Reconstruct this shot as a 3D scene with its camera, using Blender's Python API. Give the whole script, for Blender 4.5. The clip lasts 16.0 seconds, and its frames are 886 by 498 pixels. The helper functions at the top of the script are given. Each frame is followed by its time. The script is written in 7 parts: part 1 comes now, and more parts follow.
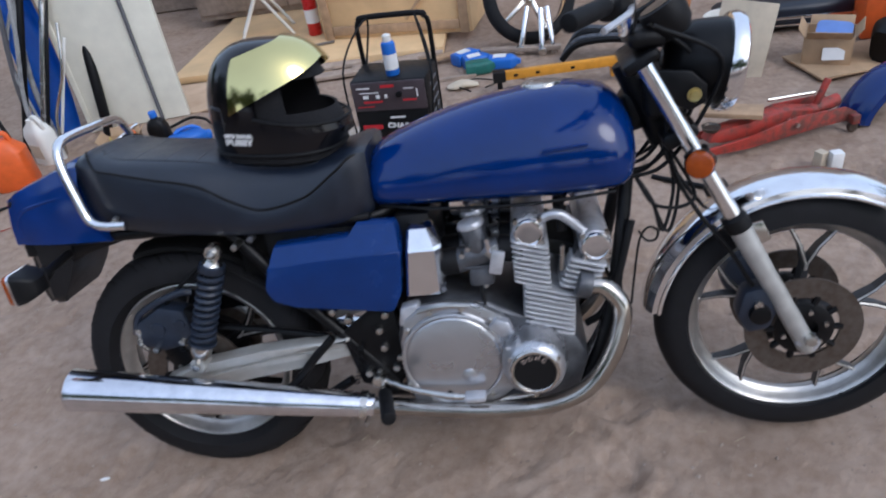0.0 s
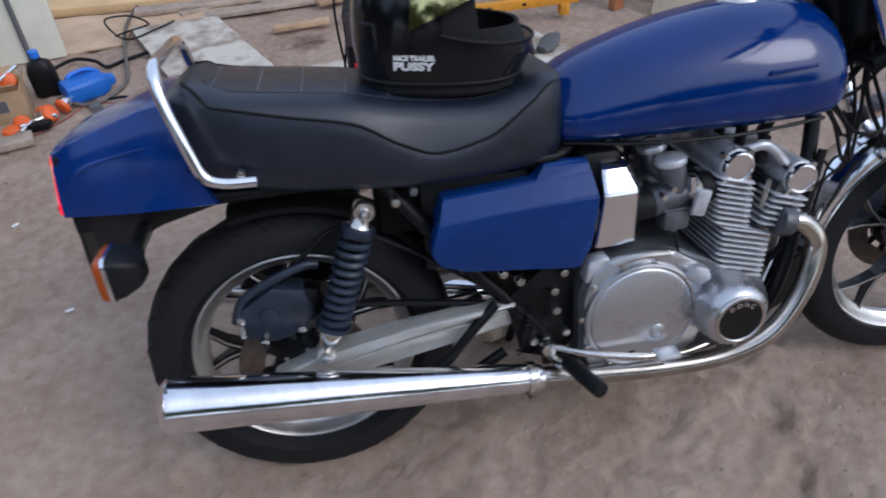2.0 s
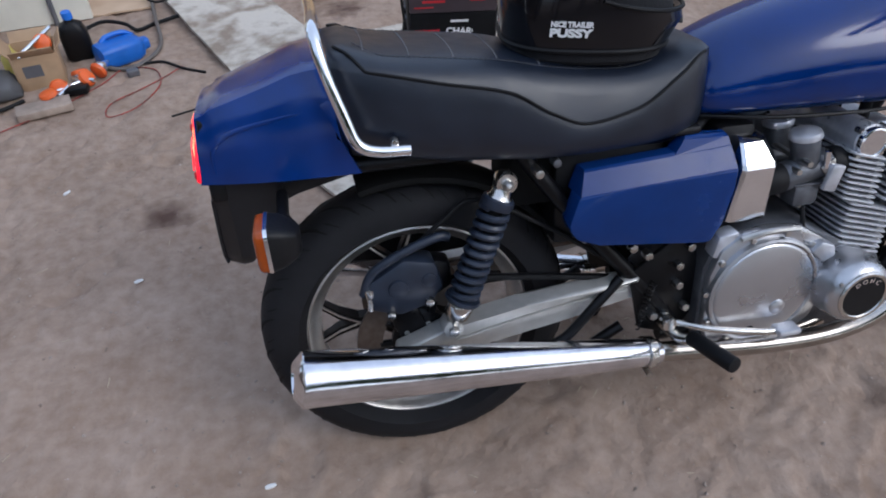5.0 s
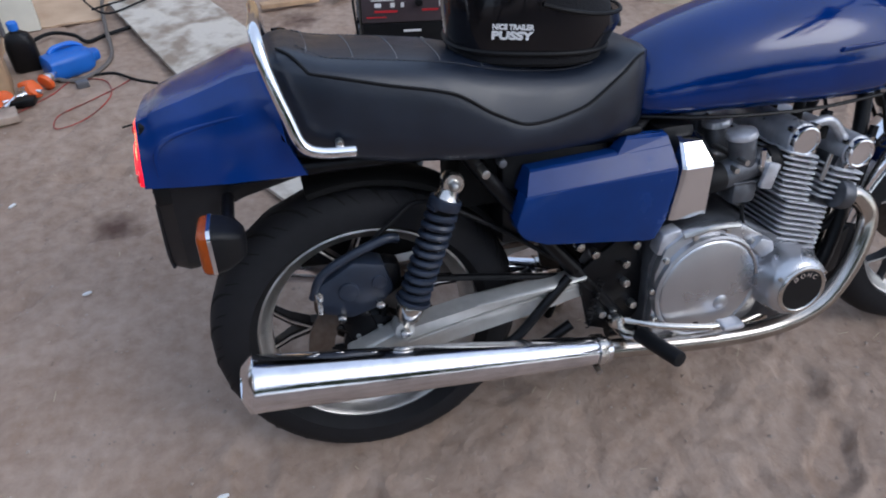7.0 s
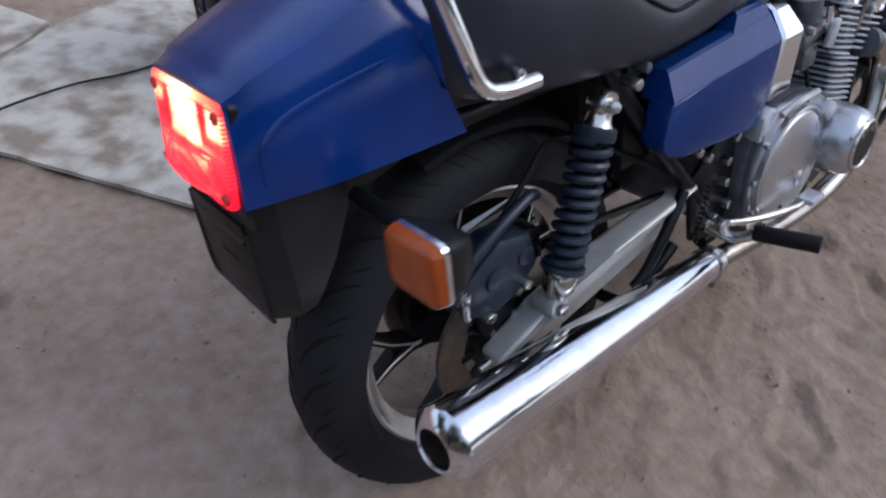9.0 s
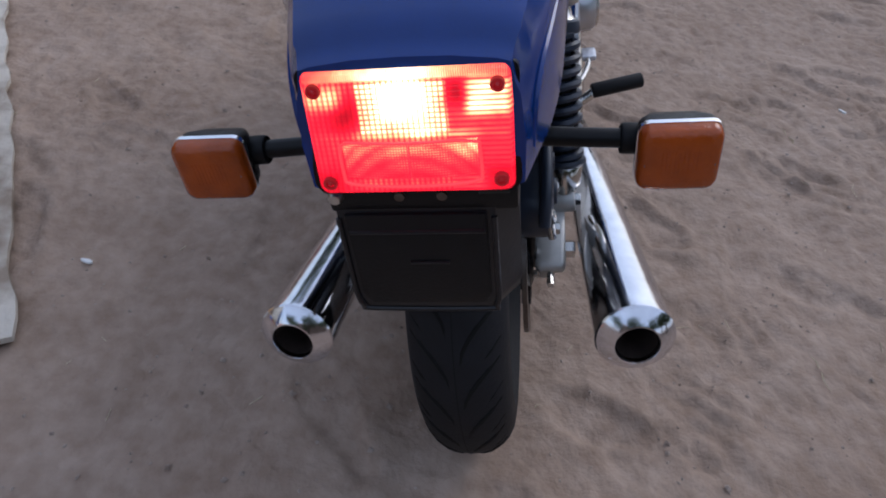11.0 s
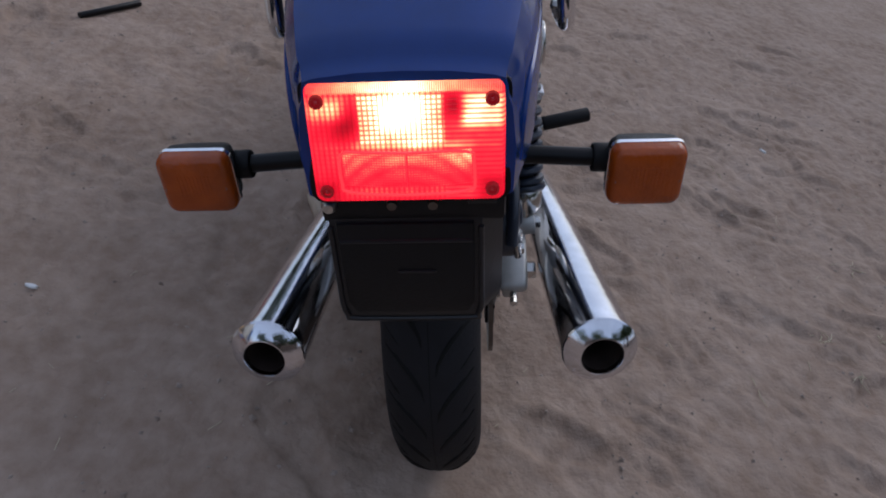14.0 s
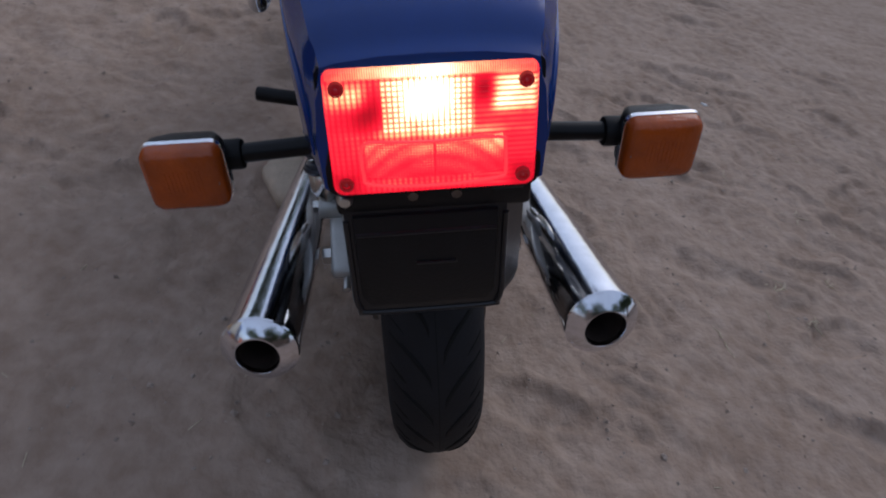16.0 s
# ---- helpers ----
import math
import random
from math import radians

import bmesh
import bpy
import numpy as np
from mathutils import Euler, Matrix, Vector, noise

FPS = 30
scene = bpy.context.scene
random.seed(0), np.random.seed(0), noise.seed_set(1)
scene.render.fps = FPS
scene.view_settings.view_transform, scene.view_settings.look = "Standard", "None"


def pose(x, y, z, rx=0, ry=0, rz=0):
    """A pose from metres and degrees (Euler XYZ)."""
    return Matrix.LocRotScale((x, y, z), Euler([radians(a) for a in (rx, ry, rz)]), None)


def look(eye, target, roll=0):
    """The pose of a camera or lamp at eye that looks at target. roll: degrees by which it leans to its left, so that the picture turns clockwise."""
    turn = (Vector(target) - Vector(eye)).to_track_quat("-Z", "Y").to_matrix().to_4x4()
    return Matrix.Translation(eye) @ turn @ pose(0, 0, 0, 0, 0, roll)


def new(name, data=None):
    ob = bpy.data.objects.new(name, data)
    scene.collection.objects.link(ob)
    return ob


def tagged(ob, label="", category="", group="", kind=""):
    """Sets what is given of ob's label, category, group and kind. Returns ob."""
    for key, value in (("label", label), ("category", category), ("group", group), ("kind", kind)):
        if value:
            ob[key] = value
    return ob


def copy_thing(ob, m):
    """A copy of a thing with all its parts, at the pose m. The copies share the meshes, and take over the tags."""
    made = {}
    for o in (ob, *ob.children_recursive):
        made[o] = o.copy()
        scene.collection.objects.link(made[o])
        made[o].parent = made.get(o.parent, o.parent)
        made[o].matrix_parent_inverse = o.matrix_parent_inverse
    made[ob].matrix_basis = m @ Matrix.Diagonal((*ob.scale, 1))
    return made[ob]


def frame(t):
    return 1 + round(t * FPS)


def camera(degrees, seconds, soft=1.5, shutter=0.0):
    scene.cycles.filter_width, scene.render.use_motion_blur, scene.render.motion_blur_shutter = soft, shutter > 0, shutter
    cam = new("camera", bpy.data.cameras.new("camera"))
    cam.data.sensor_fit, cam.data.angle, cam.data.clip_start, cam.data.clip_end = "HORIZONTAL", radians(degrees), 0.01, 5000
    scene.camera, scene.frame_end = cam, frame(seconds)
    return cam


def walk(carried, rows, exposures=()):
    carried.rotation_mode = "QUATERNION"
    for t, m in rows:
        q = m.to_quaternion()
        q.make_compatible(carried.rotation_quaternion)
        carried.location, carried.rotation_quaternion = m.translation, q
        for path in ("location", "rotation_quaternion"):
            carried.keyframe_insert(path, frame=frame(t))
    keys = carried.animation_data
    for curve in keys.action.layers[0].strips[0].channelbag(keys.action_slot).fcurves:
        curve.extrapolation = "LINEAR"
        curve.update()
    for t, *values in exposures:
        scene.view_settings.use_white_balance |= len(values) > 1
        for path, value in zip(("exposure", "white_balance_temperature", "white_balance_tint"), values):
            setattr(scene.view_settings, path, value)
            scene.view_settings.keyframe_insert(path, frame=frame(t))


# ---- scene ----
# ---------------- camera ----------------
cam = camera(66.0, 16.0, soft=1.9, shutter=0.4)
ROWS = [
    (0.0, 0.894, -1.246, 1.487, 55.32, 8.12, 3.76),
    (0.2, 0.798, -1.287, 1.466, 55.35, 7.33, 3.06),
    (0.3, 0.738, -1.272, 1.481, 53.67, 6.66, 2.46),
    (0.5, 0.639, -1.263, 1.451, 52.89, 3.50, 1.26),
    (1.0, 0.446, -1.140, 1.413, 52.67, 3.65, -3.77),
    (1.5, 0.290, -1.016, 1.408, 50.57, 2.72, -7.17),
    (2.0, 0.131, -1.008, 1.398, 50.34, 1.75, -10.87),
    (2.5, -0.084, -0.998, 1.413, 50.50, 1.58, -12.79),
    (3.0, -0.095, -0.940, 1.395, 49.02, 0.92, -13.99),
    (3.5, -0.096, -0.912, 1.381, 48.07, 0.70, -13.81),
    (4.0, -0.145, -0.914, 1.387, 47.82, 0.75, -11.94),
    (4.2, -0.156, -0.921, 1.390, 48.27, 0.49, -11.66),
    (6.3, -0.146, -0.943, 1.373, 47.73, -0.01, -12.73),
    (6.5, -0.144, -0.949, 1.376, 48.49, -0.23, -13.11),
    (7.0, -0.129, -0.961, 1.372, 49.32, -1.01, -14.75),
    (7.5, -0.132, -0.983, 1.356, 49.81, -1.04, -18.55),
    (8.0, -0.238, -0.836, 1.279, 48.00, -0.67, -27.00),
    (8.5, -0.379, -0.630, 1.228, 45.85, 1.08, -34.83),
    (9.0, -0.569, -0.455, 1.162, 46.12, -3.10, -40.63),
    (9.5, -0.705, -0.309, 1.124, 44.20, -5.49, -54.22),
    (9.8, -0.741, -0.214, 1.087, 46.50, -5.60, -62.20),
    (10.0, -0.776, -0.130, 1.070, 45.55, -4.87, -68.67),
    (10.2, -0.795, -0.046, 1.066, 44.60, -5.00, -73.90),
    (12.3, -0.911, 0.170, 1.034, 50.30, -8.46, -89.33),
    (12.5, -0.910, 0.168, 1.033, 49.70, -8.89, -89.03),
    (13.0, -0.906, 0.163, 1.027, 48.57, -8.70, -89.69),
    (13.5, -0.904, 0.165, 1.031, 50.25, -9.60, -88.98),
    (14.0, -0.900, 0.171, 1.043, 51.28, -9.89, -88.55),
    (14.5, -0.902, 0.174, 1.039, 50.01, -9.13, -88.98),
    (15.0, -0.885, 0.176, 1.036, 49.69, -9.15, -89.80),
    (15.5, -0.849, 0.181, 1.014, 47.61, -10.37, -88.95),
    (16.0, -0.852, 0.260, 1.027, 49.11, -11.23, -95.34),
]
walk(cam, [(t, pose(x, y, z, rx, ry, rz)) for t, x, y, z, rx, ry, rz in ROWS],
     [(0.0, 0.76, 5680, 9), (3.5, 0.74, 5680, 9), (7.5, 0.74, 5680, 9), (8.5, 0.64, 5680, 10), (10.0, 0.62, 5680, 12), (12.5, 0.06, 5680, 12), (15.0, 0.03, 5680, 12), (15.5, -0.02, 5680, 12), (16.0, 0.03, 5680, 12)])

# ---------------- light ----------------
SUN_EL, SUN_AZ = 42, 132          # degrees; azimuth from +y towards +x
world = bpy.data.worlds.new("sky")
scene.world = world
world.use_nodes = True
wn = world.node_tree
sky = wn.nodes.new("ShaderNodeTexSky")
sky.sky_type, sky.sun_disc = "NISHITA", False
sky.sun_elevation, sky.sun_rotation = radians(SUN_EL), radians(SUN_AZ)
sky.dust_density, sky.ozone_density = 3.0, 1.0
bg = wn.nodes["Background"]
haze = wn.nodes.new("ShaderNodeMix")         # thin high cloud evens out the blue
haze.data_type = "RGBA"
haze.inputs[0].default_value = 0.55
haze.inputs[7].default_value = (5.2, 5.6, 6.3, 1)
wn.links.new(sky.outputs[0], haze.inputs[6])
wn.links.new(haze.outputs[2], bg.inputs[0])
bg.inputs[1].default_value = 0.12
sun = new("sun", bpy.data.lights.new("sun", "SUN"))
sun.data.energy, sun.data.angle, sun.data.color = 0.38, radians(24), (1.0, 0.95, 0.88)
sun_way = Vector((math.sin(radians(SUN_AZ)) * math.cos(radians(SUN_EL)), math.cos(radians(SUN_AZ)) * math.cos(radians(SUN_EL)), math.sin(radians(SUN_EL))))
sun.matrix_world = look(sun_way * 20, (0, 0, 0))


# ---------------- materials ----------------
def mat(name, color, rough=0.5, metal=0.0, spec=0.5, coat=0.0, vary=0.12, scale=30.0, bump=0.0, bump_scale=120.0, color2=None,
        spread=(0.35, 0.65), coarse=3.0, coarse_mix=0.5, transmission=0.0, rough_vary=0.1, per_object=0.0, emit=None, emit_strength=0.0, detail=6.0):
    """A surface whose colour and roughness wander at two scales, with fine relief."""
    m = bpy.data.materials.new(name)
    m.use_nodes = True
    nt = m.node_tree
    b = nt.nodes["Principled BSDF"]
    N = nt.nodes.new
    tc = N("ShaderNodeTexCoord")
    fine, wide = N("ShaderNodeTexNoise"), N("ShaderNodeTexNoise")
    fine.inputs["Scale"].default_value, fine.inputs["Detail"].default_value = scale, detail
    wide.inputs["Scale"].default_value, wide.inputs["Detail"].default_value = coarse, 4.0
    for n in (fine, wide):
        nt.links.new(tc.outputs["Object"], n.inputs["Vector"])
    mix = N("ShaderNodeMix")
    mix.data_type = "FLOAT"
    mix.inputs[0].default_value = coarse_mix
    nt.links.new(fine.outputs[0], mix.inputs[2])
    nt.links.new(wide.outputs[0], mix.inputs[3])
    ramp = N("ShaderNodeValToRGB")
    c2 = color2 or tuple(min(1, c * (1 + vary)) for c in color)
    c1 = color if color2 else tuple(c * (1 - vary) for c in color)
    ramp.color_ramp.elements[0].position, ramp.color_ramp.elements[1].position = spread
    ramp.color_ramp.elements[0].color, ramp.color_ramp.elements[1].color = (*c1, 1), (*c2, 1)
    nt.links.new(mix.outputs[0], ramp.inputs[0])
    col = ramp.outputs[0]
    if per_object:
        info, hsv, mr = N("ShaderNodeObjectInfo"), N("ShaderNodeHueSaturation"), N("ShaderNodeMapRange")
        mr.inputs[3].default_value, mr.inputs[4].default_value = 1 - per_object, 1 + per_object
        nt.links.new(info.outputs["Random"], mr.inputs[0])
        nt.links.new(mr.outputs[0], hsv.inputs["Value"])
        nt.links.new(col, hsv.inputs["Color"])
        col = hsv.outputs[0]
    nt.links.new(col, b.inputs["Base Color"])
    rr = N("ShaderNodeMapRange")
    rr.inputs[1].default_value, rr.inputs[2].default_value = 0.3, 0.7
    rr.inputs[3].default_value, rr.inputs[4].default_value = max(0.02, rough - rough_vary), min(1, rough + rough_vary)
    nt.links.new(mix.outputs[0], rr.inputs[0])
    nt.links.new(rr.outputs[0], b.inputs["Roughness"])
    b.inputs["Metallic"].default_value = metal
    b.inputs["Specular IOR Level"].default_value = spec
    b.inputs["Coat Weight"].default_value = coat
    b.inputs["Coat Roughness"].default_value = 0.06
    b.inputs["Transmission Weight"].default_value = transmission
    if bump:
        bn, grain = N("ShaderNodeBump"), N("ShaderNodeTexNoise")
        grain.inputs["Scale"].default_value, grain.inputs["Detail"].default_value = bump_scale, 5.0
        nt.links.new(tc.outputs["Object"], grain.inputs["Vector"])
        nt.links.new(grain.outputs[0], bn.inputs["Height"])
        bn.inputs["Strength"].default_value, bn.inputs["Distance"].default_value = bump, 0.01
        nt.links.new(bn.outputs[0], b.inputs["Normal"])
    if emit:
        b.inputs["Emission Color"].default_value = (*emit, 1)
        b.inputs["Emission Strength"].default_value = emit_strength
    return m


BLUE = mat("blue_paint", (0.002, 0.0225, 0.135), 0.07, spec=0.42, coat=0.14, vary=0.18, scale=9, rough_vary=0.04, bump=0.02, bump_scale=300)
BLUE_DULL = mat("blue_paint_brushed", (0.006, 0.032, 0.155), 0.22, spec=0.32, vary=0.1, scale=25, bump=0.015, bump_scale=60)
# cowl blue, brighter than the tank's: sky sheen put into the base colour
BLUE_SHEEN = mat("sheen_lifted_blue_paint", (0.005, 0.031, 0.175), 0.17, vary=0.2, scale=14, spec=0.42, coat=0.06, rough_vary=0.08, bump=0.02, bump_scale=300)
VINYL = mat("black_vinyl", (0.006, 0.0098, 0.020), 0.36, vary=0.25, scale=30, bump=0.07, bump_scale=500, spec=0.6)
RUBBER = mat("tyre_rubber", (0.0125, 0.0125, 0.0145), 0.68, vary=0.3, scale=35, bump=0.1, bump_scale=200, spec=0.22)
GRIP = mat("black_rubber", (0.006, 0.006, 0.007), 0.55, vary=0.2, spec=0.22)
CHROME = mat("chrome", (0.86, 0.86, 0.885), 0.11, metal=1, vary=0.07, scale=22, rough_vary=0.08, bump=0.012, bump_scale=30)
MUFFLER_CHROME = mat("weathered_muffler_chrome", (0.76, 0.765, 0.81), 0.14, metal=1, vary=0.14, scale=26, rough_vary=0.1, bump=0.03, bump_scale=45)
CHROME_OLD = mat("dull_chrome", (0.6, 0.58, 0.55), 0.22, metal=1, vary=0.2, scale=30, rough_vary=0.12)
PIPE = mat("heat_browned_chrome", (0.56, 0.53, 0.49), 0.18, metal=1, vary=0.25, scale=18, color2=(0.33, 0.30, 0.27), rough_vary=0.1)
ALU = mat("cast_aluminium", (0.55, 0.56, 0.60), 0.36, metal=0.6, vary=0.26, scale=38, bump=0.16, bump_scale=200, rough_vary=0.16)
COVER = mat("brushed_engine_cover", (0.52, 0.525, 0.55), 0.3, metal=0.88, vary=0.08, scale=14, bump=0.03, bump_scale=90, rough_vary=0.08)
FIN = mat("pale_cast_fins", (0.66, 0.67, 0.70), 0.42, metal=0.4, vary=0.14, scale=60, bump=0.1, bump_scale=240)
# weathered, and set dark to carry the shade in the engine's crevices
ALU_DARK = mat("weathered_shade_aluminium", (0.125, 0.13, 0.145), 0.45, metal=0.75, vary=0.4, scale=34, bump=0.15, bump_scale=260)
SILVER = mat("silver_paint", (0.47, 0.465, 0.445), 0.38, metal=0.4, vary=0.18, scale=30)
RIM = mat("machined_rim", (0.6, 0.585, 0.565), 0.36, metal=0.9, vary=0.15, scale=40)
BLACK = mat("black_frame_paint", (0.005, 0.005, 0.006), 0.35, vary=0.3, scale=50, spec=0.22)
PLASTIC = mat("black_plastic", (0.007, 0.007, 0.008), 0.42, vary=0.2, scale=60, bump=0.08, bump_scale=300, spec=0.25)
# near-black; also paints the shade inside grooves, holes and slots
DARK = mat("dark_inside", (0.006, 0.006, 0.006), 0.8, spec=0.22)
STEEL_RUST = mat("rusty_disc_steel", (0.17, 0.15, 0.135), 0.45, metal=0.8, vary=0.3, scale=60, color2=(0.1, 0.075, 0.06))
BOLT = mat("zinc_bolt", (0.55, 0.54, 0.52), 0.3, metal=1, vary=0.2)
AMBER = mat("amber_lens", (0.345, 0.06, 0.003), 0.2, spec=0.4, coat=0.25, vary=0.22, scale=30, coarse=14, bump=0.2, bump_scale=160)
SOIL = mat("sandy_soil", (0.262, 0.187, 0.139), 0.95, spec=0.15, color2=(0.385, 0.295, 0.235), scale=26, coarse=3.4, coarse_mix=0.45, spread=(0.36, 0.64), bump=0.6, bump_scale=60, detail=12)


def stain(material, x, y, r):
    """A dark oil stain soaked into the soil."""
    nt = material.node_tree
    b = nt.nodes["Principled BSDF"]
    N = nt.nodes.new
    tc, mp, ln, nz, add, ramp, mix = N("ShaderNodeTexCoord"), N("ShaderNodeMapping"), N("ShaderNodeVectorMath"), N("ShaderNodeTexNoise"), N("ShaderNodeMath"), N("ShaderNodeMapRange"), N("ShaderNodeMix")
    mp.inputs["Location"].default_value = (-x, -y, 0)
    ln.operation, mix.data_type = "LENGTH", "RGBA"
    nz.inputs["Scale"].default_value = 14
    nt.links.new(tc.outputs["Object"], mp.inputs[0])
    nt.links.new(mp.outputs[0], ln.inputs[0])
    nt.links.new(tc.outputs["Object"], nz.inputs[0])
    add.operation = "MULTIPLY_ADD"
    nt.links.new(nz.outputs[0], add.inputs[0])
    add.inputs[1].default_value = r * 1.6
    nt.links.new(ln.outputs["Value"], add.inputs[2])
    ramp.inputs[1].default_value, ramp.inputs[2].default_value, ramp.inputs[3].default_value, ramp.inputs[4].default_value = r * 0.9, r * 1.9, 0.88, 0.0
    nt.links.new(add.outputs[0], ramp.inputs[0])
    nt.links.new(ramp.outputs[0], mix.inputs[0])
    old = b.inputs["Base Color"].links[0].from_socket
    nt.links.new(old, mix.inputs[6])
    mix.inputs[7].default_value = (0.075, 0.042, 0.034, 1)
    nt.links.new(mix.outputs[2], b.inputs["Base Color"])


stain(SOIL, -0.68, 0.93, 0.09)
stain(SOIL, 0.05, 2.45, 0.12)


# ---------------- mesh helpers ----------------
def part(name, bm, material, parent=None, label="", smooth=True, kind="", category="", group="", at=None):
    """Links a bmesh as one mesh object, under a thing or a part."""
    bmesh.ops.recalc_face_normals(bm, faces=bm.faces)
    me = bpy.data.meshes.new(name)
    bm.to_mesh(me)
    bm.free()
    me.materials.append(material)
    if smooth:
        me.polygons.foreach_set("use_smooth", [True] * len(me.polygons))
        me.set_sharp_from_angle(angle=radians(38))
    ob = new(name, me)
    if parent is not None:
        ob.parent = parent
    if at is not None:
        ob.matrix_basis = at
    return tagged(ob, label, category, group, kind)


def thing(name, label, category, at=None, group=""):
    ob = new(name)
    ob.empty_display_size = 0.1
    if at is not None:
        ob.matrix_basis = at
    return tagged(ob, label, category, group)


def box(size, at=(0, 0, 0), bevel=0.004, segs=2, rot=(0, 0, 0), bm=None):
    bm = bm or bmesh.new()
    m = Matrix.LocRotScale(at, Euler([radians(a) for a in rot]), None)
    made = bmesh.ops.create_cube(bm, size=1.0, matrix=m @ Matrix.Diagonal((*size, 1)))
    if bevel:
        es = list({e for v in made["verts"] for e in v.link_edges})
        bmesh.ops.bevel(bm, geom=es, offset=min(bevel, min(size) * 0.45), segments=segs, profile=0.5, affect="EDGES")
    return bm


def rod(a, b, r, n=14, r2=None, bm=None, bevel=0.0):
    bm = bm or bmesh.new()
    a, b = Vector(a), Vector(b)
    d = b - a
    m = Matrix.Translation((a + b) / 2) @ d.to_track_quat("Z", "Y").to_matrix().to_4x4()
    made = bmesh.ops.create_cone(bm, cap_ends=True, segments=n, radius1=r, radius2=r if r2 is None else r2, depth=d.length, matrix=m)
    if bevel:
        es = [e for e in {e for v in made["verts"] for e in v.link_edges} if len(e.link_faces) == 2 and any(len(f.verts) > 4 for f in e.link_faces)]
        bmesh.ops.bevel(bm, geom=es, offset=bevel, segments=2, profile=0.5, affect="EDGES")
    return bm


def smooth_path(pts, n=6):
    """Catmull-Rom through the points."""
    pts = [Vector(p) for p in pts]
    ext = [2 * pts[0] - pts[1]] + pts + [2 * pts[-1] - pts[-2]]
    out = []
    for i in range(1, len(ext) - 2):
        p0, p1, p2, p3 = ext[i - 1:i + 3]
        for k in range(n):
            t = k / n
            out.append(0.5 * (2 * p1 + (p2 - p0) * t + (2 * p0 - 5 * p1 + 4 * p2 - p3) * t * t + (3 * p1 - 3 * p2 + p3 - p0) * t ** 3))
    return out + [pts[-1]]


def loft(sections, bm=None, caps=True, closed=False):
    """Skins closed loops of equal length."""
    bm = bm or bmesh.new()
    rings = [[bm.verts.new(p) for p in s] for s in sections]
    n = len(rings[0])
    pairs = list(zip(rings, rings[1:])) + ([(rings[-1], rings[0])] if closed else [])
    for a, b in pairs:
        for i in range(n):
            j = (i + 1) % n
            bm.faces.new((a[i], a[j], b[j], b[i]))
    if caps and not closed:
        bm.faces.new(rings[0][::-1])
        bm.faces.new(rings[-1])
    return bm


def tube(pts, r, n=10, bm=None, smooth=6, radii=None, caps=True):
    """A round pipe along a path; radii: one for each given point."""
    path = smooth_path(pts, smooth) if smooth else [Vector(p) for p in pts]
    if radii:
        rs = [float(v) for v in np.interp(np.linspace(0, len(pts) - 1, len(path)), range(len(pts)), radii)]
    else:
        rs = [r] * len(path)
    side = None
    secs = []
    for i, p in enumerate(path):
        d = (path[min(i + 1, len(path) - 1)] - path[max(i - 1, 0)]).normalized()
        if side is None:
            side = d.orthogonal().normalized()
        side = (side - side.dot(d) * d).normalized()
        up = d.cross(side)
        secs.append([p + rs[i] * (math.cos(2 * math.pi * k / n) * side + math.sin(2 * math.pi * k / n) * up) for k in range(n)])
    return loft(secs, bm, caps)


def lathe(profile, origin, axis, n=48, bm=None, closed=False, caps=False):
    """Turns (radius, along) pairs round an axis."""
    axis = Vector(axis).normalized()
    u = axis.orthogonal().normalized()
    v = axis.cross(u)
    o = Vector(origin)
    secs = [[o + axis * h + r * (math.cos(a) * u + math.sin(a) * v) for a in (2 * math.pi * k / n for k in range(n))] for r, h in profile]
    return loft(secs, bm, caps, closed)


def slab(outline, y0, y1, bevel=0.006, segs=2, axis="y", bm=None):
    """Extrudes an outline of (x, z) between two values of y (or (x, y) between two of z)."""
    bm = bm or bmesh.new()
    put = (lambda p, h: Vector((p[0], h, p[1]))) if axis == "y" else (lambda p, h: Vector((p[0], p[1], h))) if axis == "z" else (lambda p, h: Vector((h, p[0], p[1])))
    a = [bm.verts.new(put(p, y0)) for p in outline]
    b = [bm.verts.new(put(p, y1)) for p in outline]
    fs = [bm.faces.new(a), bm.faces.new(b[::-1])]
    n = len(a)
    for i in range(n):
        fs.append(bm.faces.new((a[i], b[i], b[(i + 1) % n], a[(i + 1) % n])))
    if bevel:
        es = list({e for f in fs for e in f.edges})
        bmesh.ops.bevel(bm, geom=es, offset=bevel, segments=segs, profile=0.5, affect="EDGES")
    return bm


def superloop(cx, cy, cz, wy, h0, h1, n=32, p=2.6, lean=0.0):
    """A rounded-box loop across x: half width wy, from cz - h0 to cz + h1."""
    out = []
    for k in range(n):
        a = 2 * math.pi * k / n
        c, s = math.cos(a), math.sin(a)
        y = wy * math.copysign(abs(c) ** (2 / p), c)
        z = (h1 if s > 0 else h0) * math.copysign(abs(s) ** (2 / p), s)
        out.append(Vector((cx + lean * z, cy + y, cz + z)))
    return out


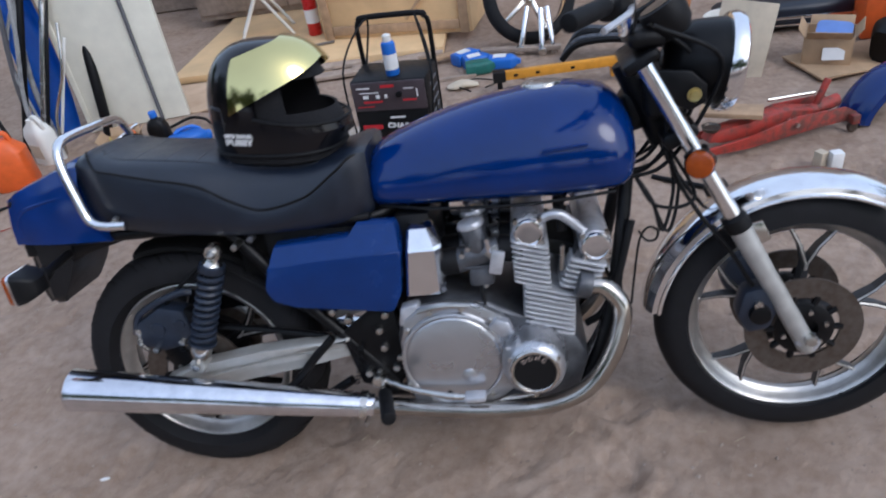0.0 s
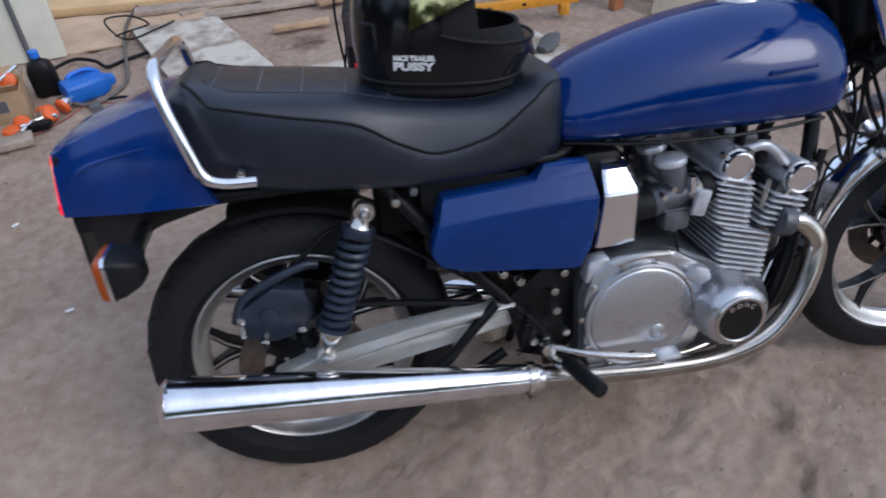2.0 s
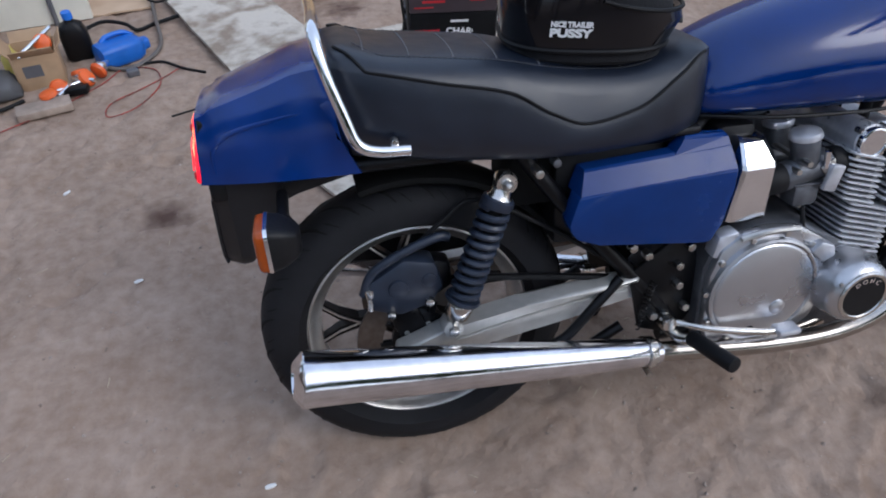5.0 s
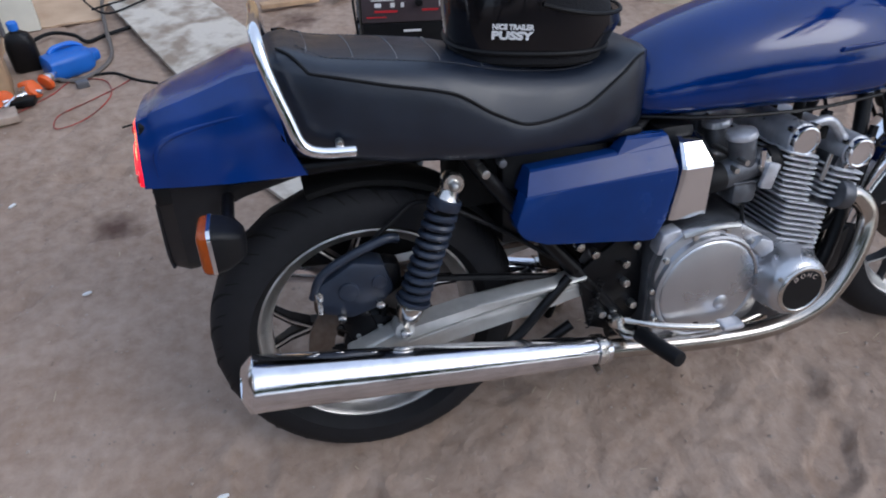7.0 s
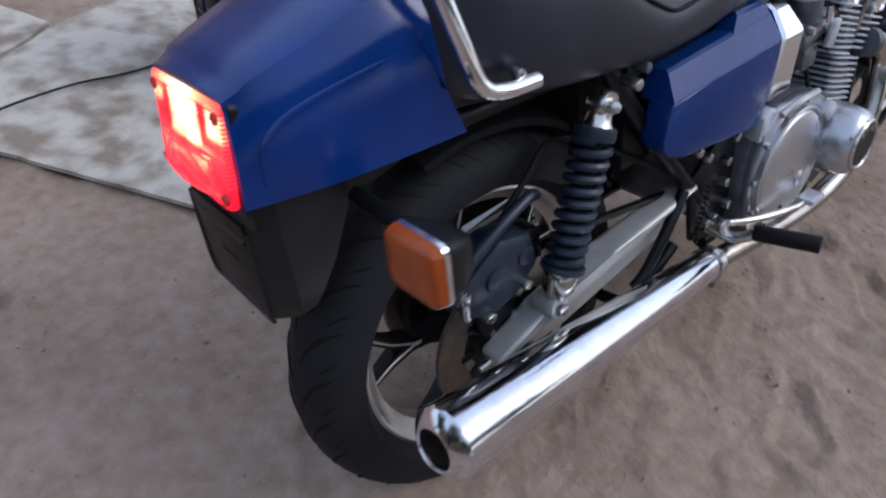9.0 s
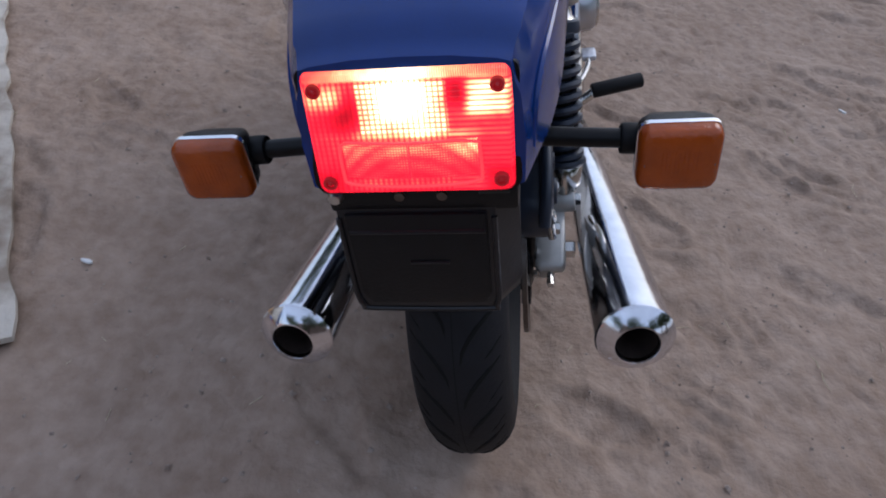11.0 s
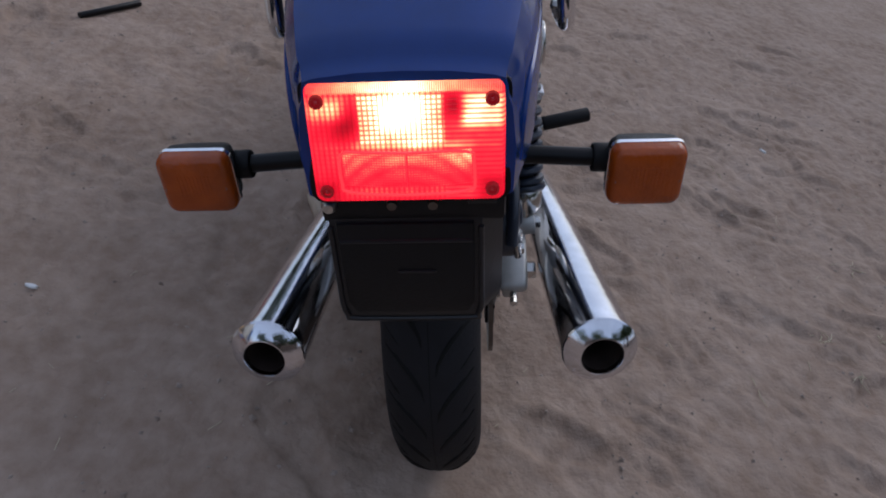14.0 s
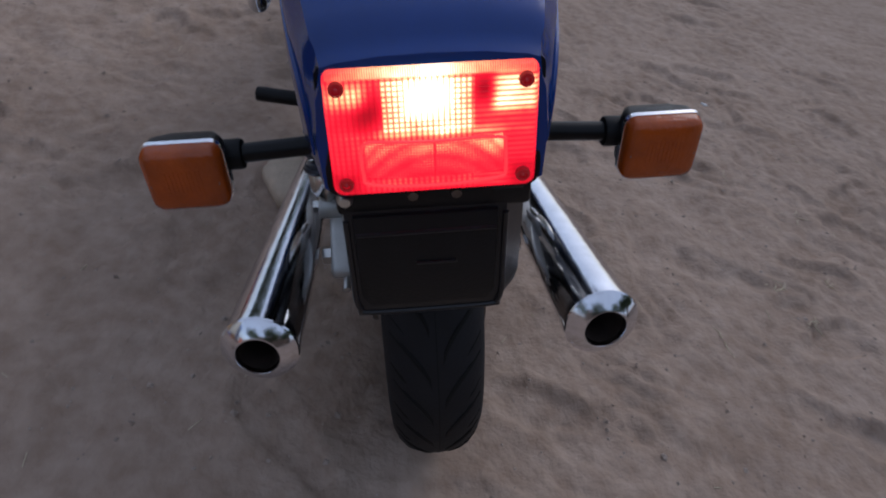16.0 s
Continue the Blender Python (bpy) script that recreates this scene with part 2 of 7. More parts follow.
def lerp_table(rows, x):
    """Smooth values between rows of (x, ...)."""
    xs = [r[0] for r in rows]
    i = max(0, min(len(rows) - 2, sum(v <= x for v in xs) - 1))
    h = xs[i + 1] - xs[i]
    t = min(1, max(0, (x - xs[i]) / h))
    out = []
    for c in range(1, len(rows[0])):
        def slope(k):
            if k == 0 or k == len(rows) - 1:
                return 0.0 if len(rows) < 3 else (rows[min(k + 1, len(rows) - 1)][c] - rows[max(k - 1, 0)][c]) / (xs[min(k + 1, len(rows) - 1)] - xs[max(k - 1, 0)])
            l, r = (rows[k][c] - rows[k - 1][c]) / (xs[k] - xs[k - 1]), (rows[k + 1][c] - rows[k][c]) / (xs[k + 1] - xs[k])
            return 0.0 if l * r <= 0 else 2 * l * r / (l + r)
        a, b, m0, m1 = rows[i][c], rows[i + 1][c], slope(i) * h, slope(i + 1) * h
        out.append((2 * t ** 3 - 3 * t * t + 1) * a + (t ** 3 - 2 * t * t + t) * m0 + (3 * t * t - 2 * t ** 3) * b + (t ** 3 - t * t) * m1)
    return out


def text(body, size, at, material, parent=None, name="lettering", depth=0.0006, label="", bold=0.0):
    cu = bpy.data.curves.new(name, "FONT")
    cu.body, cu.size, cu.extrude, cu.align_x, cu.align_y = body, size, depth, "CENTER", "CENTER"
    cu.offset = bold
    tmp = new("tmp", cu)
    me = bpy.data.meshes.new_from_object(tmp.evaluated_get(bpy.context.evaluated_depsgraph_get()))
    bpy.data.objects.remove(tmp)
    me.materials.clear()
    me.materials.append(material)
    ob = new(name, me)
    if parent is not None:
        ob.parent = parent
    ob.matrix_basis = at
    return tagged(ob, label)


# ---------------- ground ----------------
def axis_steps(lo, hi, step, far):
    inner = list(np.arange(lo, hi + 1e-6, step))
    out, d, left, right = [], step, [lo], [hi]
    while right[-1] < far:
        d *= 1.35
        left.append(left[-1] - d)
        right.append(right[-1] + d)
    return left[:0:-1] + inner + right[1:]


def make_prints():
    """Shoe prints trodden into the loose dirt, sorted into half-metre cells."""
    rnd = random.Random(11)
    cells = {}
    for k in range(110):
        x, y = rnd.uniform(-1.7, 2.6), rnd.uniform(-1.9, 1.6)
        p = (x, y, rnd.uniform(0, 6.28), rnd.uniform(0.1, 0.14), rnd.uniform(0.038, 0.05), rnd.uniform(0.007, 0.014))
        for i in (-1, 0, 1):
            for j in (-1, 0, 1):
                cells.setdefault((math.floor(x * 2) + i, math.floor(y * 2) + j), []).append(p)
    return cells


PRINTS = make_prints()


SCUFFS = ((-0.075, 0.672, 0.55, 0.1, 0.085), (0.55, 0.95, 1.3, 0.14, 0.1), (0.95, 0.72, 1.5, 0.13, 0.08), (0.2, -0.56, 0.4, 0.09, 0.06), (-0.02, -0.45, 1.1, 0.1, 0.06), (0.75, -0.95, 1.45, 0.12, 0.09))


def ground_height(x, y):
    v = Vector((x, y, 0))
    r = math.hypot(x - 0.4, y)
    h = 0.014 * noise.noise(v * 1.1) + 0.006 * noise.noise(v * 4.3 + Vector((7, 1, 3))) + 0.0085 * noise.noise(v * 9.4) + 0.0042 * noise.noise(v * 23) + 0.0024 * noise.noise(v * 55)
    h -= 0.017 * max(0, noise.noise(v * 6.1 + Vector((2, 9, 0))) - 0.15)
    # scuffed creases where the loose top has been dragged about
    for k, deep in ((3.1, 0.012), (5.6, 0.009), (8.5, 0.006)):
        crease = noise.noise(Vector((x * k, y * k * 1.3, 4.0 * k)) + 0.35 * noise.noise_vector(v * 9))
        h -= deep * max(0.0, 1 - abs(crease) * 10) * min(1.0, max(0.0, 0.5 + 1.6 * noise.noise(v * 1.7 + Vector((5, 2, k)))))
    for px_, py_, a, ln, w, deep in PRINTS.get((math.floor(x * 2), math.floor(y * 2)), ()):
        c, s = math.cos(a), math.sin(a)
        u, q = ((x - px_) * c + (y - py_) * s) / ln, (-(x - px_) * s + (y - py_) * c) / (w * (1.0 + 0.25 * math.sin(3 * ((x - px_) * c + (y - py_) * s) / ln)))
        d = (abs(u) ** 2.6 + abs(q) ** 2.6) ** 0.385 + 0.16 * noise.noise(v * 24 + Vector((3, 3, a)))
        if d < 1.6:
            h += -deep * min(1.0, max(0.0, (1.05 - d) / 0.22)) + 0.5 * deep * max(0.0, 1 - abs(d - 1.2) / 0.3)
    # fingers of dirt dragged by a heel
    for sx, sy, a, ln, wd in SCUFFS:
        c, q = math.cos(a), math.sin(a)
        u, w = ((x - sx) * c + (y - sy) * q) / ln, (-(x - sx) * q + (y - sy) * c) / wd
        if u * u + w * w < 5:
            h += 0.0075 * math.sin(w * 8.0 + 1.6 * noise.noise(v * 11)) * math.exp(-1.3 * (u * u + w * w))
    flat = math.exp(-((x - 0.02) ** 2 + (y - 0.05) ** 2) / 0.05) + math.exp(-((x - 1.48) ** 2 + (y - 0.05) ** 2) / 0.05)
    h = h * (1 - 0.7 * min(1, flat)) - 0.02 * math.exp(-((x - 0.02) ** 2 + (y - 0.03) ** 2) / 0.05) - 0.006 * math.exp(-((x - 1.48) ** 2 + (y - 0.05) ** 2) / 0.05)
    return h * min(1.0, 14 / max(r, 1)) - 0.004


def build_ground():
    xs, ys = axis_steps(-1.9, 2.9, 0.0135, 900), axis_steps(-2.0, 2.6, 0.0135, 900)
    verts = [(x, y, ground_height(x, y)) for y in ys for x in xs]
    nx = len(xs)
    faces = [(j * nx + i, j * nx + i + 1, (j + 1) * nx + i + 1, (j + 1) * nx + i) for j in range(len(ys) - 1) for i in range(nx - 1)]
    me = bpy.data.meshes.new("ground")
    me.from_pydata(verts, [], faces)
    me.polygons.foreach_set("use_smooth", [True] * len(me.polygons))
    me.materials.append(SOIL)
    tagged(new("ground", me), "uneven reddish-brown sandy dirt with footprints", "ground", kind="structure")


build_ground()


# ---------------- motorcycle ----------------
BIKE = pose(0, 0, -0.034, -12.05, 0, 0) @ pose(0, 0, 0, 0, -0.64, 0)
bike = thing("motorcycle", "blue four-cylinder roadster motorcycle leaning on its side stand in the dirt", "motorcycle", BIKE)
SIDES = (-1, 1)                         # right of the machine, left of it
SPIN = Vector((-0.454, 0, 0.891))       # steering axis
PIVOT = Matrix.Translation((1.241, 0, 0.682))
STEER = PIVOT @ Matrix.Rotation(radians(-4.0), 4, SPIN) @ PIVOT.inverted()
RA, FA = Vector((0, 0, 0.330)), Vector((1.501, 0, 0.340))


def fpart(name, bm, material, parent, label="", smooth=True):
    bm.transform(STEER)
    return part(name, bm, material, parent, label, smooth)


def tyre_profile(R, w, rim_r, rim_w):
    """Half-round tread, sidewall and bead, as (radius, along) pairs."""
    pts = []
    for k in range(13):
        a = math.pi * k / 12
        y = -w * math.cos(a)
        pts.append((R - 0.052 * (1 - math.sin(a)) ** 1.15 - 0.004 * abs(math.cos(a)), y))
    pts = [(rim_r - 0.006, -rim_w + 0.004), (rim_r + 0.012, -w * 0.9), (R - 0.075, -w * 1.01)] + pts + [(R - 0.075, w * 1.01), (rim_r + 0.012, w * 0.9), (rim_r - 0.006, rim_w - 0.004)]
    return pts


def tread_groove(centre, R, w, name, parent, front):
    """Curved rain grooves sweeping out from a centre line; near-black tubes paint their shade."""
    def on(y, a, lift=-0.0023):
        r = R - 0.052 * (1 - math.sqrt(max(0, 1 - (y / w) ** 2))) ** 1.15 - 0.004 * abs(y / w) + lift
        return Vector((centre.x + r * math.cos(a), centre.y + y, centre.z + r * math.sin(a)))
    bm = bmesh.new()
    n = 26
    for k in range(n):
        for side in (-1, 1):
            a0 = 2 * math.pi * (k + (0.5 if side > 0 else 0)) / n
            path = [on(side * w * (0.1 + 0.74 * t ** 1.5), a0 + (0.02 + 0.26 * t ** 0.8) * (1 if front else -1)) for t in (0, 0.2, 0.4, 0.6, 0.8, 1.0)]
            tube(path, 0.004, 6, bm, 0, radii=[0.0018, 0.0034, 0.0044, 0.0046, 0.004, 0.002])
            short = [on(side * w * (0.5 + 0.36 * t), a0 + (0.03 + 0.1 * t) * (1 if front else -1)) for t in (0, 0.5, 1.0)]
            tube(short, 0.003, 5, bm, 0, radii=[0.0015, 0.003, 0.002])
    tube([on(0.0, 2 * math.pi * k / 96) for k in range(97)], 0.0026, 6, bm, 0)
    return part(name, bm, DARK, parent, "curved rain grooves in the tread")


SPOKE = mat("dark_wheel_paint", (0.06, 0.061, 0.065), 0.36, vary=0.3, scale=40, metal=0.5)


def wheel(name, c, R, w, rim_r, rim_w, front, make):
    prof = [(rim_r + 0.004, -rim_w - 0.004), (rim_r - 0.004, -rim_w - 0.007), (rim_r - 0.012, -rim_w + 0.001), (rim_r - 0.016, -rim_w + 0.012), (rim_r - 0.03, -rim_w + 0.022), (rim_r - 0.032, 0),
            (rim_r - 0.03, rim_w - 0.022), (rim_r - 0.016, rim_w - 0.012), (rim_r - 0.012, rim_w - 0.001), (rim_r - 0.004, rim_w + 0.007), (rim_r + 0.004, rim_w + 0.004), (rim_r - 0.002, 0)]
    rim = make(name, lathe(prof, c, (0, 1, 0), 72, closed=True), RIM, bike, "cast alloy wheel rim with machined lip")
    make("tyre", lathe(tyre_profile(R, w, rim_r, rim_w), c, (0, 1, 0), 96), RUBBER, rim, "worn black road tyre")
    hub = lathe([(0.0, -0.07), (0.03, -0.07), (0.045, -0.055), (0.05, -0.03), (0.045, 0), (0.05, 0.03), (0.045, 0.055), (0.03, 0.07), (0.0, 0.07)], c, (0, 1, 0), 32)
    make("hub", hub, BLACK, rim)
    wide, paint = (1.0, SPOKE) if front else (1.9, BLACK)
    for k in range(5):
        a = 2 * math.pi * (k + (0.15 if front else 0.42)) / 5
        bm = bmesh.new()
        # forked spokes: one stem that splits in two towards the rim
        for s in (-1, 1):
            secs = []
            for t in (0, 0.25, 0.5, 0.75, 1.0):
                r = 0.04 + (rim_r - 0.064) * t
                b = a + s * (0.012 + 0.42 * max(0, t - 0.5))
                half, deep = (0.0075 - 0.0035 * t) * wide, 0.02 - 0.010 * t
                d, e = Vector((math.cos(b), 0, math.sin(b))), Vector((-math.sin(b), 0, math.cos(b)))
                p = c + r * d
                secs.append([p + half * u * e + deep * v * Vector((0, 1, 0)) for u, v in ((-1, -1), (-1, 1), (1, 1), (1, -1))])
            loft(secs, bm)
        spoke = make("spoke", bm, paint, rim, smooth=False)
        # machined outer edge of each fork
        edge = bmesh.new()
        for s in (-1, 1):
            for y in (-0.0155, 0.0155):
                pts = []
                for t in (0.42, 0.5, 0.75, 1.0):
                    r, b = 0.04 + (rim_r - 0.064) * t, a + s * (0.012 + 0.42 * max(0, t - 0.5))
                    pts.append(c + Vector((r * math.cos(b), y * (1.22 - 0.55 * t), r * math.sin(b))))
                tube(pts, 0.0026, 5, edge, 0)
        make("machined_edge", edge, RIM, spoke)
    return rim


rear_wheel = wheel("rear_wheel", RA, 0.328, 0.067, 0.236, 0.036, False, part)
front_wheel = wheel("front_wheel", FA, 0.325, 0.05, 0.25, 0.03, True, fpart)
tread_groove(RA, 0.328, 0.067, "tread", rear_wheel, False)

for c, r, ys, make, par in ((RA, 0.137, (-0.085,), part, rear_wheel), (FA, 0.128, (-0.075, 0.075), fpart, front_wheel)):
    for y in ys:
        o = c + Vector((0, y, 0))
        disc = make("brake_disc", lathe([(r * 0.62, -0.0035), (r, -0.0035), (r, 0.0035), (r * 0.62, 0.0035)], o, (0, 1, 0), 64, closed=True), STEEL_RUST, par, "rust-tinged steel brake disc", False)
        for k in range(10):
            a = 2 * math.pi * k / 10
            d = Vector((math.cos(a), 0, math.sin(a)))
            make("carrier_arm", rod(o + 0.04 * d, o + (r * 0.66) * d, 0.008, 8), BLACK, par)
        make("disc_carrier", lathe([(0.03, -0.012), (0.052, -0.012), (0.066, -0.006), (0.066, 0.008), (0.03, 0.012)], o, (0, 1, 0), 32, closed=True), BLACK, par)
        for k in range(6):
            a = 2 * math.pi * (k + 0.3) / 6
            p = o + 0.047 * Vector((math.cos(a), 0, math.sin(a)))
            make("bolt", rod(p + Vector((0, -0.018, 0)), p, 0.006, 6), BOLT, par)


# ---- exhaust ----
SOOT = mat("brown_soot", (0.03, 0.021, 0.017), 0.9, vary=0.3, scale=60, spec=0.2)


def muffler(s):
    """Megaphone muffler, turned along its own axis, with a reversed cone at the end."""
    a, b = Vector((0.47, s * 0.178, 0.262)), Vector((-0.250, s * 0.231, 0.395))
    L = (b - a).length
    prof = [(0.0, -0.01), (0.026, -0.01), (0.028, 0.0), (0.03, 0.02), (0.0385, L * 0.35), (0.0465, L * 0.7), (0.0512, L - 0.03), (0.0525, L - 0.012), (0.0525, L - 0.008), (0.0508, L - 0.006), (0.044, L - 0.006)]
    m = part("muffler", lathe(prof, a, b - a, 56), MUFFLER_CHROME, bike, "long chromed megaphone muffler with a duller cone tip")
    cone = lathe([(0.0506, L - 0.0062), (0.0508, L - 0.0055), (0.0318, L + 0.0095), (0.0292, L + 0.0098), (0.0280, L + 0.0075), (0.0268, L - 0.09), (0.0, L - 0.09)], a, b - a, 56)
    part("end_cone", cone, MUFFLER_CHROME, m, "dull chrome reversed end cone")
    inner = lathe([(0.0271, L + 0.002), (0.0264, L - 0.085), (0.0, L - 0.085)], a, b - a, 40)
    part("outlet", inner, SOOT, m, "sooty black outlet")
    d = (b - a).normalized()
    band = lathe([(0.031, -0.005), (0.0345, -0.005), (0.0345, 0.012), (0.031, 0.012)], a + 0.012 * d, d, 40, closed=True)
    part("clamp", band, CHROME_OLD, m)
    part("clamp_bolt", rod(a + d * 0.015 + Vector((0, s * 0.02, -0.045)), a + d * 0.015 + Vector((0, -s * 0.02, -0.04)), 0.006, 8), BOLT, m)


for s in SIDES:
    muffler(s)
    outer = [(1.0, s * 0.165, 0.535), (1.045, s * 0.168, 0.525), (1.078, s * 0.178, 0.47), (1.05, s * 0.192, 0.37), (0.985, s * 0.2, 0.285), (0.88, s * 0.2, 0.247), (0.72, s * 0.197, 0.245), (0.46, s * 0.179, 0.263)]
    p = part("exhaust_pipe", tube(outer, 0.021, 18), PIPE, bike, "chromed exhaust header browned by heat")
    part("flange", rod((0.985, s * 0.165, 0.54), (1.015, s * 0.165, 0.531), 0.031, 20, bevel=0.004), ALU_DARK, p)
    inner = [(1.0, s * 0.06, 0.535), (1.05, s * 0.06, 0.522), (1.075, s * 0.066, 0.46), (1.04, s * 0.085, 0.36), (0.96, s * 0.12, 0.275), (0.86, s * 0.15, 0.245), (0.7, s * 0.168, 0.24), (0.58, s * 0.178, 0.252)]
    p = part("exhaust_pipe", tube(inner, 0.02, 14), PIPE, bike, "chromed exhaust header browned by heat")
    part("flange", rod((0.985, s * 0.06, 0.54), (1.015, s * 0.06, 0.531), 0.03, 20, bevel=0.004), ALU_DARK, p)

# ---- tank ----
TANK = [  # x, bottom, top, half width, roundness
    (0.537, 0.742, 0.835, 0.085, 2.4), (0.56, 0.732, 0.862, 0.11, 2.5), (0.63, 0.727, 0.893, 0.128, 2.5), (0.74, 0.723, 0.925, 0.143, 2.5), (0.85, 0.720, 0.946, 0.152, 2.5),
    (0.95, 0.718, 0.955, 0.157, 2.5), (1.03, 0.719, 0.951, 0.156, 2.6), (1.08, 0.722, 0.936, 0.15, 2.6), (1.11, 0.732, 0.908, 0.136, 2.6), (1.128, 0.762, 0.87, 0.10, 2.4)]


def tank_loop(x):
    zb, zt, w, p = lerp_table(TANK, x)
    n, out = 44, []
    for k in range(n):
        a = 2 * math.pi * k / n
        c, s_ = math.cos(a), math.sin(a)
        z = s_ * 0.5
        # broad flanks low down, a narrow rounded top
        y = w * math.copysign(abs(c) ** (2 / p), c)
        zz = zb + (zt - zb) * (0.42 + (0.58 if s_ > 0 else 0.42) * math.copysign(abs(s_) ** (2 / (2.0 if s_ > 0 else 4.5)), s_))
        if s_ > 0:
            y *= 1 - 0.12 * s_
        out.append(Vector((x, y, zz)))
    return out


xs = [0.537, 0.545, 0.56, 0.59] + [0.63 + 0.035 * i for i in range(12)] + [1.05, 1.08, 1.1, 1.115, 1.124, 1.128]
tank = part("fuel_tank", loft([tank_loop(x) for x in xs]), BLUE, bike, "glossy dark blue teardrop fuel tank")
part("filler_cap", lathe([(0.0, 0.003), (0.036, 0.003), (0.043, 0.0015), (0.046, -0.004), (0.046, -0.02)], (0.945, 0, 0.956), (0, 0, 1), 40), CHROME_OLD, tank, "chrome filler cap")
for s in SIDES:
    part("badge_mount", slab([(0.93, 0.836), (1.025, 0.842), (1.028, 0.850), (0.935, 0.846)], s * 0.1515, s * 0.158, 0.002), BLUE, tank, "small raised badge mount painted over")
part("seam", tube([(0.56, -0.085, 0.737), (0.7, -0.128, 0.731), (0.9, -0.142, 0.726), (1.08, -0.128, 0.731)], 0.004, 8), BLACK, tank)

# ---- seat ----
SEAT = [  # x, bottom, side top (welt), top, half width
    (-0.135, 0.800, 0.908, 0.916, 0.10), (-0.115, 0.786, 0.912, 0.934, 0.125), (-0.085, 0.779, 0.906, 0.937, 0.138), (-0.04, 0.770, 0.897, 0.921, 0.149), (0.06, 0.750, 0.872, 0.909, 0.155), (0.17, 0.737, 0.845, 0.895, 0.157), (0.245, 0.73, 0.80, 0.881, 0.158),
    (0.31, 0.728, 0.775, 0.872, 0.158), (0.40, 0.729, 0.79, 0.862, 0.155), (0.485, 0.733, 0.84, 0.872, 0.142), (0.53, 0.737, 0.868, 0.882, 0.125), (0.55, 0.745, 0.865, 0.87, 0.105)]


def seat_loop(x):
    zb, zw, zt, w = lerp_table(SEAT, x)
    half = [(0.0, zb - 0.012), (w * 0.9, zb - 0.012), (w * 0.97, zb), (w, zb + 0.3 * (zw - zb)), (w * 0.995, zb + 0.75 * (zw - zb)), (w * 0.975, zw - 0.004), (w * 0.955, zw + 0.004)]
    zs = max(zt, zw + 0.012)
    half += [(w * 0.9, zw + 0.45 * (zs - zw)), (w * 0.8, zw + 0.72 * (zs - zw)), (w * 0.62, zw + 0.9 * (zs - zw)), (w * 0.4, zs - 0.001), (0.0, zs)]
    right = [Vector((x, -y, z)) for y, z in half]
    left = [Vector((x, y, z)) for y, z in half[-2:0:-1]]
    return right + left


sx = [-0.135, -0.128, -0.115, -0.09] + [-0.06 + 0.025 * i for i in range(24)] + [0.535, 0.545, 0.55]
seat = part("seat", loft([seat_loop(x) for x in sx]), VINYL, bike, "long black vinyl stepped seat with stitched top")
for s in SIDES:
    welt = []
    for x in [-0.105 + 0.0085 * i for i in range(76)]:
        zb, zw, zt, w = lerp_table(SEAT, x)
        up = max(0.0, min(1.0, (-0.055 - x) / 0.05)) ** 1.6       # the welt curls up over the rear of the seat
        zs, q = max(zt, zw + 0.012), 0.972 - 0.35 * up
        z = float(np.interp(q, [0.4, 0.62, 0.8, 0.9, 0.955], [zs, zw + 0.9 * (zs - zw), zw + 0.72 * (zs - zw), zw + 0.45 * (zs - zw), zw + 0.002]))
        welt.append((x, s * (w * q + 0.0015), z + 0.0015 * up))
    part("piping", tube(welt, 0.0027, 8, smooth=1), GRIP, seat, "raised black piping")
STITCH = mat("pale_stitching", (0.13, 0.13, 0.14), 0.7)
def seat_top(x, q):
    """A point of the seat's upper panel: q is the share of its half width."""
    zb, zw, zt, w = lerp_table(SEAT, x)
    zs, f = max(zt, zw + 0.012), abs(q)
    z = zs - 0.001 if f < 0.4 else float(np.interp(f, [0.4, 0.62, 0.8], [zs - 0.001, zw + 0.9 * (zs - zw), zw + 0.72 * (zs - zw)]))
    return Vector((x, q * w, z + 0.0004))


for x in [-0.055 + 0.074 * k for k in range(7)]:
    bm = bmesh.new()
    path = [seat_top(x - 0.012 * (q / 14 * 1.28 - 0.64) ** 2, -0.64 + 1.28 * q / 14) for q in range(15)]
    for i in range(14):
        rod(path[i].lerp(path[i + 1], 0.08), path[i].lerp(path[i + 1], 0.8), 0.0014, 5, bm=bm)
    part("stitching", bm, STITCH, seat, "pale cross stitching")
SEAM = mat("dark_stitching", (0.04, 0.041, 0.046), 0.7)
for s in SIDES:
    bm = bmesh.new()
    path = [seat_top(-0.075 + 0.0085 * k, s * (0.66 - 0.2 * max(0.0, 1 - k / 5))) for k in range(62)]
    for i in range(61):
        rod(path[i].lerp(path[i + 1], 0.1), path[i].lerp(path[i + 1], 0.8), 0.0012, 5, bm=bm)
    part("edge_stitching", bm, SEAM, seat)
part("seat_base", slab([(-0.1, 0.763), (0.02, 0.745), (0.3, 0.715), (0.54, 0.72), (0.54, 0.735), (0.3, 0.732), (-0.1, 0.785)], -0.13, 0.13, 0.004), PLASTIC, seat)

# ---- grab rail ----
rail = [(-0.006, -0.174, 0.779), (-0.06, -0.175, 0.784), (-0.09, -0.172, 0.80), (-0.107, -0.165, 0.85), (-0.124, -0.154, 0.91), (-0.132, -0.14, 0.953), (-0.134, -0.115, 0.972), (-0.133, -0.06, 0.977), (-0.132, 0, 0.977)]
full = rail + [(x, -y, z) for x, y, z in rail[-2::-1]]
grab = part("grab_rail", tube(full, 0.0105, 14), CHROME, bike, "polished chrome grab rail looping behind the seat")
for s in SIDES:
    part("mount_bolt", rod((-0.03, s * 0.16, 0.795), (-0.03, s * 0.176, 0.793), 0.007, 8, bevel=0.002), BOLT, grab)

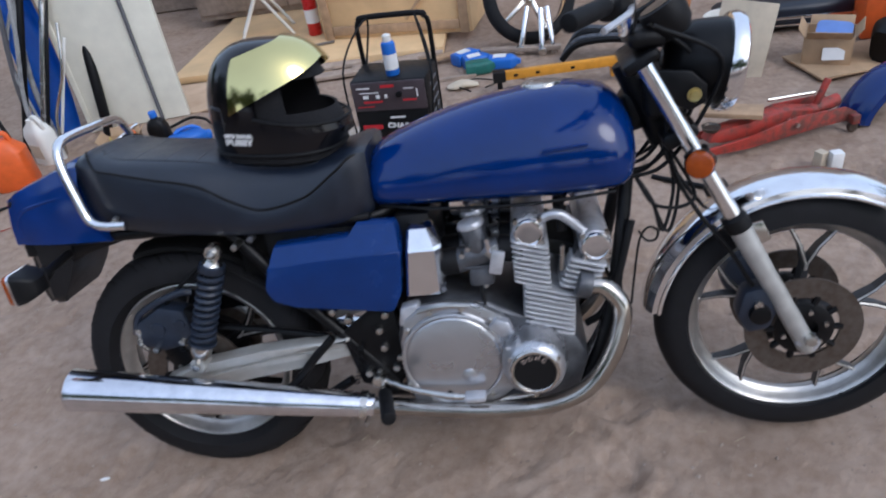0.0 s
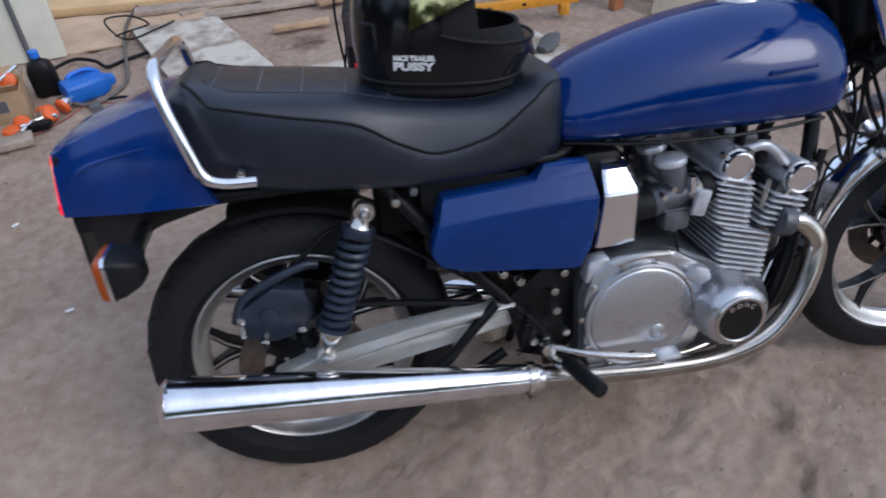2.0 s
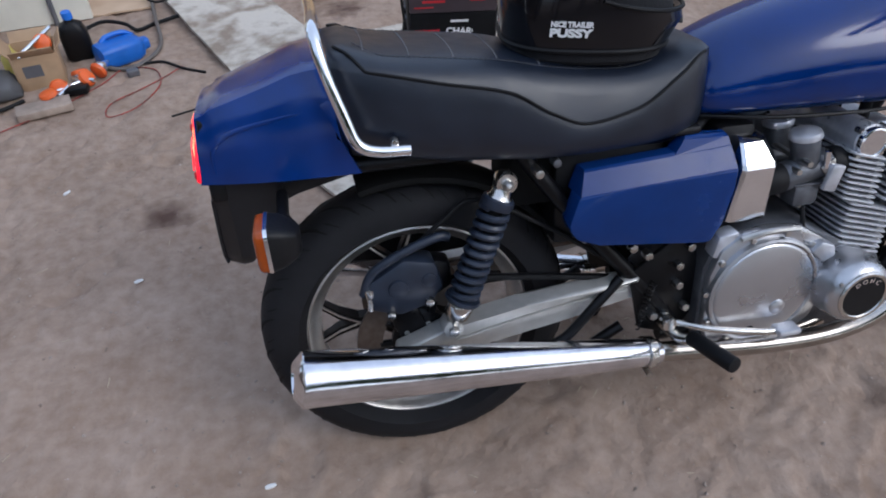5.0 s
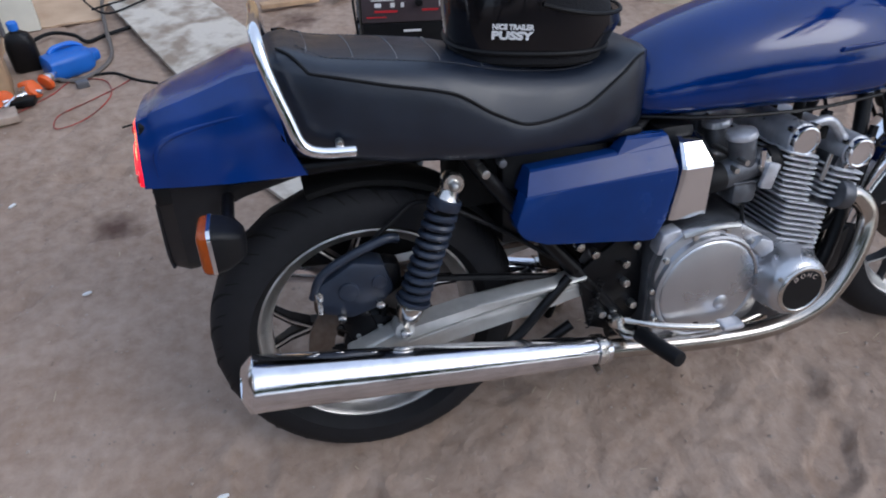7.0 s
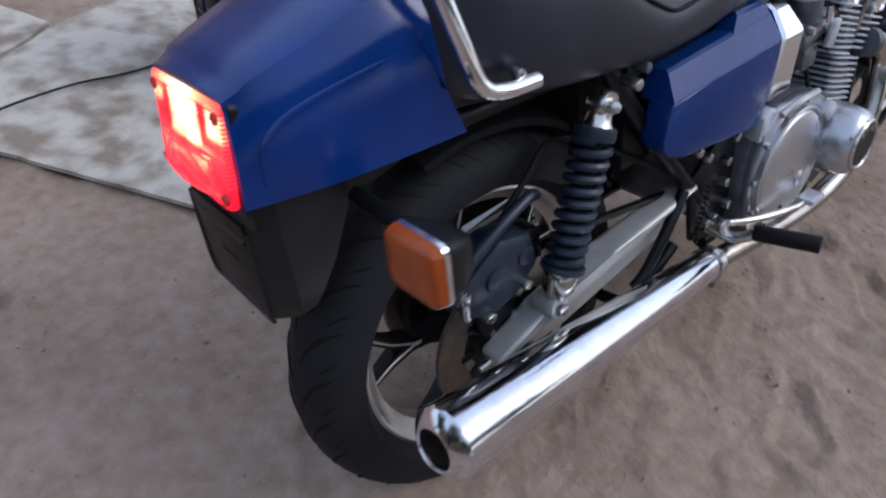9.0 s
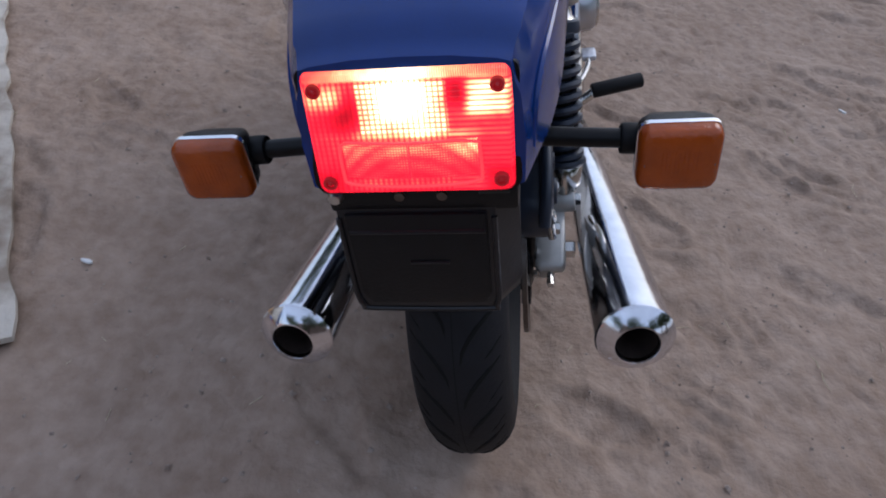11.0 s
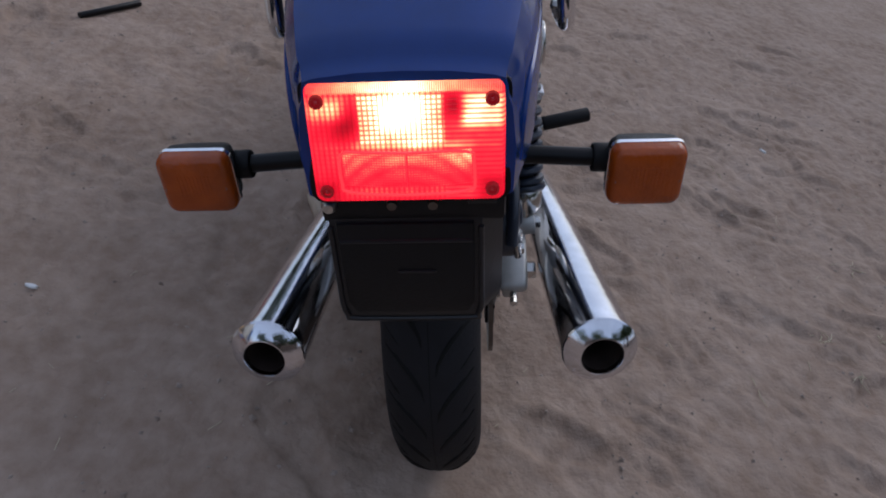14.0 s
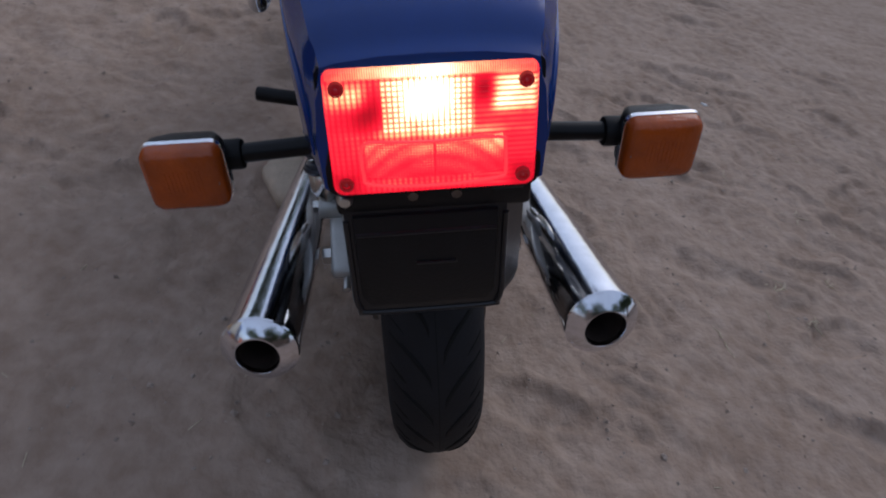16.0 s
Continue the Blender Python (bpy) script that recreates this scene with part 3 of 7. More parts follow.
# ---- tail cowl ----
COWL = [  # x, bottom, shoulder, top, half width at bottom, at shoulder, at top
    (-0.351, 0.727, 0.825, 0.847, 0.097, 0.095, 0.082), (-0.318, 0.727, 0.837, 0.860, 0.106, 0.104, 0.089), (-0.24, 0.728, 0.859, 0.886, 0.125, 0.123, 0.102), (-0.15, 0.729, 0.880, 0.912, 0.136, 0.133, 0.108), (-0.085, 0.729, 0.86, 0.912, 0.14, 0.137, 0.10)]


def cowl_loop(x, shrink=0.0):
    zb, zs, zt, wb, ws, wt = lerp_table(COWL, x)
    front = -0.085
    half = [(wb - 0.012, zb), (wb, zb + 0.006), (wb + 0.002, (zb + zs) / 2), (ws, zs - 0.008), (ws - 0.004, zs + 0.002), (wt + 0.006, zt - 0.003), (wt - 0.004, zt), (wt * 0.5, zt + 0.004), (0.0, zt + 0.005)]
    lean_of = lambda z: -0.28 * (z - 0.8) if x < -0.3 else 0.0
    pts = [(y, z) for y, z in half]
    fwd = lambda z: 0.06 * max(0, (0.88 - z) / 0.15) if x > -0.1 else 0.0
    # the front edge slants back towards the top
    dx = lambda z: (-(z - 0.729) * 0.42 if x > -0.1 else 0.0) + (0.09 * (z - 0.75) if x < -0.33 else 0.0)
    right = [Vector((x + dx(z), -y, z)) for y, z in pts]
    left = [Vector((x + dx(z), y, z)) for y, z in pts[-2::-1]]
    return right + left


cx = [-0.351, -0.345, -0.332, -0.318, -0.295, -0.26, -0.22, -0.18, -0.15, -0.12, -0.085]
cowl = part("tail_cowl", loft([cowl_loop(x) for x in cx]), BLUE_SHEEN, bike, "angular dark blue tail cowl")
for s in SIDES:
    ridge = [(-0.325, s * 0.1045, 0.752), (-0.322, s * 0.1055, 0.79), (-0.3, s * 0.1105, 0.815), (-0.262, s * 0.1185, 0.83), (-0.2, s * 0.1285, 0.843), (-0.15, s * 0.1325, 0.85)]
    part("pressed_crease", tube(ridge, 0.004, 8, radii=[0.002, 0.004, 0.0046, 0.004, 0.003, 0.001]), BLUE_SHEEN, cowl)

# ---- tail lamp ----
def lamp_nodes(m):
    """Small helpers that chain maths over the lens: y across it, z up it."""
    nt = m.node_tree
    tc, sep = nt.nodes.new("ShaderNodeTexCoord"), nt.nodes.new("ShaderNodeSeparateXYZ")
    nt.links.new(tc.outputs["Object"], sep.inputs[0])

    def calc(op, *args):
        n = nt.nodes.new("ShaderNodeMath")
        n.operation = op
        for k, v in enumerate(args):
            if isinstance(v, (int, float)):
                n.inputs[k].default_value = v
            else:
                nt.links.new(v, n.inputs[k])
        return n.outputs[0]

    def step(v, lo, hi):
        n = nt.nodes.new("ShaderNodeMapRange")
        n.interpolation_type = "SMOOTHSTEP"
        n.inputs[1].default_value, n.inputs[2].default_value = lo, hi
        nt.links.new(v, n.inputs[0])
        return n.outputs[0]

    return nt, tc.outputs["Object"], sep.outputs["Y"], sep.outputs["Z"], calc, step


def lamp_glow(b, nt, level, calc, step):
    """Deep red where little light comes through the lens, orange and white towards the bulb."""
    ramp = nt.nodes.new("ShaderNodeValToRGB")
    cr = ramp.color_ramp
    cr.elements[0].position, cr.elements[0].color = 0.0, (0.28, 0.0, 0.006, 1)
    cr.elements[1].position, cr.elements[1].color = 1.0, (1.0, 0.84, 0.6, 1)
    for p, c in ((0.12, (0.55, 0.001, 0.012, 1)), (0.24, (0.88, 0.006, 0.024, 1)), (0.34, (1.0, 0.03, 0.04, 1)), (0.48, (1.0, 0.17, 0.085, 1)), (0.64, (1.0, 0.45, 0.17, 1)), (0.82, (1.0, 0.72, 0.38, 1))):
        cr.elements.new(p).color = c
    nt.links.new(calc("DIVIDE", level, 3.0), ramp.inputs[0])
    nt.links.new(ramp.outputs[0], b.inputs["Emission Color"])
    nt.links.new(calc("MULTIPLY_ADD", step(level, 1.0, 4.0), 1.8, 1.16), b.inputs["Emission Strength"])


def lamp_material():
    m = bpy.data.materials.new("lit_red_lens")
    m.use_nodes = True
    b = m.node_tree.nodes["Principled BSDF"]
    nt, place, y, z, calc, step = lamp_nodes(m)

    def patch(y0, y1, z0, z1, soft=0.004):
        across = calc("MULTIPLY", step(y, y0 - soft, y0 + soft), calc("SUBTRACT", 1.0, step(y, y1 - soft, y1 + soft)))
        return calc("MULTIPLY", across, calc("MULTIPLY", step(z, z0 - soft, z0 + soft), calc("SUBTRACT", 1.0, step(z, z1 - soft, z1 + soft))))

    def spot(cy, cz, ry, rz):
        dy, dz = calc("POWER", calc("ABSOLUTE", calc("DIVIDE", calc("SUBTRACT", y, cy), ry)), 2.0), calc("POWER", calc("ABSOLUTE", calc("DIVIDE", calc("SUBTRACT", z, cz), rz)), 2.0)
        return calc("POWER", 2.718, calc("MULTIPLY", calc("ADD", dy, dz), -1.0))

    def ribs(v, pitch, sharp):
        wave = calc("ABSOLUTE", calc("SINE", calc("MULTIPLY", v, math.pi / pitch)))
        return calc("POWER", wave, sharp)

    # how much of the bulb's light each zone of the moulding passes on
    level = calc("ADD", 0.72, calc("MULTIPLY", spot(0.002, 0.812, 0.085, 0.05), 0.5))
    for amount, zone in ((2.6, spot(0.004, 0.818, 0.019, 0.016)), (1.1, patch(-0.034, 0.042, 0.789, 0.833, 0.002)), (1.35, patch(-0.086, -0.050, 0.803, 0.832, 0.006)), (1.05, patch(0.054, 0.086, 0.812, 0.831, 0.008)),
                         (0.8, patch(-0.036, -0.086, 0.795, 0.8, 0.004)), (1.15, spot(-0.004, 0.7865, 0.05, 0.004)), (1.4, calc("MULTIPLY", patch(-0.086, 0.086, 0.8345, 0.85, 0.0015), spot(0.0, 0.84, 0.072, 0.03))),
                         (-0.75, spot(0.05, 0.809, 0.011, 0.015)), (-0.5, spot(0.06, 0.8, 0.012, 0.012)), (-1.0, spot(-0.043, 0.822, 0.011, 0.012)), (-0.35, patch(0.066, 0.09, 0.728, 0.752, 0.004)), (-0.35, patch(-0.09, -0.066, 0.728, 0.754, 0.004)), (0.25, patch(-0.06, 0.06, 0.736, 0.745, 0.003))):
        level = calc("ADD", level, calc("MULTIPLY", zone, amount))
    # prisms: upright ribs on one side, level ribs on the other, a lattice in the window
    up, flat = ribs(y, 0.0047, 0.5), ribs(z, 0.0045, 0.5)
    side = step(y, -0.036, -0.032)
    blend = calc("ADD", calc("MULTIPLY", up, side), calc("MULTIPLY", flat, calc("SUBTRACT", 1.0, side)))
    lattice = calc("MINIMUM", up, calc("ADD", flat, calc("MULTIPLY", patch(-0.014, 0.022, 0.798, 0.84, 0.004), 0.6)))
    window = patch(-0.034, 0.042, 0.789, 0.833, 0.001)
    relief = calc("ADD", calc("MULTIPLY", lattice, window), calc("MULTIPLY", calc("MULTIPLY_ADD", calc("MULTIPLY", blend, calc("MULTIPLY_ADD", flat, 0.4, 0.6)), 0.8, 0.2), calc("SUBTRACT", 1.0, window)))
    fine = ribs(y, 0.0019, 0.6)
    top = step(z, 0.8335, 0.8350)
    relief = calc("ADD", calc("MULTIPLY", fine, top), calc("MULTIPLY", relief, calc("SUBTRACT", 1.0, top)))
    nz = nt.nodes.new("ShaderNodeTexNoise")
    nz.inputs["Scale"].default_value, nz.inputs["Detail"].default_value = 42, 3
    nt.links.new(place, nz.inputs["Vector"])
    level = calc("MULTIPLY", level, calc("MULTIPLY", calc("MULTIPLY_ADD", relief, 0.8, 0.32), calc("MULTIPLY_ADD", nz.outputs[0], 0.7, 0.65)))
    bn = nt.nodes.new("ShaderNodeBump")
    nt.links.new(relief, bn.inputs["Height"])
    bn.inputs["Strength"].default_value, bn.inputs["Distance"].default_value = 0.5, 0.002
    nt.links.new(bn.outputs[0], b.inputs["Normal"])
    b.inputs["Base Color"].default_value = (0.4, 0.008, 0.01, 1)
    b.inputs["Roughness"].default_value = 0.15
    lamp_glow(b, nt, level, calc, step)
    return m


def reflector_material():
    """Fine honeycomb of the retroreflector, lit from behind the lens."""
    m = bpy.data.materials.new("red_reflector")
    m.use_nodes = True
    b = m.node_tree.nodes["Principled BSDF"]
    nt, place, y, z, calc, step = lamp_nodes(m)
    cells = nt.nodes.new("ShaderNodeTexVoronoi")
    cells.inputs["Scale"].default_value, cells.inputs["Randomness"].default_value = 430, 0.15
    nt.links.new(place, cells.inputs["Vector"])
    nz = nt.nodes.new("ShaderNodeTexNoise")
    nz.inputs["Scale"].default_value = 30
    nt.links.new(place, nz.inputs["Vector"])
    level = calc("MULTIPLY_ADD", step(z, 0.755, 0.785), 0.45, 0.95)
    level = calc("ADD", level, calc("MULTIPLY", calc("MULTIPLY", step(y, -0.025, -0.055), step(z, 0.762, 0.782)), 0.9))
    level = calc("MULTIPLY", level, calc("MULTIPLY", calc("SUBTRACT", 1.25, calc("MULTIPLY", cells.outputs["Distance"], 0.9)), calc("MULTIPLY_ADD", nz.outputs[0], 0.8, 0.6)))
    b.inputs["Base Color"].default_value = (0.5, 0.02, 0.02, 1)
    b.inputs["Roughness"].default_value = 0.2
    lamp_glow(b, nt, level, calc, step)
    return m


LAMP = lamp_material()
LAMP_DIM = reflector_material()
LAMP_EDGE = mat("red_lens_moulding", (0.5, 0.02, 0.02), 0.15, vary=0.2, scale=60, emit=(1.0, 0.04, 0.05), emit_strength=0.95)


def lens_loop(x, gy, z0, z1, r=0.008):
    out = []
    for cy, cz, a0 in ((-gy + r, z0 + r, 180), (gy - r, z0 + r, 270), (gy - r, z1 - r, 0), (-gy + r, z1 - r, 90)):
        for k in range(5):
            a = radians(a0 + 22.5 * k)
            y, z = cy + r * math.cos(a), cz + r * math.sin(a)
            out.append(Vector((x + 0.15 * (z - 0.75) + 1.5 * y * y, y, z + (0.006 * (1 - (y / gy) ** 2) if z > 0.8 else 0))))
    return out


lamp = part("tail_lamp", loft([lens_loop(-0.326, 0.091, 0.729, 0.841, 0.013), lens_loop(-0.345, 0.0945, 0.7275, 0.8445, 0.013), lens_loop(-0.3645, 0.0945, 0.7275, 0.8445, 0.011)]), BLACK, bike, "rectangular tail lamp, lit")
lens = part("lens", loft([lens_loop(-0.345, 0.0893, 0.7305, 0.8425, 0.007), lens_loop(-0.3665, 0.0888, 0.7308, 0.842, 0.007), lens_loop(-0.370, 0.0863, 0.733, 0.84, 0.007)]), LAMP, lamp, "glowing red prismatic lens")
for y0, y1 in ((-0.058, -0.001), (0.001, 0.058)):
    secs = []
    for k in range(7):
        y = y0 + (y1 - y0) * k / 6
        x0 = -0.3702 + 1.5 * y * y
        secs.append([Vector((x0 + 0.15 * (z - 0.75) - d, y, z)) for z, d in ((0.752, -0.002), (0.753, 0.0016), (0.783, 0.0016), (0.784, -0.002))])
    part("reflector", loft(secs), LAMP_DIM, lens, "finely ribbed red reflector")
def lens_face(y, z, out=0.0):
    return Vector((-0.3704 + 1.5 * y * y + 0.15 * (z - 0.75) - out, y, z))


frame_path = [lens_face(y, z, 0.001) for y, z in [(-0.06, 0.782), (-0.061, 0.752), (-0.058, 0.7465)] + [(-0.04 + 0.02 * k, 0.745) for k in range(5)] + [(0.058, 0.7465), (0.061, 0.752), (0.06, 0.782)] + [(0.04 - 0.02 * k, 0.7855) for k in range(5)]]
part("moulded_border", tube(frame_path + frame_path[:1], 0.0016, 8, smooth=3), LAMP_EDGE, lens, "raised border round the reflector")
for y, z in ((-0.077, 0.828), (0.077, 0.828), (-0.077, 0.743), (0.077, 0.743)):
    x0 = -0.370 + 0.15 * (z - 0.75) + 1.5 * y * y
    bm = lathe([(0.0, -0.002), (0.0024, -0.0005), (0.0028, 0.0008), (0.0036, 0.0008), (0.0042, -0.0016), (0.0062, -0.0012), (0.0068, 0.004)], (x0 - 0.0005, y, z), (1, 0, 0), 20)
    # screws emit a little red: the lens light is put into them
    part("screw", bm, mat("glowing_lens_screw", (0.16, 0.02, 0.02), 0.3, emit=(0.8, 0.005, 0.015), emit_strength=0.16) if "glowing_lens_screw" not in bpy.data.materials else bpy.data.materials["glowing_lens_screw"], lens)

# ---- plate bracket and rear mudguard ----
SATIN = mat("satin_black_plastic", (0.011, 0.011, 0.013), 0.34, vary=0.2, scale=40, bump=0.04, bump_scale=200, spec=0.4)
holder = []
for z, hf, hs, xf, xm, xb in ((0.725, 0.070, 0.09, -0.338, -0.315, -0.22), (0.69, 0.068, 0.09, -0.347, -0.318, -0.225), (0.62, 0.067, 0.09, -0.349, -0.318, -0.26), (0.585, 0.067, 0.09, -0.349, -0.318, -0.285), (0.57, 0.064, 0.087, -0.348, -0.318, -0.295), (0.56, 0.057, 0.078, -0.345, -0.318, -0.302)):
    holder.append([Vector((x, y, z)) for x, y in ((xf, -hf), (xf, hf + 0.017), (xm, hs), (xb, hs - 0.003), (xb, 0.003 - hs), (xm, -hs))])
bracket = part("plate_bracket", loft(holder), SATIN, bike, "empty black number plate holder under the tail lamp")
part("upper_bracket", box((0.03, 0.182, 0.036), (-0.33, 0, 0.712), 0.005), PLASTIC, bracket)


part("front_panel", slab([(-0.06, 0.695), (0.078, 0.695), (0.078, 0.59), (0.069, 0.574), (-0.052, 0.574), (-0.06, 0.59)], -0.3505, -0.344, 0.002, axis="x"), PLASTIC, bracket)
lip = [(-0.348, 0.067, 0.69), (-0.35, 0.067, 0.62), (-0.35, 0.067, 0.585), (-0.349, 0.063, 0.57), (-0.346, 0.054, 0.561)]
part("rim_edge", tube([(x, y + 0.017, z) for x, y, z in lip] + [(x, -y, z) for x, y, z in lip[::-1]], 0.003, 8, smooth=3), SATIN, bracket, "raised rim with rounded lower corners")
part("stiffener", tube([(-0.3505, -0.058, 0.674), (-0.3505, 0.076, 0.674)], 0.0024, 8, smooth=1), SATIN, bracket)
part("slot", box((0.003, 0.04, 0.003), (-0.3515, 0.0, 0.634), 0.001), SATIN, bracket)
part("moulded_mark", box((0.002, 0.028, 0.005), (-0.3455, -0.068, 0.718), 0.0005), SATIN, bracket)
part("bolt", lathe([(0.0, -0.008), (0.005, -0.007), (0.0075, -0.003), (0.008, 0.004)], (-0.345, 0.082, 0.715), (1, 0, 0), 20), BOLT, bracket)
for y in (-0.02, 0.02):
    part("bolt", rod((-0.35, y, 0.716), (-0.342, y, 0.716), 0.005, 8), STEEL_RUST, bracket)
part("bolt", lathe([(0.0, -0.008), (0.004, -0.007), (0.0055, -0.002), (0.0055, 0.005)], (-0.33, 0.074, 0.566), (1, 0, 0), 16), BOLT, bracket)


def arc_guard(c, r, half, a0, a1, drop, n=36, thick=0.003):
    """A mudguard bent round a wheel, with rolled edges."""
    secs = []
    for k in range(n + 1):
        a = radians(a0 + (a1 - a0) * k / n)
        d = Vector((math.cos(a), 0, math.sin(a)))
        loop = []
        prof = [(-half - 0.002, -drop - 0.002), (-half, -drop), (-half * 0.97, -drop * 0.45), (-half * 0.75, -drop * 0.08), (-half * 0.4, 0.003), (0, 0.006), (half * 0.4, 0.003), (half * 0.75, -drop * 0.08), (half * 0.97, -drop * 0.45), (half, -drop), (half + 0.002, -drop - 0.002)]
        for y, h in prof:
            loop.append(c + (r + h) * d + Vector((0, y, 0)))
        for y, h in prof[::-1]:
            loop.append(c + (r + h - thick) * d + Vector((0, y * 0.965, 0)))
        secs.append(loop)
    return loft(secs)


part("rear_mudguard", arc_guard(RA, 0.35, 0.058, 30, 106, 0.012), DARK, bike, "black plastic inner mudguard")
part("mudguard_tail", loft([superloop(x, 0, z, w, h, h, 24, 5) for x, z, w, h in ((-0.25, 0.69, 0.085, 0.03), (-0.2, 0.705, 0.083, 0.025), (-0.1, 0.722, 0.08, 0.018))]), PLASTIC, bike, "black mudguard end carrying the plate holder")
# added dark block, fills the gap behind the frame tubes
part("inner_guard", box((0.17, 0.15, 0.15), (0.275, 0, 0.665), 0.015), DARK, bike)
part("under_tray", box((0.42, 0.2, 0.03), (0.1, 0, 0.735), 0.008), PLASTIC, bike)


# ---- indicators ----
def indicator(s):
    c = Vector((-0.241, s * 0.247, 0.687))
    def loop(x, g, h):
        out = []
        for cy, cz, a0 in ((-g, -h, 180), (g, -h, 270), (g, h, 0), (-g, h, 90)):
            for k in range(5):
                a = radians(a0 + 22.5 * k)
                out.append(Vector((c.x + x, c.y + cy * 0.72 + 0.28 * g * math.cos(a), c.z + cz * 0.66 + 0.34 * h * math.sin(a))))
        return out
    body = part("indicator", loft([loop(0.042, 0.016, 0.016), loop(0.035, 0.028, 0.022), loop(0.012, 0.0385, 0.033), loop(-0.004, 0.040, 0.0355)]), PLASTIC, bike, "amber turn signal on a black stalk")
    part("trim_ring", loft([loop(-0.004, 0.0415, 0.0375), loop(-0.010, 0.0415, 0.0375)]), CHROME, body)
    lens_ = part("lens", loft([loop(-0.008, 0.0405, 0.0365), loop(-0.019, 0.0398, 0.0358), loop(-0.0235, 0.0375, 0.0335), loop(-0.0262, 0.032, 0.028), loop(-0.0272, 0.02, 0.018)]), AMBER, body, "amber lens")
    bm = bmesh.new()
    for k in range(9):
        rod(c + Vector((-0.0262, 0.0042 * (k - 4), -0.011)), c + Vector((-0.0262, 0.0042 * (k - 4), 0.015)), 0.0016, 6, bm=bm)
    part("prism_ribs", bm, AMBER, lens_, "upright ribs moulded into the lens")
    for dy in (-0.032, 0.032):
        part("screw", rod(c + Vector((-0.02, dy, -0.003)), c + Vector((-0.0255, dy, -0.003)), 0.0026, 8), STEEL_RUST, body)
    part("stalk", rod((-0.226, s * 0.1, 0.698), (-0.225, s * 0.212, 0.690), 0.0105, 14), BLACK, body)
    part("collar", rod((-0.225, s * 0.192, 0.691), (-0.225, s * 0.215, 0.690), 0.0165, 14, bevel=0.003), GRIP, body)


for s in SIDES:
    indicator(s)


# ---- rear suspension and frame ----
def helix(a, b, r, wire, turns, n=12):
    a, b = Vector(a), Vector(b)
    d = b - a
    u = d.orthogonal().normalized()
    v = d.normalized().cross(u)
    k = int(turns * n)
    return tube([a + d * (i / k) + r * (math.cos(2 * math.pi * i / n) * u + math.sin(2 * math.pi * i / n) * v) for i in range(k + 1)], wire, 7, smooth=0)


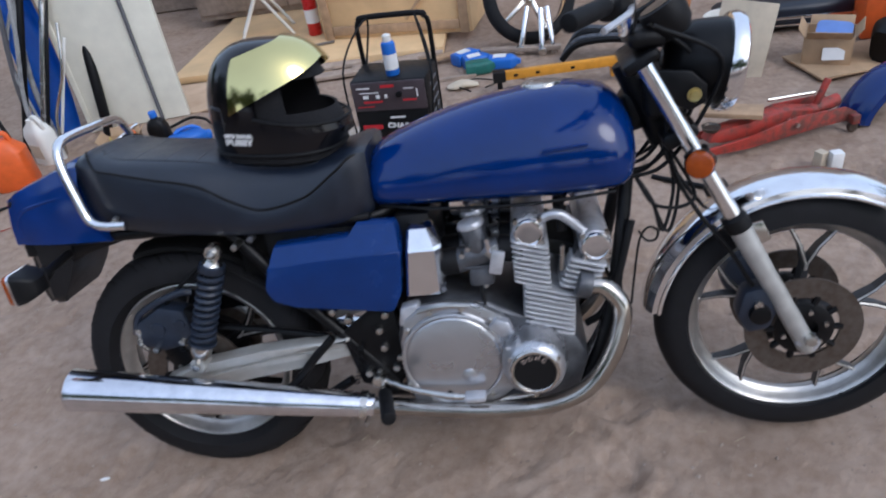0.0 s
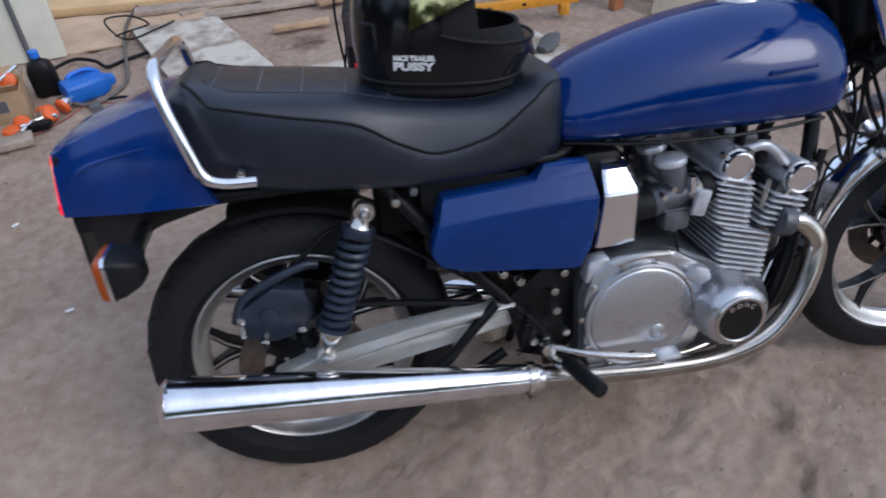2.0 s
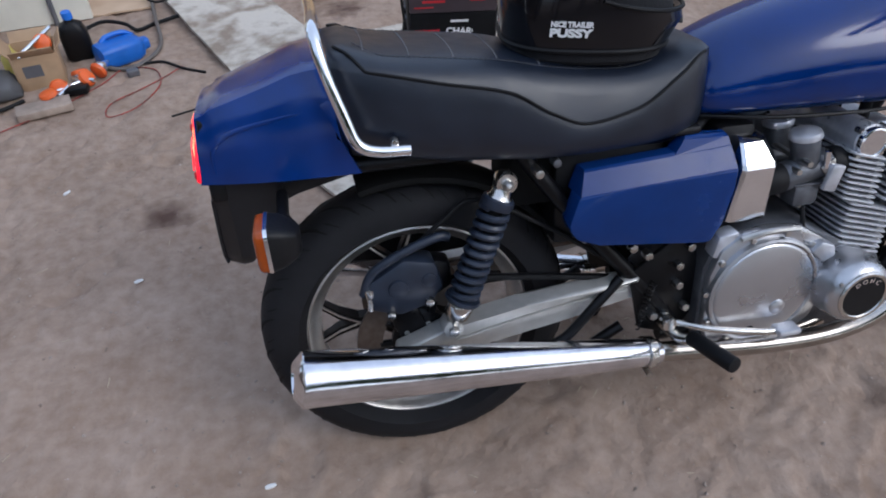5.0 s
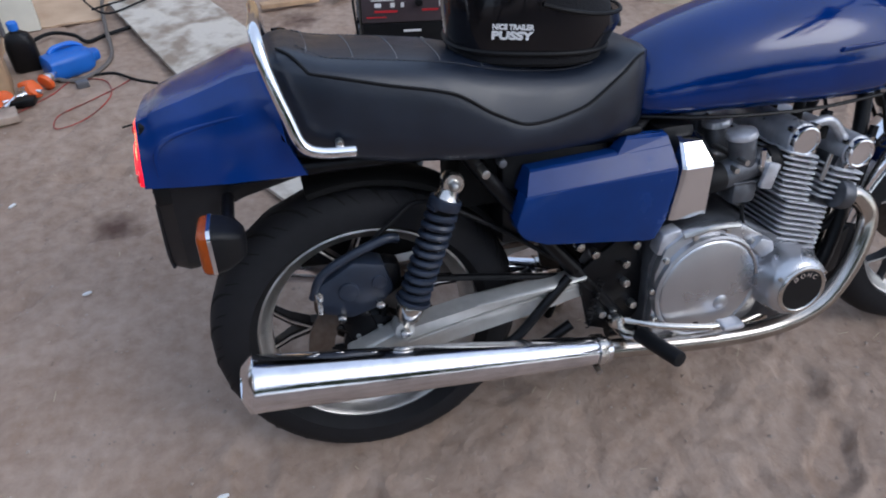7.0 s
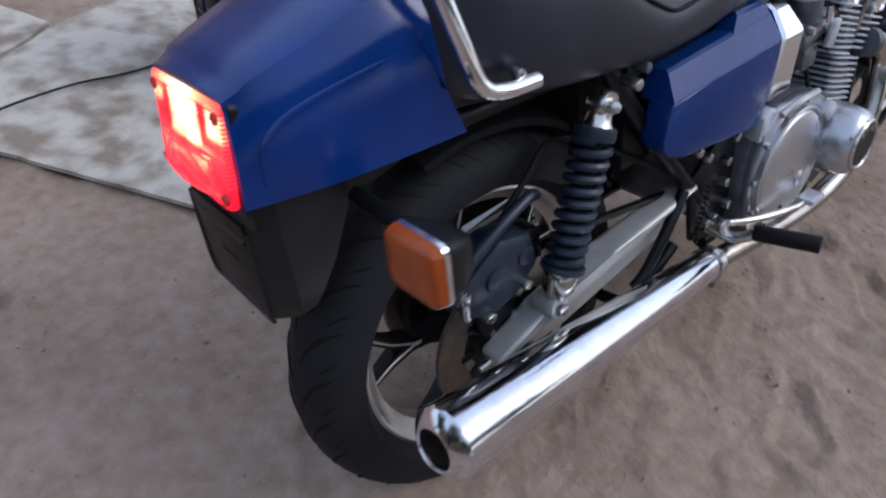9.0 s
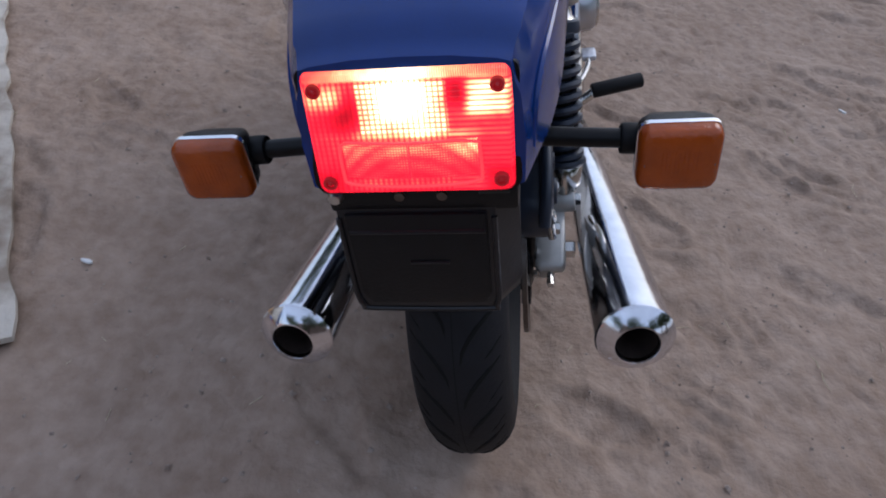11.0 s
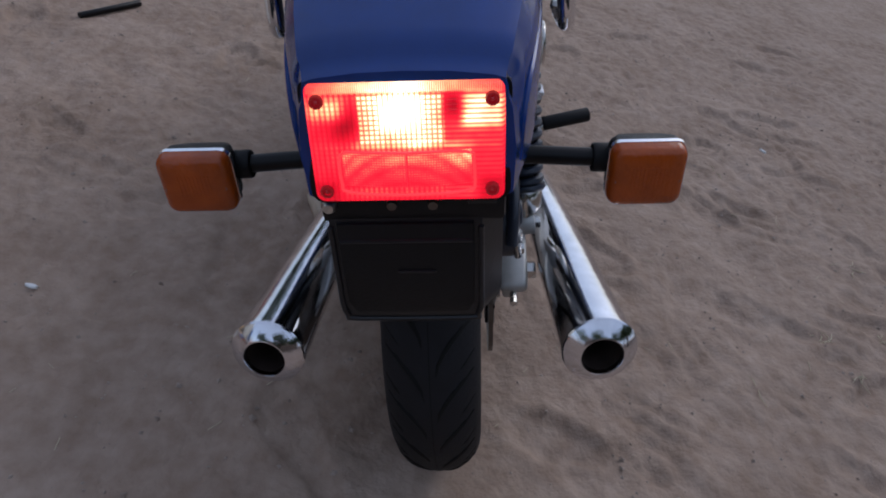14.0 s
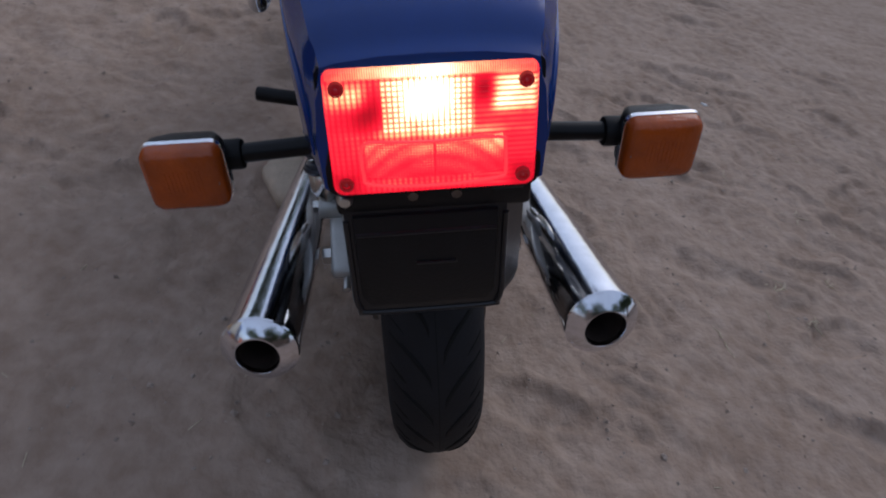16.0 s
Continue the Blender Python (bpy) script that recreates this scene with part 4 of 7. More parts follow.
SLATE = mat("slate_black_paint", (0.017, 0.024, 0.042), 0.4, vary=0.25, scale=40, spec=0.5)
for s in SIDES:
    top, bot = Vector((0.163, s * 0.138, 0.682)), Vector((0.05, s * 0.15, 0.395))
    d = (bot - top).normalized()
    sh = part("shock_absorber", helix(top + d * 0.05, bot - d * 0.066, 0.0252, 0.0068, 10.5, 14), SLATE, bike, "coil-over rear shock with black spring")
    part("top_eye", lathe([(0.010, -0.014), (0.019, -0.014), (0.021, -0.01), (0.021, 0.01), (0.019, 0.014), (0.010, 0.014)], top, (0, 1, 0), 24, closed=True), CHROME_OLD, sh)
    part("top_bolt", lathe([(0.0, 0.031), (0.006, 0.029), (0.009, 0.024), (0.0105, 0.02), (0.0105, 0.0), (0.0, 0.0)], top, (0, s, 0), 16), BOLT, sh, "domed chrome nut")
    part("shock_neck", lathe([(0.0, 0.0), (0.018, 0.0), (0.02, 0.012), (0.024, 0.018), (0.0, 0.018)], top + d * 0.012, d, 24), CHROME_OLD, sh)
    part("cap", lathe([(0.0, 0.0), (0.026, 0.0), (0.030, 0.003), (0.031, 0.016), (0.029, 0.02), (0.0, 0.02)], top + d * 0.03, d, 32), SLATE, sh)
    part("damper_rod", rod(top + d * 0.045, bot - d * 0.05, 0.0165, 16), DARK, sh)
    part("adjuster", lathe([(0.015, 0), (0.034, 0.0), (0.035, 0.006), (0.031, 0.011), (0.015, 0.011)], bot - d * 0.068, d, 28, closed=True), SLATE, sh)
    part("lower_clevis", lathe([(0.0, 0.0), (0.027, 0.0), (0.028, 0.004), (0.025, 0.03), (0.019, 0.037), (0.014, 0.05), (0.0, 0.05)], bot - d * 0.057, d, 28), CHROME_OLD, sh)
    part("lower_bolt", rod(bot + Vector((0, s * 0.024, 0)), bot - Vector((0, s * 0.025, 0)), 0.011, 6, bevel=0.002), BOLT, sh)
    arm = slab([(-0.055, 0.315), (-0.06, 0.345), (-0.03, 0.358), (0.06, 0.372), (0.2, 0.39), (0.36, 0.412), (0.46, 0.41), (0.475, 0.388), (0.44, 0.378), (0.3, 0.35), (0.1, 0.318)], s * 0.106, s * 0.131, 0.006)
    swing = part("swingarm", arm, SILVER, bike, "silver-painted swingarm")
    part("top_rail", slab([(-0.062, 0.330), (0.04, 0.362), (0.2, 0.391), (0.44, 0.42), (0.442, 0.434), (0.2, 0.411), (0.04, 0.385), (-0.062, 0.350)], s * 0.1, s * 0.148, 0.009, 3), SILVER, swing, "rounded upper rail of the swingarm")
    part("web_rib", tube([(0.06, s * 0.132, 0.345), (0.2, s * 0.132, 0.374), (0.3, s * 0.132, 0.388), (0.42, s * 0.132, 0.398)], 0.0035, 8), SILVER, swing)
    part("shock_lug", rod((0.05, s * 0.12, 0.39), (0.05, s * 0.165, 0.395), 0.02, 20, bevel=0.004), SILVER, swing)
    part("axle_nut", rod((0, s * 0.13, 0.33), (0, s * 0.165, 0.33), 0.015, 6, bevel=0.002), BOLT, swing)
    part("adjuster_bolt", rod((-0.06, s * 0.124, 0.333), (-0.085, s * 0.124, 0.331), 0.006, 8), BOLT, swing)
    part("frame_tube", tube([(0.2, s * 0.11, 0.72), (0.27, s * 0.115, 0.625), (0.37, s * 0.125, 0.50), (0.49, s * 0.13, 0.355), (0.54, s * 0.13, 0.29)], 0.0155, 12), BLACK, bike)
    part("frame_tube", tube([(0.40, s * 0.14, 0.435), (0.345, s * 0.15, 0.385), (0.29, s * 0.152, 0.325), (0.26, s * 0.15, 0.305)], 0.0105, 12), BLACK, bike)
    part("frame_tube", tube([(-0.22, s * 0.1, 0.735), (0.1, s * 0.11, 0.735), (0.5, s * 0.1, 0.715), (0.62, s * 0.05, 0.735), (0.9, s * 0.04, 0.76), (1.12, s * 0.03, 0.84)], 0.0145, 12), BLACK, bike)
    part("frame_tube", tube([(1.12, s * 0.04, 0.78), (1.09, s * 0.09, 0.6), (1.045, s * 0.13, 0.40), (0.98, s * 0.14, 0.28), (0.86, s * 0.135, 0.262), (0.5, s * 0.13, 0.272)], 0.0155, 12), BLACK, bike)
    plate = part("footrest_plate", slab([(0.42, 0.44), (0.5, 0.5), (0.56, 0.5), (0.575, 0.33), (0.53, 0.27), (0.45, 0.3)], s * 0.128, s * 0.14, 0.004), BLACK, bike)
    for x, z in ((0.416, 0.508), (0.45, 0.485), (0.524, 0.403), (0.52, 0.45), (0.5, 0.335), (0.475, 0.335), (0.545, 0.345), (0.54, 0.49)):
        part("bolt", rod((x, s * 0.135, z), (x, s * 0.157, z), 0.0095, 6, bevel=0.002), BOLT, plate)
    peg = part("footpeg", rod((0.523, s * 0.222, 0.322), (0.552, s * 0.332, 0.329), 0.0165, 16, bevel=0.004), GRIP, bike, "black rubber footpeg")
    part("peg_arm", tube([(0.5, s * 0.14, 0.31), (0.515, s * 0.19, 0.3), (0.528, s * 0.235, 0.322)], 0.0115, 10), CHROME_OLD, peg)
pedal = part("brake_pedal", tube([(0.5, -0.16, 0.325), (0.58, -0.2, 0.315), (0.67, -0.222, 0.305), (0.72, -0.225, 0.3)], 0.0075, 10), CHROME_OLD, bike, "chrome rear brake pedal")
part("pedal_pad", box((0.05, 0.035, 0.014), (0.735, -0.228, 0.303), 0.005), ALU, pedal)
part("pedal_pivot", rod((0.5, -0.13, 0.325), (0.5, -0.18, 0.325), 0.016, 14, bevel=0.003), CHROME_OLD, pedal)
part("brake_spring", helix((0.47, -0.15, 0.42), (0.44, -0.152, 0.31), 0.0055, 0.0014, 11, 8), BLACK, pedal)
part("torque_rod", tube([(0.02, -0.11, 0.485), (0.2, -0.105, 0.455), (0.4, -0.11, 0.42)], 0.0075, 8), BLACK, bike, "black brake torque rod")
cal = part("rear_caliper", slab([(-0.11, 0.47), (-0.1, 0.505), (-0.03, 0.545), (0.03, 0.53), (0.045, 0.47), (0.01, 0.435), (-0.045, 0.42), (-0.1, 0.44)], -0.07, -0.128, 0.012, 2), SLATE, bike, "black two-piston brake caliper")
part("piston_cover", rod((-0.045, -0.12, 0.485), (-0.045, -0.134, 0.485), 0.02, 24, bevel=0.004), SLATE, cal)
part("piston_cover", rod((0.015, -0.115, 0.495), (0.015, -0.131, 0.495), 0.015, 20, bevel=0.003), SLATE, cal)
part("caliper_bridge", tube([(-0.112, -0.115, 0.475), (-0.09, -0.118, 0.522), (-0.03, -0.118, 0.556), (0.035, -0.112, 0.575), (0.06, -0.106, 0.57)], 0.009, 10), SLATE, cal)
part("caliper_lobe", slab([(-0.005, 0.5), (0.03, 0.53), (0.06, 0.52), (0.06, 0.47), (0.03, 0.45), (0.0, 0.46)], -0.075, -0.119, 0.008, 2), BLACK, cal)
part("hanger", slab([(-0.07, 0.44), (-0.02, 0.45), (0.015, 0.35), (0.0, 0.31), (-0.035, 0.32), (-0.06, 0.38)], -0.09, -0.102, 0.004), BLACK, cal)
part("bleed_nipple", rod((-0.1, -0.12, 0.49), (-0.102, -0.126, 0.445), 0.006, 10), BOLT, cal)
part("bleed_cap", lathe([(0.0, -0.008), (0.009, -0.008), (0.01, 0.0), (0.009, 0.008), (0.0, 0.008)], (-0.1, -0.122, 0.482), (0, 0, 1), 16), BOLT, cal)
for x, z in ((-0.064, 0.43), (0.012, 0.448)):
    part("caliper_bolt", rod((x, -0.11, z), (x, -0.138, z), 0.0095, 6, bevel=0.002), BOLT, cal)
part("brake_hose", tube([(-0.02, -0.1, 0.54), (0.05, -0.1, 0.6), (0.12, -0.09, 0.63), (0.25, -0.1, 0.56), (0.38, -0.12, 0.47)], 0.005, 8), GRIP, cal)
part("bolt", rod((0.222, -0.12, 0.694), (0.222, -0.158, 0.694), 0.0085, 12, bevel=0.002), BOLT, bike)
part("seat_lock", rod((0.258, -0.12, 0.705), (0.258, -0.146, 0.705), 0.008, 16, bevel=0.002), ALU_DARK, bike)
part("battery_box", box((0.22, 0.2, 0.2), (0.38, 0, 0.61), 0.012), PLASTIC, bike)
part("chain", slab([(-0.02, 0.4), (0.45, 0.415), (0.45, 0.4), (-0.02, 0.385)], 0.075, 0.092, 0.003), STEEL_RUST, bike, "greasy drive chain run")
part("sprocket", lathe([(0.05, 0.0), (0.112, 0.0), (0.112, 0.008), (0.05, 0.008)], (0, 0.08, 0.33), (0, 1, 0), 44, closed=True), STEEL_RUST, bike)
part("sprocket_carrier", lathe([(0.03, 0.0), (0.09, 0.0), (0.085, 0.03), (0.03, 0.035)], (0, 0.045, 0.33), (0, 1, 0), 36, closed=True), BLACK, bike)
# unseen slab, added so the upper wheel opening turns dark
part("chain_guard", slab([(-0.13, 0.44), (-0.1, 0.485), (0.02, 0.51), (0.2, 0.5), (0.42, 0.475), (0.42, 0.43), (0.2, 0.44), (0.0, 0.43)], 0.072, 0.1, 0.006), BLACK, bike, "black chain guard added to darken the view through the wheel")
stand = part("side_stand", tube([(0.56, 0.135, 0.27), (0.53, 0.19, 0.17), (0.5, 0.245, 0.0)], 0.011, 10), BLACK, bike, "black side stand, folded out")
part("stand_foot", box((0.07, 0.04, 0.008), (0.498, 0.25, -0.008), 0.003, rot=(12, 0, 0)), BLACK, stand)
part("centre_stand", tube([(0.42, -0.12, 0.3), (0.33, -0.12, 0.25), (0.28, -0.1, 0.235), (0.28, 0.1, 0.235), (0.33, 0.12, 0.25), (0.42, 0.12, 0.3)], 0.012, 10), BLACK, bike, "folded centre stand")
part("stand_tang", rod((0.3, -0.11, 0.24), (0.31, -0.14, 0.215), 0.008, 8), STEEL_RUST, bike)

# ---- side covers and airbox ends ----
for s in SIDES:
    out = [(0.276, 0.588), (0.280, 0.573), (0.292, 0.555), (0.338, 0.536), (0.555, 0.506), (0.569, 0.508), (0.59, 0.548), (0.601, 0.618), (0.605, 0.656), (0.4, 0.6475), (0.2925, 0.642)]
    cover = part("side_cover", slab(out, s * 0.125, s * 0.170, 0.004, 2), BLUE_DULL, bike, "flat brush-painted blue side cover")
    # the top of the cover folds inwards, with a raised ledge at its front
    def fold(z, x0, x1, y, yin=0.11):
        return [Vector((x0, s * yin, z[0])), Vector((x0 + 0.003, s * y, z[0])), Vector((x1 - 0.003, s * y, z[1])), Vector((x1, s * yin, z[1]))]
    part("upper_fold", loft([fold((0.640, 0.654), 0.2925, 0.605, 0.1695), fold((0.644, 0.658), 0.2935, 0.605, 0.168), fold((0.680, 0.694), 0.3065, 0.600, 0.144), fold((0.684, 0.698), 0.309, 0.598, 0.138)]), BLUE_DULL, cover, smooth=False)
    part("upper_ledge", loft([fold((0.689, 0.693), 0.482, 0.600, 0.1435), fold((0.713, 0.710), 0.502, 0.597, 0.134), fold((0.719, 0.714), 0.508, 0.595, 0.126)]), BLUE_DULL, cover, smooth=False)
    bm = bmesh.new()
    rings = []
    for z, x0, x1, y in ((0.548, 0.578, 0.662, 0.148), (0.556, 0.577, 0.666, 0.164), (0.664, 0.592, 0.667, 0.168), (0.672, 0.593, 0.666, 0.165), (0.708, 0.597, 0.652, 0.140), (0.716, 0.600, 0.644, 0.124)):
        x0, x1, z = x0 + 0.024, x1 + 0.027, z - 0.016
        rings.append([Vector((x0, s * 0.11, z)), Vector((x0, s * (y - 0.006), z)), Vector((x0 + 0.006, s * y, z)), Vector((x1 - 0.014, s * y, z)), Vector((x1, s * (y - 0.016), z)), Vector((x1, s * 0.11, z))])
    loft(rings, bm)
    part("airbox_cover", bm, CHROME, bike, "chromed faceted airbox end cap", False)
part("airbox", box((0.09, 0.22, 0.17), (0.63, 0, 0.635), 0.02), PLASTIC, bike)

# ---- engine ----
older = set(bpy.data.objects)
crank = part("crankcase", slab([(0.54, 0.47), (0.56, 0.53), (0.66, 0.555), (0.76, 0.54), (0.84, 0.49), (0.95, 0.44), (0.98, 0.38), (0.95, 0.29), (0.88, 0.262), (0.6, 0.255), (0.54, 0.3)], -0.165, 0.165, 0.014), ALU_DARK, bike, "weathered cast aluminium crankcase")
for s in SIDES:
    # round clutch or sprocket cover with a flange and screws
    flange = [(0.548, 0.46), (0.565, 0.515), (0.61, 0.548), (0.67, 0.552), (0.735, 0.545), (0.79, 0.51), (0.822, 0.45), (0.825, 0.38), (0.8, 0.315), (0.75, 0.275), (0.62, 0.272), (0.565, 0.29), (0.548, 0.34)]
    cl = part("clutch_cover", slab(flange, s * 0.16, s * 0.182, 0.006), COVER, crank, "polished but dull aluminium clutch cover")
    part("cover_dome", lathe([(0.114, 0.0), (0.113, 0.008), (0.109, 0.013), (0.106, 0.014), (0.1, 0.0155), (0.06, 0.019), (0.0, 0.02)], (0.668, s * 0.181, 0.41), (0, s, 0), 64), COVER, cl)
    part("cover_rim", lathe([(0.112, 0.0), (0.112, 0.012), (0.116, 0.014), (0.121, 0.012), (0.122, 0.0)], (0.668, s * 0.181, 0.41), (0, s, 0), 64), COVER, cl)
    part("cover_boss", lathe([(0.018, 0.0), (0.017, 0.006), (0.012, 0.009), (0.0, 0.01)], (0.7, s * 0.196, 0.372), (0, s, 0), 28), COVER, cl)
    part("cover_ridge", tube([(0.69, s * 0.1965, 0.366), (0.655, s * 0.196, 0.356), (0.61, s * 0.194, 0.352), (0.585, s * 0.19, 0.345)], 0.004, 8), COVER, cl)
    part("sight_hole", lathe([(0.011, 0.0), (0.009, 0.003), (0.0, 0.002)], (0.648, s * 0.196, 0.322), (0, s, 0), 20), DARK, cl)
    part("cover_lug", slab([(0.755, 0.49), (0.775, 0.512), (0.805, 0.50), (0.812, 0.475), (0.785, 0.462)], s * 0.17, s * 0.2, 0.006), ALU, cl)
    part("cover_lug", slab([(0.55, 0.50), (0.56, 0.545), (0.6, 0.552), (0.61, 0.52), (0.58, 0.49)], s * 0.14, s * 0.176, 0.005), ALU, cl)
    for k in range(11):
        a = 2 * math.pi * k / 11 + 0.2
        p = Vector((0.67 + 0.1295 * math.cos(a), s * 0.18, 0.411 + 0.1295 * math.sin(a)))
        part("screw", rod(p, p + Vector((0, s * 0.010, 0)), 0.0065, 10, bevel=0.001), BOLT, cl)
    pts = part("points_cover", lathe([(0.076, -0.08), (0.074, -0.02), (0.07, 0.0), (0.067, 0.012), (0.058, 0.022), (0.054, 0.024), (0.0, 0.024)], (0.852, s * 0.226, 0.402), (0, s, 0), 56), COVER, crank, "round aluminium points cover")
    ring = lathe([(0.0455, 0.0), (0.0465, 0.004), (0.048, 0.0052), (0.053, 0.0052), (0.0555, 0.002), (0.055, -0.004)], (0.852, s * 0.25, 0.402), (0, s, 0), 56)
    part("bezel", ring, CHROME_OLD, pts)
    part("black_inlay", lathe([(0.0, 0.0035), (0.0445, 0.0035), (0.046, 0.0)], (0.852, s * 0.25, 0.402), (0, s, 0), 48), PLASTIC, pts, "black round inlay")
    for k in range(3):
        a = 2 * math.pi * k / 3 + 0.5
        p = Vector((0.852 + 0.061 * math.cos(a), s * 0.242, 0.402 + 0.061 * math.sin(a)))
        part("screw", rod(p, p + Vector((0, s * 0.006, 0)), 0.005, 8), BOLT, pts)
for i, ch in enumerate("DOHC"):
    a = radians(126 - 24 * i)
    p = Vector((0.852 + 0.0372 * math.cos(a), -0.2542, 0.402 + 0.0372 * math.sin(a)))
    text(ch, 0.0145, Matrix.Translation(p) @ Euler((radians(90), 0, 0)).to_matrix().to_4x4() @ Matrix.Rotation(a - math.pi / 2, 4, "Z"), CHROME, pts, "lettering", bold=0.0004)

# cylinder block: fins square to an axis that leans forward
AX = Vector((0.29, 0, 0.957)).normalized()
FX = Vector((0.957, 0, -0.29)).normalized()


def fin(c, lx, ly, th, mat_, par, name="cooling_fin"):
    """One thin plate with rounded corners, square to the cylinders."""
    pts = []
    for cx_, cy_, a0 in ((-lx, -ly, 180), (lx, -ly, 270), (lx, ly, 0), (-lx, ly, 90)):
        for k in range(3):
            a = radians(a0 + 45 * k)
            pts.append((cx_ - math.copysign(0.012, cx_) + 0.012 * math.cos(a), cy_ - math.copysign(0.012, cy_) + 0.012 * math.sin(a)))
    bm = loft([[c + AX * h + FX * (x * k) + Vector((0, y * k, 0)) for x, y in pts] for h, k in ((-th / 2, 0.985), (-th / 4, 1.0), (th / 4, 1.0), (th / 2, 0.985))])
    return part(name, bm, mat_, par, smooth=False)


def core_box(lo, hi, half):
    lo, hi = Vector((lo[0], 0, lo[1])), Vector((hi[0], 0, hi[1]))
    return loft([[p + FX * x + Vector((0, y, 0)) for x, y in ((-half, -0.15), (half, -0.15), (half, 0.15), (-half, 0.15))] for p in (lo, lo.lerp(hi, 0.5), hi)])


block = part("cylinder_block", core_box((0.895, 0.43), (0.90, 0.555), 0.044), ALU_DARK, bike, "finned four-cylinder block of weathered aluminium")
head = part("cylinder_head", core_box((0.865, 0.565), (0.868, 0.68), 0.031), ALU_DARK, bike, "twin-cam cylinder head of bright cast aluminium")
part("exhaust_side", core_box((0.955, 0.545), (0.993, 0.635), 0.028), ALU_DARK, head)
for par, lo, hi, half, n, nm in ((block, (0.892, 0.456), (0.901, 0.553), 0.060, 9, "cooling_fin"), (head, (0.8645, 0.573), (0.865, 0.668), 0.0425, 9, "head_fin"), (head, (0.962, 0.556), (0.989, 0.613), 0.041, 6, "head_fin")):
    for i in range(n):
        t = i / (n - 1)
        fin(Vector((lo[0] + (hi[0] - lo[0]) * t, 0, lo[1] + (hi[1] - lo[1]) * t)), half, 0.168, 0.0046, FIN, par, nm)
for x, z in ((0.865, 0.695), (1.006, 0.65)):
    box_ = part("cam_cover", rod((x, -0.152, z), (x, 0.152, z), 0.035, 36, bevel=0.003), ALU, head, "polished cam box")
    for s in SIDES:
        part("cam_end_cap", lathe([(0.031, -0.006), (0.0318, 0.006), (0.0305, 0.0095), (0.0275, 0.0105), (0.025, 0.0095), (0.0245, 0.0078), (0.022, 0.0075), (0.01, 0.0077), (0.0, 0.0077)], (x, s * 0.155, z), (0, s, 0), 36), CHROME, box_, "chrome half-moon cam end cap")
        for a in (0.8, 2.4, 4.0, 5.5):
            part("screw", rod((x + 0.036 * math.cos(a), s * 0.14, z + 0.036 * math.sin(a)), (x + 0.036 * math.cos(a), s * 0.158, z + 0.036 * math.sin(a)), 0.006, 8), BOLT, box_)
# near-black block stands for the shade between the cam boxes
part("cam_valley", box((0.11, 0.2, 0.04), (0.93, 0, 0.628), 0.008, rot=(0, 19, 0)), DARK, head)
for s in SIDES:
    part("cam_bridge", tube([(0.89, s * 0.13, 0.715), (0.935, s * 0.135, 0.722), (0.985, s * 0.13, 0.675)], 0.011, 10), ALU, head)
    part("intake_stub", rod((0.815, s * 0.128, 0.655), (0.84, s * 0.128, 0.648), 0.027, 24, bevel=0.003), ALU, head)
    part("stud", rod((0.93, s * 0.155, 0.6), (0.935, s * 0.16, 0.66), 0.005, 8), BOLT, head)
for y in (-0.118, -0.04, 0.04, 0.118):
    lead = part("plug_cap", rod((0.937, y, 0.68), (0.94, y, 0.735), 0.012, 12), GRIP, head)
    part("plug_lead", tube([(0.94, y, 0.73), (0.95, y * 0.7, 0.76), (0.9, y * 0.4, 0.78)], 0.004, 8), GRIP, lead)
# carburettors
for y in (-0.128, -0.044, 0.044, 0.128):
    carb = part("carburettor", rod((0.695, y, 0.63), (0.8, y, 0.655), 0.029, 24, bevel=0.004), ALU_DARK, bike, "cast carburettor")
    part("slide_top", rod((0.752, y, 0.65), (0.74, y, 0.715), 0.027, 20, bevel=0.005), ALU_DARK, carb)
    part("float_bowl", box((0.058, 0.05, 0.048), (0.752, y, 0.595), 0.012), ALU_DARK, carb)
    part("bowl_flange", box((0.07, 0.058, 0.006), (0.752, y, 0.622), 0.002), ALU_DARK, carb)
    part("top_cap", lathe([(0.03, 0.0), (0.031, 0.004), (0.028, 0.012), (0.02, 0.016), (0.0, 0.017)], (0.74, y, 0.712), (-0.18, 0, 0.98), 24), ALU, carb)
    part("throttle_lever", slab([(0.765, 0.655), (0.79, 0.675), (0.8, 0.65), (0.785, 0.63)], y - 0.032, y - 0.027, 0.002), BOLT, carb)
    part("spring_post", rod((0.772, y - 0.03, 0.69), (0.776, y - 0.03, 0.655), 0.006, 10), CHROME, carb)
    part("pilot_screw", rod((0.715, y, 0.655), (0.715, y - 0.036, 0.655), 0.006, 8), BOLT, carb)
    part("drain_screw", rod((0.757, y, 0.575), (0.757, y, 0.56), 0.007, 8), BOLT, carb)
    part("intake_boot", rod((0.795, y, 0.653), (0.85, y, 0.648), 0.031, 20, bevel=0.005), GRIP, carb)
    part("air_boot", rod((0.66, y, 0.628), (0.705, y, 0.633), 0.031, 20, bevel=0.005), GRIP, carb)
part("choke_shaft", tube([(0.73, -0.17, 0.672), (0.73, 0.17, 0.672)], 0.006, 8, smooth=1), BOLT, bike)
part("carb_bracket", box((0.03, 0.012, 0.055), (0.79, -0.165, 0.635), 0.004, rot=(0, 14, 0)), ALU, bike)
part("vent_hose", tube([(0.75, -0.15, 0.57), (0.74, -0.165, 0.5), (0.6, -0.15, 0.45), (0.57, -0.15, 0.3)], 0.0045, 8), GRIP, bike)
part("clutch_cable_arm", tube([(0.6, -0.185, 0.54), (0.66, -0.192, 0.553), (0.72, -0.19, 0.548)], 0.007, 8), BOLT, bike)
